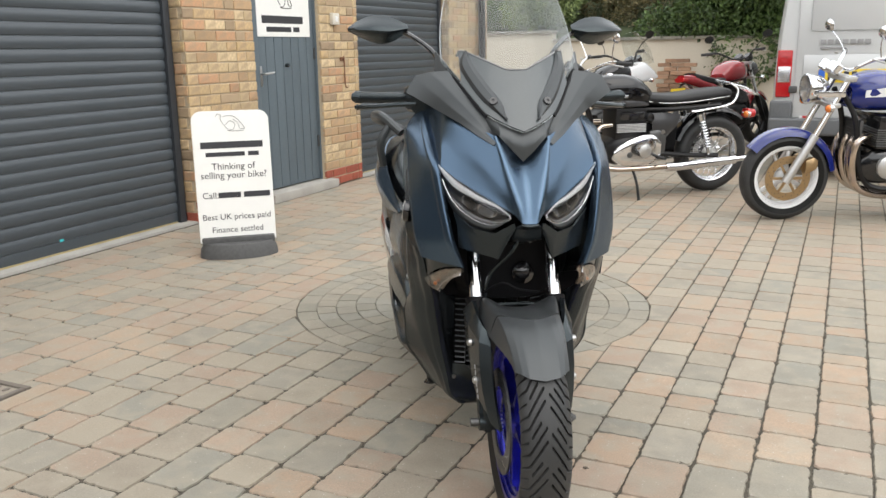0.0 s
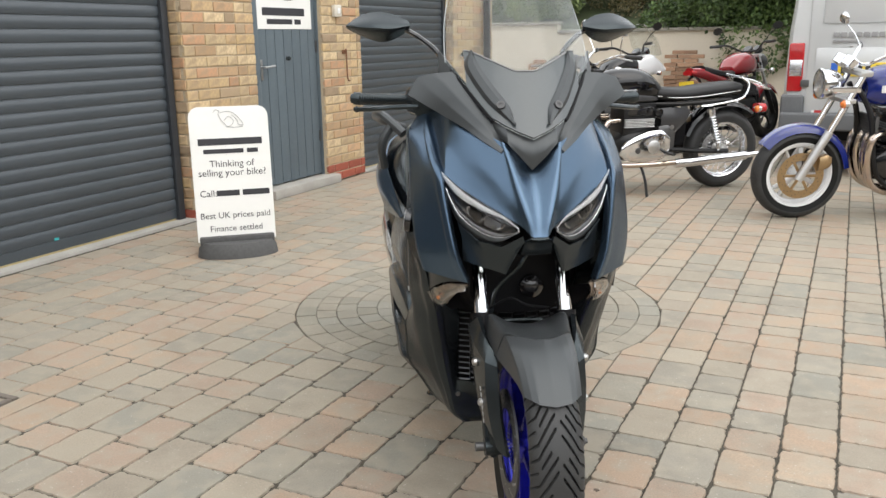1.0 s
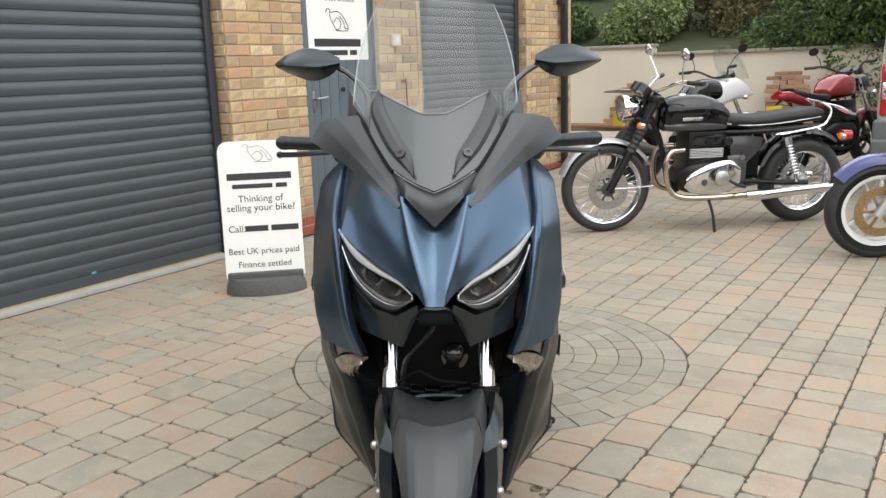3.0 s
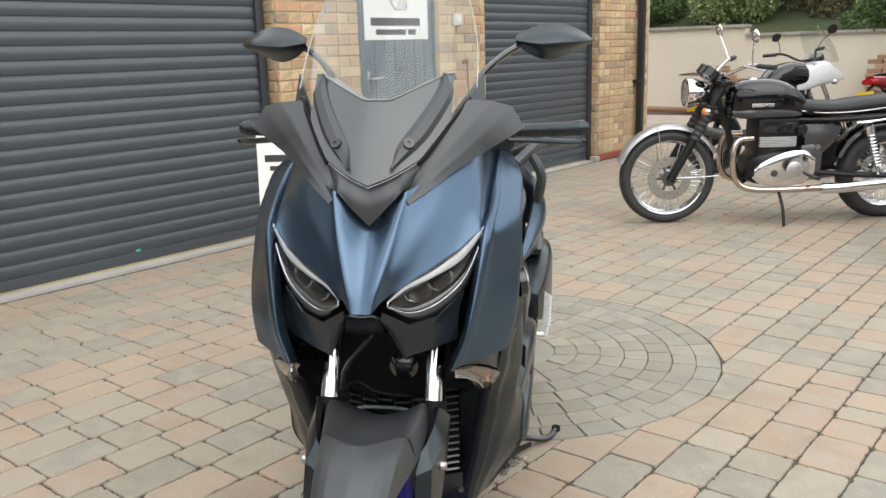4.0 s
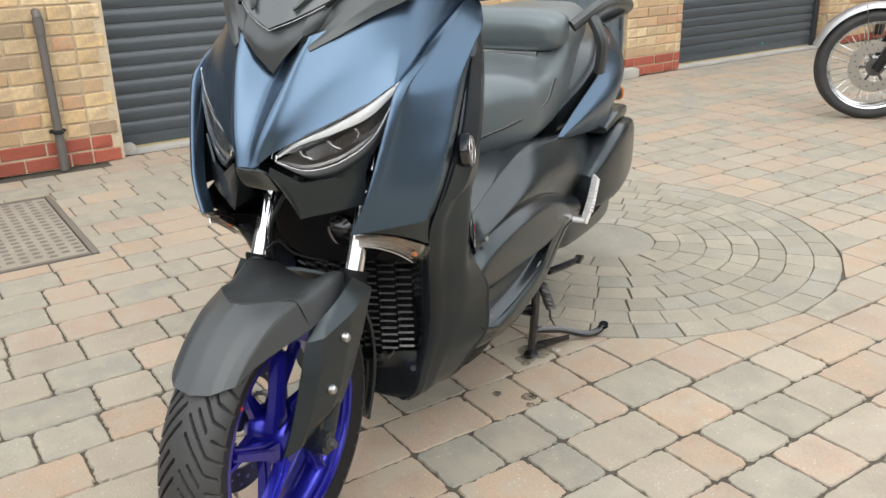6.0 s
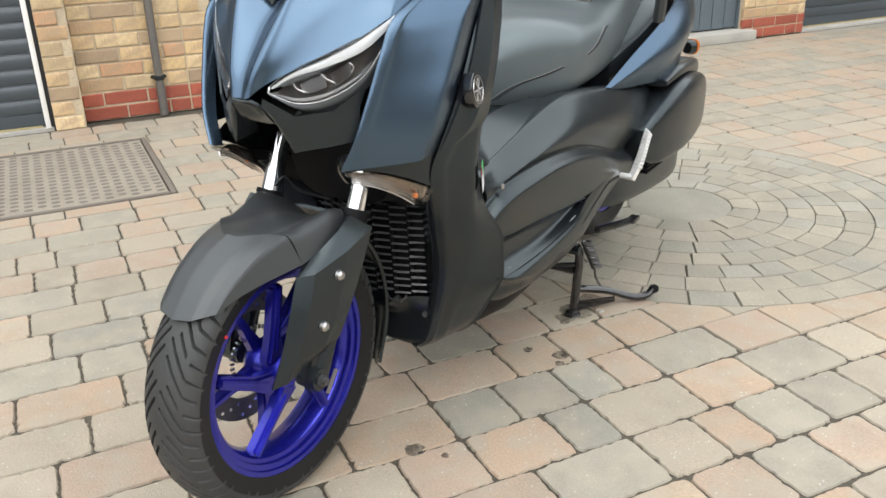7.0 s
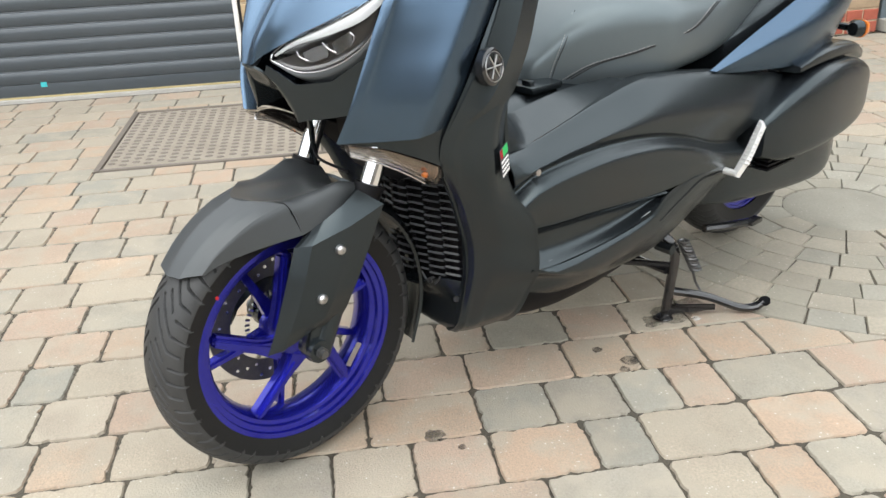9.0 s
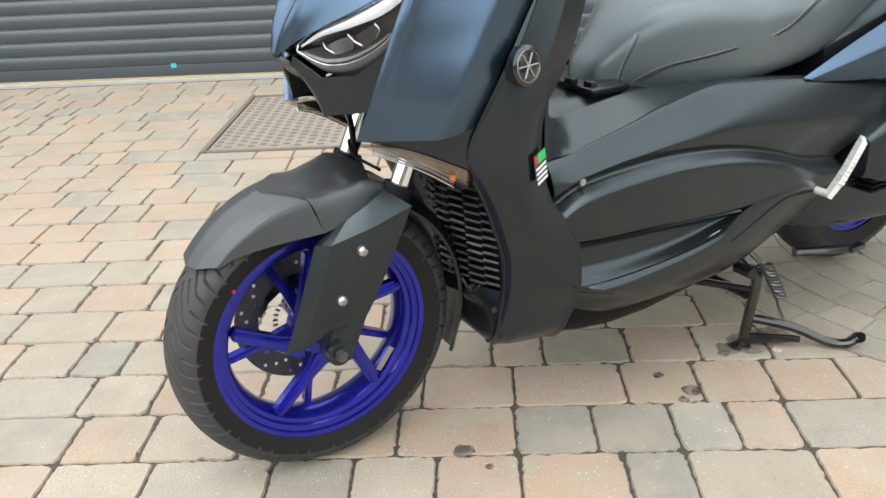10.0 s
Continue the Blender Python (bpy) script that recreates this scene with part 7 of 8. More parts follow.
    if accent:
        for s in (1, -1):
            part("tank_stripe", panel([[(-0.42, s * 0.146, 0.905), (-0.58, s * 0.170, 0.925), (-0.72, s * 0.155, 0.90)], [(-0.42, s * 0.148, 0.860), (-0.58, s * 0.171, 0.865), (-0.72, s * 0.157, 0.86)]], 12, 4, 0.003), accent, b, "pale stripe on the tank")
    part("engine", join(loft([(-0.46, 0.14, 0.30, 0.46), (-0.56, 0.19, 0.27, 0.53), (-0.80, 0.19, 0.27, 0.53), (-0.95, 0.12, 0.32, 0.46)], 14, 20, 4), box(-0.72, -0.52, -0.19, 0.19, 0.52, 0.74, 0.012)), SHINY_BLACK if chrome else FRAME_BLACK, b)
    fins("cylinder_fin", -0.735, -0.505, -0.205, 0.205, 0.54, 0.66, 8, DARK_STEEL, b)
    rad = part("radiator", box(-0.45, -0.425, -0.12, 0.12, 0.50, 0.70, 0.006), DARK_STEEL if chrome else DEEP_BLACK, b)
    for k in range(9):
        part("radiator_fin", box(-0.426, -0.42, -0.115, 0.115, 0.51 + 0.02 * k, 0.515 + 0.02 * k), DARK_STEEL, rad)
    part("frame", join(tube([(-0.30, 0.05, 0.90), (-0.40, 0.10, 0.70), (-0.46, 0.13, 0.36), (-0.60, 0.14, 0.24), (-0.95, 0.14, 0.26)], 0.019, 8, 30), tube([(-0.30, -0.05, 0.90), (-0.40, -0.10, 0.70), (-0.46, -0.13, 0.36), (-0.60, -0.14, 0.24), (-0.95, -0.14, 0.26)], 0.019, 8, 30), tube([(-0.34, 0, 0.92), (-0.8, 0, 0.74), (-1.3, 0, 0.76)], 0.025, 8, 20), tube([(-0.92, 0.11, 0.38), (-1.46, 0.13, r)], 0.024, 8, 6), tube([(-0.92, -0.11, 0.38), (-1.46, -0.13, r)], 0.024, 8, 6)), FRAME_BLACK, b)
    part("seat", loft([(-0.84, 0.10, 0.76, 0.83), (-0.98, 0.14, 0.74, 0.82), (-1.20, 0.13, 0.76, 0.85), (-1.45, 0.09, 0.80, 0.90)], 20, 20, 3), BENCH, b)
    part("tail_unit", loft([(-0.88, 0.09, 0.64, 0.76), (-1.1, 0.12, 0.66, 0.79), (-1.40, 0.10, 0.74, 0.87), (-1.62, 0.05, 0.80, 0.88)], 18, 18, 3), BIKE_BLACK if screen else paint, b)
    part("tail_lamp", loft([(-1.58, 0.07, 0.79, 0.86), (-1.66, 0.055, 0.80, 0.855)], 5, 14), RED_LENS, b, "red tail lamp")
    part("number_plate", box(-1.69, -1.685, -0.09, 0.09, 0.60, 0.74, 0.003, m=None), PLATE_YELLOW, b, "plain yellow number plate")
    part("plate_bracket", tube([(-1.50, 0, 0.80), (-1.64, 0, 0.76), (-1.68, 0, 0.66)], 0.012, 6, 10), FRAME_BLACK, b)
    part("silencer", tube([(-0.90, -0.12, 0.18), (-1.10, -0.20, 0.24), (-1.30, -0.22, 0.30), (-1.75, -0.23, 0.42)], 0.045, 14, 20), CHROME if chrome else DARK_STEEL, b)
    part("shock", rod((-1.35, 0.14, 0.34), (-1.22, 0.14, 0.70), 0.03, 12), DARK_STEEL, b)
    part("side_stand", join(tube([(-0.75, 0.14, 0.26), (-0.78, 0.21, 0.14), (-0.78, 0.26, 0.012)], 0.011, 8, 12), box(-0.815, -0.755, 0.245, 0.29, 0.0, 0.012, 0.003)), FRAME_BLACK, b)
    if screen:
        sc = part("touring_screen", panel([[(-0.10, -0.19, 1.00), (-0.02, 0, 1.00), (-0.10, 0.19, 1.00)], [(-0.18, -0.20, 1.16), (-0.11, 0, 1.17), (-0.18, 0.20, 1.16)], [(-0.28, -0.14, 1.32), (-0.23, 0, 1.36), (-0.28, 0.14, 1.32)]], 14, 12, 0.004), SCREEN, b, "clear touring screen", 60)
        sc.visible_shadow = False
        part("front_fairing", loft([(0.14, 0.03, 0.83, 0.86), (0.0, 0.09, 0.80, 0.94), (-0.20, 0.15, 0.78, 1.02), (-0.38, 0.15, 0.74, 0.98), (-0.56, 0.13, 0.70, 0.84)], 18, 20, 4.5), paint, b, "white front fairing")
        part("luggage_rack", join(*[tube([(-1.35, y, 0.93), (-1.75, y, 0.95)], 0.008, 6, 6) for y in (-0.12, -0.04, 0.04, 0.12)], tube([(-1.36, -0.13, 0.93), (-1.36, 0.13, 0.93)], 0.008, 6, 4), tube([(-1.74, -0.13, 0.95), (-1.74, 0.13, 0.95)], 0.008, 6, 4)), STEEL, b)
    return b


classic_bike(pose(-2.175, 6.435, 0, 0, 0, 219.2) @ pose(0, 0, 0, -4, 0, 0))
naked_bike(pose(-0.36, 6.30, 0, 0, 0, 206) @ pose(0, 0, 0, -5, 0, 0), "royal blue naked motorcycle with white wheel rims", BIKE_BLUE, BIKE_WHITE, GOLD, ALUMINIUM, True, accent=BIKE_WHITE)
naked_bike(pose(-0.98, 11.15, 0, 0, 0, 68) @ pose(0, 0, 0, -5, 0, 0), "red naked motorcycle with black bars parked by the garden wall", BIKE_RED, FRAME_BLACK, STEEL, FRAME_BLACK, False)
naked_bike(pose(-2.05, 10.1, 0, 0, 0, 60) @ pose(0, 0, 0, -5, 0, 0), "white adventure motorcycle with a clear touring screen", BIKE_WHITE, FRAME_BLACK, STEEL, FRAME_BLACK, False, screen=True)


# ---- silver van ----
VAN_PAINT = material("silver_van_paint", (0.60, 0.61, 0.61), 0.3, 0.25, coat=0.4, grain=0.1, grain_scale=300, stain=0.12, stain_scale=2, second=(0.36, 0.36, 0.35))
VAN_PLASTIC = material("van_bumper", (0.12, 0.125, 0.13), 0.6, grain=0.3, grain_scale=90, stain=0.2, stain_scale=3)
van = thing("van", pose(-0.60, 8.25, 0, 0, 0, 2), "silver panel van with closed rear doors seen from behind", "van")
body_rows = []
for y in (0.0, 0.06, 0.3, 4.2, 4.9):
    inset = 0.03 if y == 0 else 0.0
    top = 2.45 if y < 4.0 else (2.4 if y < 4.5 else 1.2)
    body_rows.append([(0.02 + inset, y, 0.42), (0.0 + inset, y, 0.75), (0.015 + inset, y, 1.25), (0.085 + inset, y, 1.95), (0.17 + inset, y, top - 0.12), (0.32, y, top), (1.65, y, top), (1.80 - inset, y, top - 0.12), (1.885 - inset, y, 1.95), (1.955 - inset, y, 1.25), (1.97 - inset, y, 0.75), (1.95 - inset, y, 0.42)])
shell = grid([straight(r, 45) for r in body_rows], closed=True)
shell.verts.ensure_lookup_table()
nn = len(straight(body_rows[0], 45))
shell.faces.new(shell.verts[:nn])
shell.faces.new(shell.verts[-nn:][::-1])
part("body", shell, VAN_PAINT, van)
for x0, x1 in ((0.175, 0.965), (0.985, 1.80)):
    dr = part("rear_door", join(box(x0, x1, -0.018, 0.03, 0.55, 2.20, 0.012), box(x0 + 0.10, x1 - 0.10, -0.026, -0.01, 1.30, 2.05, 0.02)), VAN_PAINT, van, "closed silver rear door")
    part("door_recess", box(x0 + 0.06, x1 - 0.03, -0.0225, -0.012, 0.80, 1.10, 0.01), VAN_PAINT, dr)
for hz in (0.80, 1.72, 2.1):
    part("door_hinge", box(0.13, 0.20, -0.035, 0.0, hz - 0.03, hz + 0.03, 0.008), DARK_STEEL, van)
lamp_l = part("tail_lamp", box(0.02, 0.145, -0.022, 0.06, 0.73, 1.14, 0.015, segments=3), RED_LENS, van, "tall red and white tail lamp")
part("clear_section", box(0.03, 0.135, -0.027, 0.0, 0.86, 1.0, 0.006), REFLECTOR, lamp_l)
part("lamp_ring", lathe([(0.045, 0.004), (0.03, 0.006), (0.03, -0.01), (0.045, -0.01)], Matrix.Translation((0.083, -0.022, 1.06)) @ Matrix.Rotation(radians(90), 4, "X"), 20, closed=True), RED_LENS, lamp_l)
part("bumper", join(box(-0.02, 1.99, -0.11, 0.12, 0.40, 0.55, 0.03, segments=3), box(-0.02, 0.17, -0.05, 0.25, 0.40, 0.70, 0.03, segments=3), box(1.80, 1.99, -0.05, 0.25, 0.40, 0.70, 0.03, segments=3)), VAN_PLASTIC, van, "grey plastic rear bumper")
pl = part("number_plate", box(0.36, 0.90, -0.034, -0.026, 0.86, 0.975, 0.003), PLATE_YELLOW, van, "plain yellow rear number plate")
part("plate_band", box(0.362, 0.415, -0.0355, -0.033, 0.862, 0.973), material("blue_band", (0.03, 0.12, 0.5), 0.4, grain=0.1), pl)
for k in range(7):
    part("plate_bar", box(0.44 + 0.062 * k + (0.02 if k > 3 else 0), 0.48 + 0.062 * k + (0.02 if k > 3 else 0), -0.0355, -0.033, 0.882, 0.955), INK, pl)
for k in range(7):
    part("model_badge", box(0.36 + 0.058 * k, 0.405 + 0.058 * k, -0.034, -0.020, 1.185, 1.225, 0.002), GREY_INK, van)
part("model_badge", box(0.36, 0.55, -0.033, -0.020, 1.145, 1.163, 0.002), GREY_INK, van)
flag = part("flag_sticker", box(0.235, 0.335, -0.0205, -0.0185, 0.50, 0.57), WHITE, van, "small striped flag sticker")
for z0, z1, col in ((0.547, 0.57, (0.5, 0.03, 0.03)), (0.524, 0.545, (0.02, 0.25, 0.08)), (0.50, 0.521, (0.02, 0.04, 0.35))):
    part("flag_stripe", box(0.26, 0.335, -0.0215, -0.020, z0, z1), material("flag_tone", col, 0.5, grain=0.1), flag)
for wx in (0.16, 1.80):
    for wy in (0.9, 4.0):
        wh = part("wheel", moved(tyre_bm(0.33, 0.2, 0.2, 0, 48, 12), Matrix.Translation((wx, wy, 0.33)) @ Matrix.Rotation(radians(90), 4, "Z")), RUBBER, van)
        part("rim", lathe([(0.001, 0.07), (0.1, 0.06), (0.2, 0.08), (0.2, -0.08), (0.001, -0.08)], Matrix.Translation((wx, wy, 0.33)) @ Matrix.Rotation(radians(90), 4, "Y"), 24), ALUMINIUM, wh)
part("underside", box(0.1, 1.87, 0.1, 4.7, 0.30, 0.45), DEEP_BLACK, van)

# ---- garden wall, bank, shrubs ----
structure("garden_wall_1", box(-14.0, -5.35, 16.5, 16.75, 0, 1.46), RENDER, "cream rendered garden wall")
structure("garden_wall_2", box(-5.35, 12.0, 16.5, 16.75, 0, 1.30), RENDER, "cream rendered garden wall, lower part")
for k in range(14):
    x0 = -14.0 + 0.62 * k
    structure("coping_%d" % (k + 1), box(x0, x0 + 0.61, 16.44, 16.81, 1.46, 1.52, 0.012), COPING, "flat stone coping on the garden wall")
for k in range(28):
    x0 = -5.32 + 0.62 * k
    structure("coping_%d" % (k + 15), box(x0, x0 + 0.61, 16.44, 16.81, 1.30, 1.36, 0.012), COPING, "flat stone coping on the garden wall")
OLD_BRICK = material("old_brick", (0.30, 0.17, 0.10), 0.9, grain=0.5, grain_scale=40, stain=0.4, stain_scale=6, second=(0.2, 0.14, 0.1), bump=0.4, vary=0.3)


def brick_stack(m, steps, label):
    st = thing("brick_stub", m, label, "brick stub", "brick stubs")
    me = finish(box(-0.112, 0.112, -0.055, 0.055, 0, 0.066, 0.006, segments=1), "brick", OLD_BRICK, 40)
    z = 0.0
    for n in steps:
        for k in range(n):
            ob = new("brick", me)
            ob.parent = st
            ob.matrix_basis = pose((k - (n - 1) / 2) * 0.235 + random.uniform(-0.02, 0.02), random.uniform(-0.02, 0.02), z, 0, 0, random.uniform(-4, 4))
        z += 0.074
    return st


brick_stack(pose(-5.6, 16.2, 0), (5, 5, 4, 4, 4, 3, 3, 3, 2, 2, 1), "crumbling stepped red brick stub by the garden wall")
brick_stack(pose(-2.85, 16.2, 0), (4, 4, 3, 4, 3, 3, 3, 2, 3, 3, 2, 3, 2), "old stepped brick stub in front of the garden wall")
planks = thing("timber_stack", pose(-6.1, 15.4, 0, 0, 0, 4), "low stack of reddish weathered timber on the ground", "timber")
for k in range(9):
    part("plank", box(-0.9, 0.9, -0.05, 0.05, 0, 0.05, 0.004, m=pose(random.uniform(-0.15, 0.15), -0.3 + 0.13 * (k % 5), 0.055 * (k // 5), 0, 0, random.uniform(-5, 5))), RUST if k % 3 else TIMBER, planks)

GRASS_BANK = material("grass_bank", (0.04, 0.055, 0.018), 0.95, grain=0.5, grain_scale=30, second=(0.022, 0.03, 0.01), stain=0.5, stain_scale=1.5, bump=0.6, bump_scale=40)
bank_rows = []
for j in range(13):
    y = 16.7 + j * 1.5
    bank_rows.append([(-30 + i * 2.5, y, 1.2 + 0.36 * (y - 16.7) * (1 - 0.012 * (y - 16.7)) + 0.25 * noise.noise(Vector((i * 0.6, j * 0.5, 3)))) for i in range(25)])
tagged(part("grass_bank", grid(bank_rows), GRASS_BANK), "green grass bank rising behind the garden wall", "bank", "", "structure")
SLATE = material("slate_path", (0.16, 0.165, 0.17), 0.8, grain=0.5, grain_scale=20, stain=0.4, stain_scale=3)
arch = []
for k in range(11):
    a = radians(10 + 12 * k)
    cx, cy = -6.2, 19.3
    arch.append([(cx + 2.3 * math.cos(a), cy, 0.85 + 2.05 * math.sin(a)), (cx + 2.65 * math.cos(a), cy - 0.05, 0.95 + 2.35 * math.sin(a)), (cx + 2.65 * math.cos(a), cy + 1.2, 1.1 + 2.5 * math.sin(a))])
garden_roof = thing("garden_shelter", pose(1.6, 0.2, -0.3), "curved grey garden shelter roof on the bank", "shelter")
part("roof", panel(arch, 6, 30, 0.05), SLATE, garden_roof)

# leaves: small folded blades strewn through clumps
def leaf_material(name, dark, light):
    return material(name, dark, 0.55, second=light, palette=[tuple(d + (l - d) * t for d, l in zip(dark, light)) for t in (0, 0.25, 0.5, 0.75, 1)], island=True, grain=0.2, grain_scale=60)


LEAF_A = leaf_material("leaf_mid_green", (0.025, 0.05, 0.012), (0.10, 0.16, 0.04))
LEAF_B = leaf_material("leaf_variegated", (0.05, 0.085, 0.02), (0.26, 0.32, 0.12))
LEAF_C = leaf_material("leaf_brown_green", (0.05, 0.055, 0.02), (0.15, 0.12, 0.05))
LEAF_D = leaf_material("leaf_dark", (0.012, 0.02, 0.010), (0.03, 0.045, 0.018))
LEAF_E = leaf_material("leaf_purple", (0.016, 0.010, 0.014), (0.05, 0.025, 0.032))
BARK = material("bark", (0.09, 0.07, 0.05), 0.95, grain=0.6, grain_scale=30, bump=0.6, bump_scale=60)


def foliage(clumps, count, size, rng):
    """Leaf blades on the outside and inside of uneven clumps (x, y, z, rx, ry, rz)."""
    verts, faces = [], []
    weights = [c[3] * c[4] * c[5] for c in clumps]
    total = sum(weights)
    for c, w in zip(clumps, weights):
        for _ in range(int(count * w / total)):
            d = Vector((rng.gauss(0, 1), rng.gauss(0, 1), rng.gauss(0, 1))).normalized()
            rad = rng.uniform(0.55, 1.0) ** 0.5 * (1 + 0.25 * noise.noise(d * 2.1 + Vector(c[:3])))
            p = Vector((c[0] + d.x * c[3] * rad, c[1] + d.y * c[4] * rad, c[2] + d.z * c[5] * rad))
            s = size * rng.uniform(0.6, 1.4)
            t = (d + Vector((rng.uniform(-1, 1), rng.uniform(-1, 1), rng.uniform(-1, 0.6)))).normalized()
            n = t.cross(Vector((rng.uniform(-1, 1), rng.uniform(-1, 1), rng.uniform(-1, 1)))).normalized()
            q = t.cross(n) * 0.18
            b = len(verts)
            verts += [p, p + t * s * 0.5 + n * s * 0.3 + q * s, p + t * s, p + t * s * 0.5 - n * s * 0.3 + q * s]
            faces += [(b, b + 1, b + 2), (b, b + 2, b + 3)]
    me = bpy.data.meshes.new("leaves")
    me.from_pydata([tuple(v) for v in verts], [], faces)
    return me


def shrub(name, label, at, clumps, count, size, mat, seed, trunk=0.0):
    rng = random.Random(seed)
    sh = thing(name, Matrix.Translation(at), label, "tree" if trunk else "shrub", "shrubs on the bank" if not trunk else "trees on the bank")
    me = foliage(clumps, count, size, rng)
    me.materials.append(mat)
    crown = new("crown", me)
    crown.parent = sh
    bits = []
    for c in clumps[:7]:
        bits.append(tube([(0, 0, -0.2), (c[0] * 0.3, c[1] * 0.3, max(0.1, c[2] * 0.5)), (c[0] * 0.8, c[1] * 0.8, c[2])], 0.02 + trunk, 7, 10, 0.008 + trunk * 0.2))
    part("trunk" if trunk else "stems", join(*bits), BARK, sh)
    return sh


def blob(n, rx, ry, rz, r, seed, z0=0.3):
    rng = random.Random(seed)
    return [(rng.uniform(-rx, rx), rng.uniform(-ry, ry), z0 + rng.uniform(0, rz), r * rng.uniform(0.6, 1.15), r * rng.uniform(0.6, 1.1), r * rng.uniform(0.5, 0.95)) for _ in range(n)]


shrub("large_shrub", "large glossy green shrub overhanging the garden wall", (-1.9, 17.0, 0.9), blob(16, 1.5, 0.5, 1.5, 0.75, 3, 0.1), 26000, 0.085, LEAF_A, 11)
shrub("shrub", "pale variegated shrub behind the garden wall", (-6.0, 18.0, 1.5), blob(9, 0.55, 0.4, 0.55, 0.45, 4), 7000, 0.07, LEAF_B, 12)
shrub("shrub", "brownish green shrub on the bank", (-4.2, 18.4, 1.5), blob(10, 0.8, 0.5, 0.9, 0.5, 5), 8000, 0.07, LEAF_C, 13)
shrub("shrub", "dark green shrub behind the garden wall", (-8.2, 17.8, 1.4), blob(10, 1.1, 0.5, 0.5, 0.5, 6), 8000, 0.075, LEAF_A, 14)
shrub("shrub", "green shrub beside the van", (0.6, 17.6, 1.3), blob(10, 0.9, 0.5, 1.4, 0.6, 7), 9000, 0.08, LEAF_A, 15)
for k, (x, y, mt, lab) in enumerate(((-10.5, 22.0, LEAF_D, "dark evergreen tree on the bank"), (-7.6, 23.0, LEAF_E, "dark purple-leaved tree on the bank"), (-13.5, 21.0, LEAF_D, "dark evergreen tree on the bank"), (-4.6, 24.0, LEAF_D, "dark evergreen tree on the bank"), (-1.0, 26.0, LEAF_A, "green tree high on the bank"), (3.0, 24.0, LEAF_A, "green tree high on the bank"))):
    shrub("tree", lab, (x, y, 2.0), blob(16, 1.7, 1.2, 5.0, 1.3, 20 + k, 0.6), 15000, 0.16, mt, 30 + k, 0.08)

# plain walls added on the sides never seen, closing the yard and dimming reflections
ADDED_WALL = material("added_wall_tone", (0.22, 0.20, 0.17), 0.95, grain=0.4, grain_scale=20, stain=0.4, stain_scale=1.0, bump=0.3, bump_scale=40)
structure("wall_behind", box(-12.0, 7.5, -8.3, -8.0, 0, 2.6), ADDED_WALL, "unseen plain wall added behind the yard to cut low light")
structure("wall_east", box(7.2, 7.5, -8.0, 16.5, 0, 2.2), ADDED_WALL, "unseen plain wall added beside the yard to cut low light")


# ---- ground, paving and bricks (last: many small pieces) ----
JOINT = material("joint_sand", (0.085, 0.073, 0.054), 0.95, grain=0.6, grain_scale=150, second=(0.030, 0.027, 0.020), stain=0.6, stain_scale=3.5, bump=0.6, bump_scale=300, in_place=True)
PAVER_TONES = [(0.372, 0.276, 0.208), (0.290, 0.268, 0.222), (0.388, 0.292, 0.218), (0.345, 0.302, 0.235), (0.270, 0.262, 0.222), (0.405, 0.308, 0.222), (0.325, 0.280, 0.220), (0.365, 0.315, 0.243), (0.392, 0.285, 0.202), (0.298, 0.278, 0.227)]
PAVER = material("tumbled_paver", (0.33, 0.28, 0.22), 0.86, palette=PAVER_TONES, grain=0.5, grain_scale=190, second=(0.20, 0.178, 0.142), stain=0.35, stain_scale=7, bump=0.6, bump_scale=260, vary=0.08, in_place=True, specks=0.5, blend=(0.315, 0.280, 0.220))
PAVER_FAR = material("tumbled_paver_far", (0.33, 0.28, 0.22), 0.86, palette=PAVER_TONES, island=True, grain=0.5, grain_scale=190, second=(0.20, 0.178, 0.142), stain=0.35, stain_scale=2.2, bump=0.6, bump_scale=260, in_place=True, specks=0.5, blend=(0.315, 0.280, 0.220))
CIRCLE_TONES = [(0.30, 0.27, 0.215), (0.27, 0.25, 0.20), (0.32, 0.285, 0.225), (0.285, 0.27, 0.225)]
CIRCLE_PAVER = material("circle_paver", (0.28, 0.26, 0.21), 0.9, palette=CIRCLE_TONES, grain=0.4, grain_scale=110, second=(0.19, 0.18, 0.15), stain=0.5, stain_scale=6, bump=0.6, bump_scale=260, vary=0.06, in_place=True, specks=0.5)

ground = structure("ground", box(-300, 300, -300, 300, -0.3, -0.006), JOINT, "sandy ground under and around the paving")
paving = tagged(new("paving"), "tumbled buff, rose and grey block paving laid in courses", "paving", "", "structure")
CX, CY, CR = -1.577, 3.656, 0.847


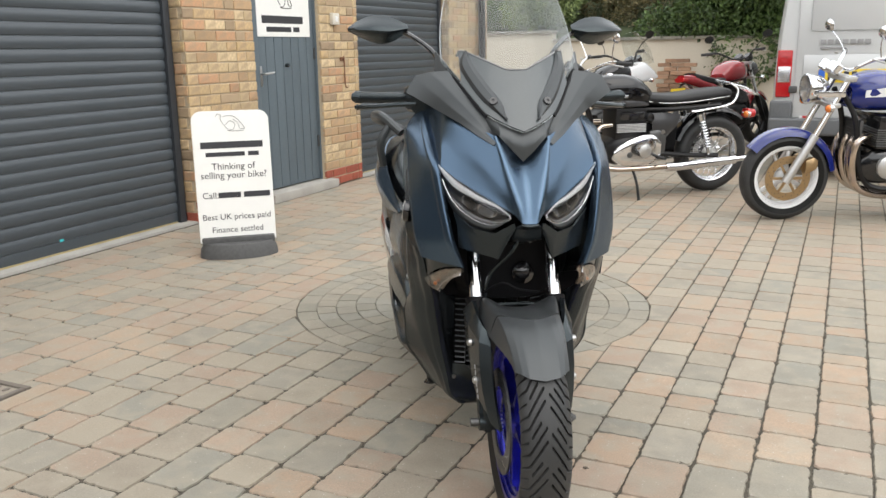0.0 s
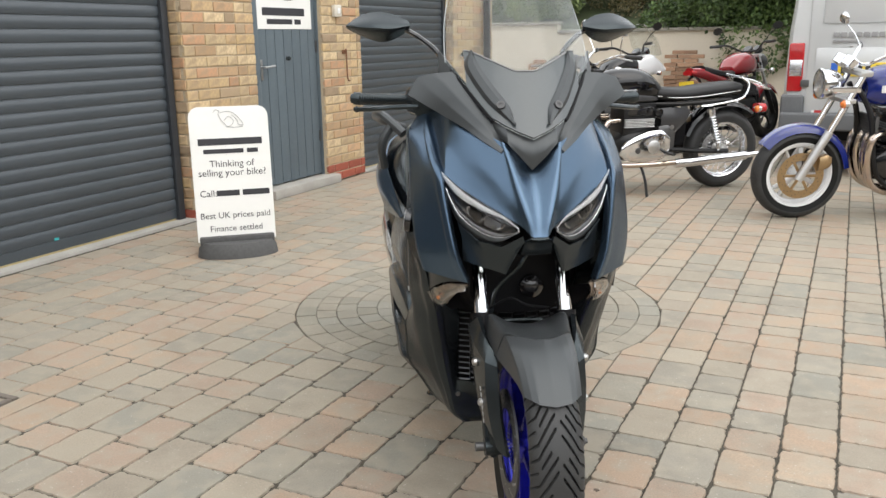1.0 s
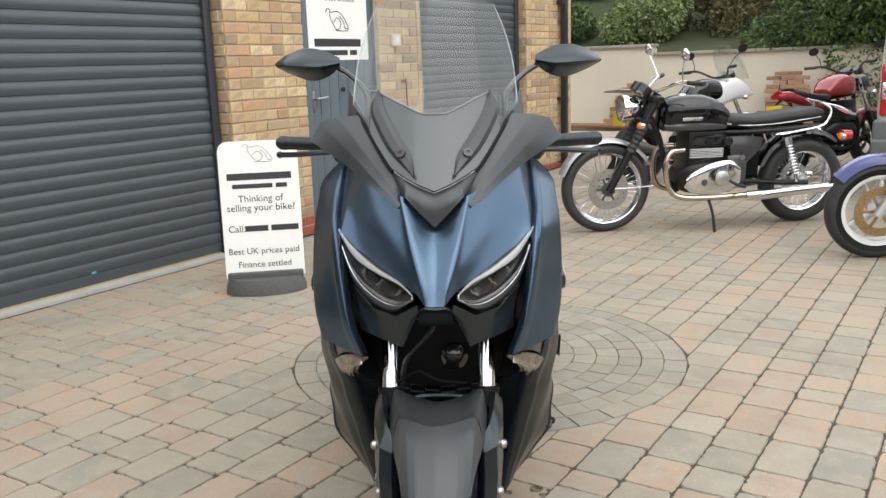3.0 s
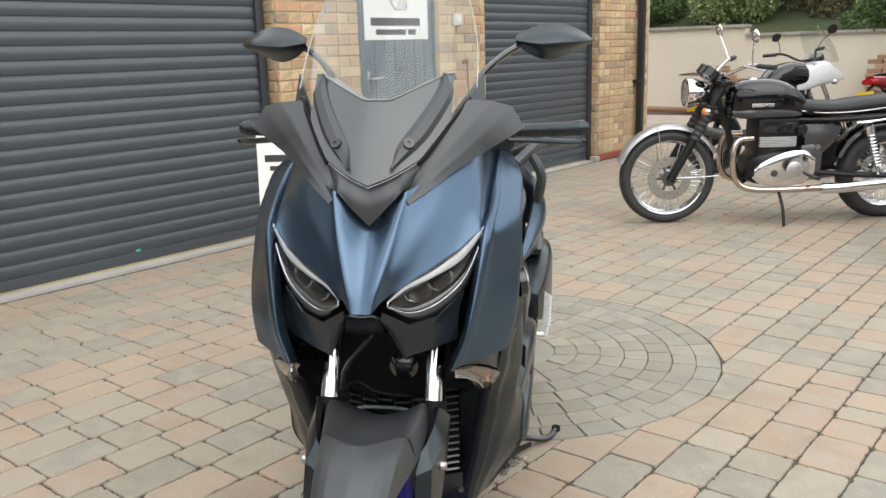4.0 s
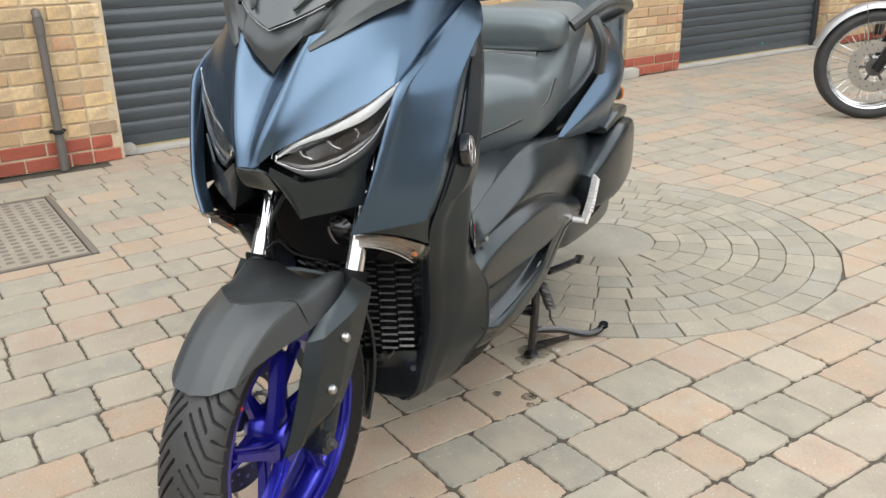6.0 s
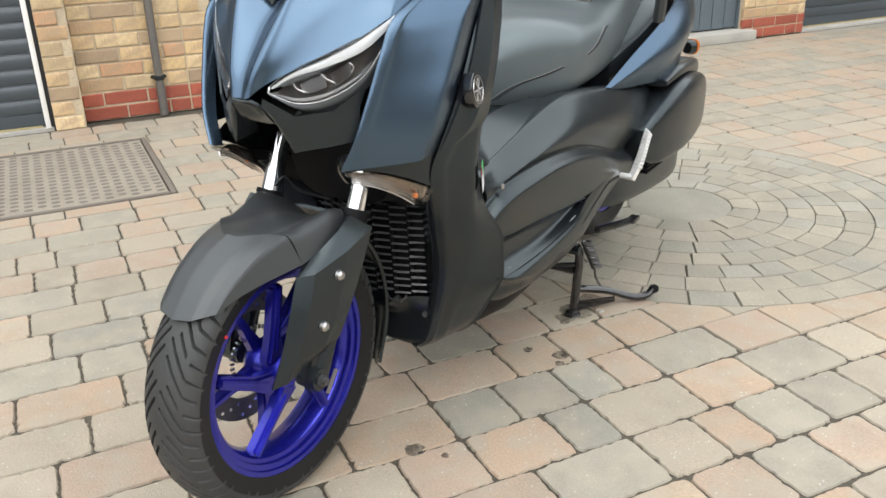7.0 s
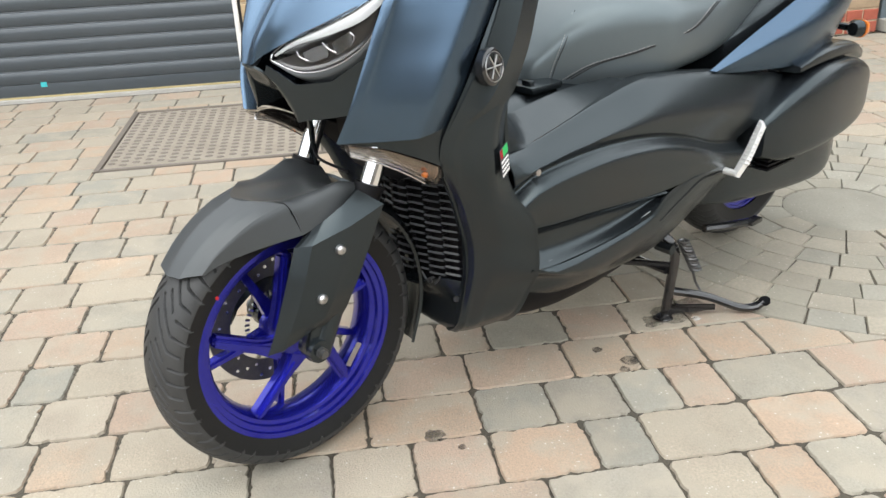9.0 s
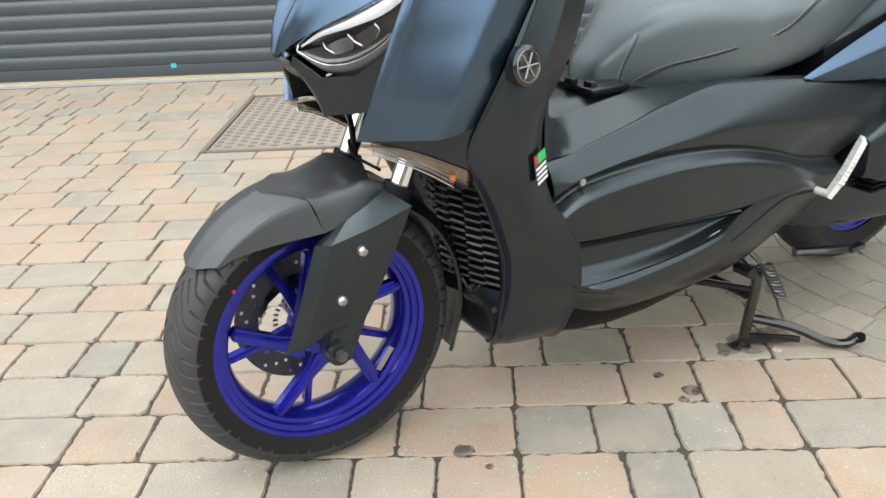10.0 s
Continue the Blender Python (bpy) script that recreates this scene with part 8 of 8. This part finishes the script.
def paver_bm(length, width, rng, worn=0.0026, n=16):
    """One tumbled block with chipped, rounded edges; its top lies at z = 0."""
    hl, hw = length / 2 - 0.0020, width / 2 - 0.0020
    ring = []
    for (x0, y0), (x1, y1) in (((-hl, -hw), (hl, -hw)), ((hl, -hw), (hl, hw)), ((hl, hw), (-hl, hw)), ((-hl, hw), (-hl, -hw))):
        for k in range(n):
            t = k / n
            cut = (0.0042 if k == 0 else 0.0014 if k in (1, n - 1) and n > 4 else 0.0) + max(0.0, rng.gauss(0, 0.0014)) + (rng.uniform(0.002, 0.006) if n > 4 and rng.random() < 0.05 else 0.0)
            px, py = x0 + (x1 - x0) * t, y0 + (y1 - y0) * t
            s = 1 - cut / max(hl, 0.02)
            ring.append((px * s + rng.uniform(-1, 1) * 0.0014, py * (1 - cut / max(hw, 0.02)) + rng.uniform(-1, 1) * 0.0014))
    bm = bmesh.new()
    lo = [bm.verts.new((x, y, -0.02)) for x, y in ring]
    mid = [bm.verts.new((x, y, -0.005 + rng.uniform(-0.001, 0.001))) for x, y in ring]
    top = [bm.verts.new((x * (1 - worn / hl), y * (1 - worn / hw), rng.uniform(-0.0010, 0.0004))) for x, y in ring]
    c = len(ring)
    for a, b in ((lo, mid), (mid, top)):
        for i in range(c):
            bm.faces.new((a[i], a[(i + 1) % c], b[(i + 1) % c], b[i]))
    bm.faces.new(top)
    return bm


rng = random.Random(7)
LENGTHS = (0.16, 0.20, 0.24, 0.16, 0.24, 0.12, 0.20)
shared = {}
for ln in (0.12, 0.16, 0.20, 0.24):
    for v in range(4):
        shared[ln, v] = finish(paver_bm(0.16, ln, rng), "paver", PAVER, 30)


def in_building(x, y):
    edge = -4.195
    if y < 1.62:
        edge = -4.03
    elif y < 2.5:
        edge = -4.09
    elif y > 10.3:
        edge = -30
    return x - 0.08 < edge


HALF = 0.479


def over_cover(x, y, ln):
    return abs(x + 3.13) < HALF + 0.08 and abs(y - 1.537) < HALF + ln / 2


near, far_v, far_f = [], [], []


def cut_block(px, py, ln, planes=None):
    """A block of the straight courses, sawn along lines nrm . p = lim (or along the edge of the circle)."""
    if planes is None:
        away = Vector((px - CX, py - CY)).normalized()
        planes = [(away, away.dot(Vector((CX, CY))) + CR + 0.001)]
    keep = [Vector((px + a, py + b)) for a, b in ((-0.0778, -ln / 2 + 0.0022), (0.0778, -ln / 2 + 0.0022), (0.0778, ln / 2 - 0.0022), (-0.0778, ln / 2 - 0.0022))]
    for nrm, lim in planes:
        poly, keep = keep, []
        for a, b in zip(poly, poly[1:] + poly[:1]):
            da, db = a.dot(nrm) - lim, b.dot(nrm) - lim
            if da >= 0:
                keep.append(a)
            if (da < 0) != (db < 0):
                keep.append(a.lerp(b, da / (da - db)))
    if len(keep) < 3:
        return
    cen = sum(keep, Vector((0, 0))) / len(keep)
    if max((k - cen).length for k in keep) < 0.03:
        return
    b0, n = len(far_v), len(keep)
    tip = rng.uniform(-0.001, 0.0005)
    for q in keep:
        far_v.append((q.x, q.y, -0.02))
        far_v.append((q.x, q.y, -0.004))
        w = q + (cen - q).normalized() * 0.003
        far_v.append((w.x, w.y, tip))
    for i in range(n):
        j = (i + 1) % n
        for h in (0, 1):
            far_f.append((b0 + 3 * i + h, b0 + 3 * j + h, b0 + 3 * j + h + 1, b0 + 3 * i + h + 1))
    far_f.append(tuple(b0 + 3 * i + 2 for i in range(n)))


plain_me = {ln: finish(paver_bm(0.16, ln, rng, n=2), "paver", PAVER, 30) for ln in (0.12, 0.16, 0.20, 0.24)}
plain = {k: ([tuple(vv.co) for vv in me.vertices], [tuple(p.vertices) for p in me.polygons]) for k, me in plain_me.items()}
templates = {k: ([tuple(vv.co) for vv in me.vertices], [tuple(p.vertices) for p in me.polygons]) for k, me in shared.items()}
x = 6.88 + 0.16 + 0.08
while x > -16.0:
    y = -7.9 + rng.uniform(0, 0.2)
    while y < 16.4:
        ln = LENGTHS[rng.randrange(len(LENGTHS))]
        cy = y + ln / 2
        y += ln
        if in_building(x, cy) or math.hypot(x - CX, cy - CY) < CR - 0.13:
            continue
        if x < -5 and cy < 10.2:
            continue
        unseen = cy > 9.5 or cy < 0.2 or (x > 3.0 and cy < 3.0) or (x > 0.9 and cy < 1.6)
        if over_cover(x, cy, ln):
            dx, dy = x + 3.13, cy - 1.537
            ax, ay = Vector((math.copysign(1, dx), 0)), Vector((0, math.copysign(1, dy)))
            lx, ly = ax.x * -3.13 + HALF, ay.y * 1.537 + HALF
            if abs(dx) - 0.08 > abs(dy) - ln / 2:
                cut_block(x, cy, ln, [(ax, lx)])
                cut_block(x, cy, ln, [(-ax, -lx), (ay, ly)])
            else:
                cut_block(x, cy, ln, [(ay, ly)])
                cut_block(x, cy, ln, [(-ay, -ly), (ax, lx)])
            continue
        v = rng.randrange(4)
        z = rng.uniform(-0.0018, 0.0006)
        if math.hypot(x - CX, cy - CY) < CR + 0.15:
            cut_block(x, cy, ln)
            continue
        turn = rng.uniform(-0.6, 0.6)
        if -1.85 < x < 0.40 and 1.25 < cy < 3.75 and len(near) < 300:
            near.append((ln, v, x, cy, z, turn))
        else:
            tv, tf = plain[ln] if unseen else templates[ln, v]
            b = len(far_v)
            ca, sa = math.cos(radians(turn)), math.sin(radians(turn))
            far_v += [(x + a * ca - c * sa, cy + a * sa + c * ca, d + z) for a, c, d in tv]
            far_f += [tuple(b + i for i in f) for f in tf]
    x -= 0.16
for ln, v, px, py, z, turn in near:
    ob = new("paver", shared[ln, v])
    ob.parent = paving
    ob.matrix_basis = pose(px, py, z, 0, 0, turn)
far_me = bpy.data.meshes.new("outer_pavers")
far_me.from_pydata(far_v, [], far_f)
far_me.materials.append(PAVER_FAR)
far_me.shade_smooth()
far_me.set_sharp_from_angle(angle=radians(30))
far = new("outer_pavers", far_me)
far.parent = paving
far["kind"] = "stuff"

# the paved circle: rings of small cut blocks round a plain disc
circle = tagged(new("paving_circle"), "round feature of small grey-buff blocks in rings set in the paving", "paving", "", "structure")
radii = [0.19, 0.284, 0.378, 0.472, 0.566, 0.66, 0.753, 0.846]


def ring_block(r0, r1, half, rng):
    bm = bmesh.new()
    g, w = 0.0012, 0.003
    pts = []
    for rr, sgn in ((r0 + g, -1), (r1 - g, -1), (r1 - g, 1), (r0 + g, 1)):
        a = sgn * (half - g / rr)
        pts.append(Vector(((rr) * math.cos(a) + rng.uniform(-0.002, 0.002), rr * math.sin(a) + rng.uniform(-0.002, 0.002), 0)))
    mid_a = Vector((r1 - g, 0, 0))
    pts.insert(2, mid_a)
    cen = sum(pts, Vector()) / len(pts)
    lo = [bm.verts.new((p.x, p.y, -0.02)) for p in pts]
    md = [bm.verts.new((p.x, p.y, -0.005)) for p in pts]
    tp = [bm.verts.new(((p + (cen - p).normalized() * w).x, (p + (cen - p).normalized() * w).y, rng.uniform(-0.001, 0.0006))) for p in pts]
    n = len(pts)
    for a, b in ((lo, md), (md, tp)):
        for i in range(n):
            bm.faces.new((a[i], a[(i + 1) % n], b[(i + 1) % n], b[i]))
    bm.faces.new(tp)
    return finish(bm, "ring_paver", CIRCLE_PAVER, 30)


for k, (r0, r1) in enumerate(zip(radii[:-1], radii[1:])):
    n = max(10, int(2 * math.pi * (r0 + r1) / 2 / (0.105 if k < 6 else 0.135)))
    mes = [ring_block(r0, r1, math.pi / n, rng) for _ in range(3)]
    a0 = rng.uniform(0, 360)
    for i in range(n):
        ob = new("ring_paver", mes[rng.randrange(3)])
        ob.parent = circle
        ob.matrix_basis = pose(CX, CY, rng.uniform(-0.0015, 0.001), 0, 0, a0 + 360 * i / n)
disc = part("centre_slab", lathe([(0.001, 0.0), (0.18, 0.0), (0.1865, -0.004), (0.1865, -0.02)], Matrix.Translation((CX, CY, 0)), 40), CIRCLE_PAVER, circle)


# oil drips and a worn patch by the stand
def stain_material(name, colour, amount):
    m = bpy.data.materials.new(name)
    m.use_nodes = True
    nt = m.node_tree
    b = nt.nodes["Principled BSDF"]
    b.inputs["Base Color"].default_value = (*colour, 1)
    b.inputs["Roughness"].default_value = 0.7
    n = nt.nodes.new("ShaderNodeTexNoise")
    n.inputs["Scale"].default_value = 45.0
    n.inputs["Detail"].default_value = 5
    nt.links.new(nt.nodes.new("ShaderNodeNewGeometry").outputs["Position"], n.inputs["Vector"])
    r = nt.nodes.new("ShaderNodeMapRange")
    r.inputs[1].default_value, r.inputs[2].default_value = 0.35, 0.62
    r.inputs[3].default_value, r.inputs[4].default_value = amount * 0.25, amount
    nt.links.new(n.outputs[0], r.inputs[0])
    nt.links.new(r.outputs[0], b.inputs["Alpha"])
    return m


OIL = stain_material("oil", (0.055, 0.048, 0.04), 0.42)
DAMP = stain_material("damp", (0.06, 0.052, 0.042), 0.3)
LIME = stain_material("lime", (0.6, 0.58, 0.53), 0.7)
stain_rng = random.Random(19)
for mx, my, mr, mmat in ((-0.84, 2.66, 0.022, OIL), (-0.805, 2.635, 0.012, OIL), (-0.90, 2.60, 0.014, OIL), (-0.65, 2.17, 0.022, OIL), (-0.60, 2.22, 0.009, OIL), (-1.02, 2.83, 0.05, DAMP), (-1.06, 2.90, 0.045, DAMP), (-1.00, 2.78, 0.03, DAMP),
                         (-0.99, 2.89, 0.012, LIME)):
    ring = [(mx + mr * stain_rng.uniform(0.72, 1.2) * math.cos(a), my + mr * stain_rng.uniform(0.72, 1.2) * math.sin(a)) for a in (2 * math.pi * k / 14 for k in range(14))]
    sm = finish(plate(ring, 0.0012, 0.0015, 0, "z"), "ground_stain", mmat, 0)
    so = tagged(new("ground_stain", sm), "small dark oil mark soaked into the paving" if mmat is not LIME else "small white lime mark on the paving", "stain", "", "structure")
# bricks: yellow stock with rose and smoked ones, two red plinth courses
BRICK_TONES = [(0.56, 0.40, 0.20), (0.50, 0.36, 0.19), (0.62, 0.47, 0.27), (0.50, 0.28, 0.155), (0.55, 0.42, 0.24), (0.27, 0.20, 0.13), (0.58, 0.41, 0.22), (0.44, 0.29, 0.16), (0.64, 0.50, 0.30), (0.36, 0.27, 0.17), (0.54, 0.34, 0.19), (0.47, 0.36, 0.21)]
BRICK = material("stock_brick", (0.48, 0.34, 0.17), 0.9, palette=BRICK_TONES, grain=0.55, grain_scale=45, second=(0.34, 0.25, 0.16), stain=0.6, stain_scale=16, bump=0.6, bump_scale=120, vary=0.1)
BRICK_FAR = material("stock_brick_far", (0.48, 0.34, 0.17), 0.9, palette=BRICK_TONES, island=True, grain=0.45, grain_scale=55, second=(0.34, 0.25, 0.16), stain=0.6, stain_scale=16, bump=0.6, bump_scale=120)
RED_BRICK = material("red_plinth_brick", (0.33, 0.085, 0.05), 0.85, grain=0.4, grain_scale=60, second=(0.22, 0.06, 0.04), stain=0.4, stain_scale=9, bump=0.5, bump_scale=120, vary=0.12)


def brick_mesh(length, mat, rng, depth=0.022):
    bm = bmesh.new()
    h, g = 0.0655, 0.004
    ys = [0.0, g, length * 0.35, length * 0.7, length - g, length]
    zs = [0.0, g, h * 0.5, h - g, h]
    v = []
    for i, y in enumerate(ys):
        row = []
        for j, z in enumerate(zs):
            edge = i in (0, len(ys) - 1) or j in (0, len(zs) - 1)
            row.append(bm.verts.new((rng.uniform(-0.006, -0.002) if edge else rng.uniform(-0.0015, 0.0015), y + rng.uniform(-0.0015, 0.0015), z + rng.uniform(-0.0015, 0.0015))))
        v.append(row)
    for i in range(len(ys) - 1):
        for j in range(len(zs) - 1):
            bm.faces.new((v[i][j], v[i + 1][j], v[i + 1][j + 1], v[i][j + 1]))
    border = [v[i][0] for i in range(len(ys))] + [v[-1][j] for j in range(1, len(zs))] + [v[i][-1] for i in range(len(ys) - 2, -1, -1)] + [v[0][j] for j in range(len(zs) - 2, 0, -1)]
    back = [bm.verts.new((-depth, p.co.y, p.co.z)) for p in border]
    n = len(border)
    for i in range(n):
        bm.faces.new((border[i], border[(i + 1) % n], back[(i + 1) % n], back[i]))
    return finish(bm, "brick", mat, 30)


BRICK_ME = {(ln, v): brick_mesh(ln, BRICK, rng) for ln in (0.215, 0.1025, 0.14) for v in range(4)}
RED_ME = {(ln, v): brick_mesh(ln, RED_BRICK, rng) for ln in (0.215, 0.1025, 0.14) for v in range(3)}


def brickwork(wall, x, y0, y1, z1, plinth, max_objects, turn=0, z0=0.0):
    """Bonded brick courses on a face that looks along +x (turn 0) or along y (turn -90: y0, y1 then run along x)."""
    ob_wall = bpy.data.objects[wall]
    made = 0
    fv, ff = [], []
    course = 0
    while course * 0.0755 < z1:
        z = 0.004 + course * 0.0755
        if z < z0:
            course += 1
            continue
        y = y0 + 0.003
        k = 0 if course % 2 else 1
        while y < y1 - 0.05:
            ln = 0.215 if (k % 3) else 0.1025
            if y + ln > y1 - 0.003:
                ln = 0.1025 if y1 - y < 0.135 else (0.14 if y1 - y < 0.2 else 0.215)
            ln_fit = min(1.0, (y1 - 0.003 - y) / ln)
            red = course < plinth
            key = (ln, rng.randrange(3 if red else 4))
            me = (RED_ME if red else BRICK_ME)[key]
            dx = rng.uniform(-0.002, 0.003)
            if turn:
                m = Matrix.Translation((y, x, z)) @ Matrix.Rotation(radians(turn), 4, "Z") @ Matrix.Diagonal((1, -ln_fit if turn > 0 else ln_fit, 1, 1))
            else:
                m = Matrix.Translation((x + dx, y, z)) @ Matrix.Diagonal((1, ln_fit, 1, 1))
            if made < max_objects:
                ob = new("brick", me)
                ob.parent = ob_wall
                ob.matrix_basis = m
                made += 1
            elif not red:
                b = len(fv)
                fv += [tuple(m @ vv.co) for vv in me.vertices]
                ff += [tuple(b + i for i in p.vertices) for p in me.polygons]
            y += ln + 0.010
            k += 1
        course += 1
    if fv:
        me = bpy.data.meshes.new("upper_bricks")
        me.from_pydata(fv, [], ff)
        me.materials.append(BRICK_FAR)
        o = new("upper_bricks", me)
        o.parent = ob_wall
        o["kind"] = "stuff"


brickwork("wall_pier_1", -4.100, 1.776, 2.503, 2.35, 2, 130)
brickwork("wall_pier_2", -3.980, 1.622, 1.775, 2.35, 0, 40)
brickwork("wall_pier_3", -4.180, 4.712, 5.491, 2.35, 2, 130)
brickwork("wall_pier_4", -4.180, 6.422, 7.055, 2.35, 2, 110)
brickwork("wall_pier_5", -4.180, 9.105, 10.271, 2.35, 1, 180)
brickwork("wall_over_garages", -4.29, 2.5, 10.26, 3.05, 0, 0, z0=2.36)
for nm, y, x0, x1 in (("wall_pier_3", 4.706, -4.33, -4.186), ("wall_pier_5", 9.099, -4.33, -4.186)):
    brickwork(nm, y, x0, x1, 2.3, 1, 64, -90)
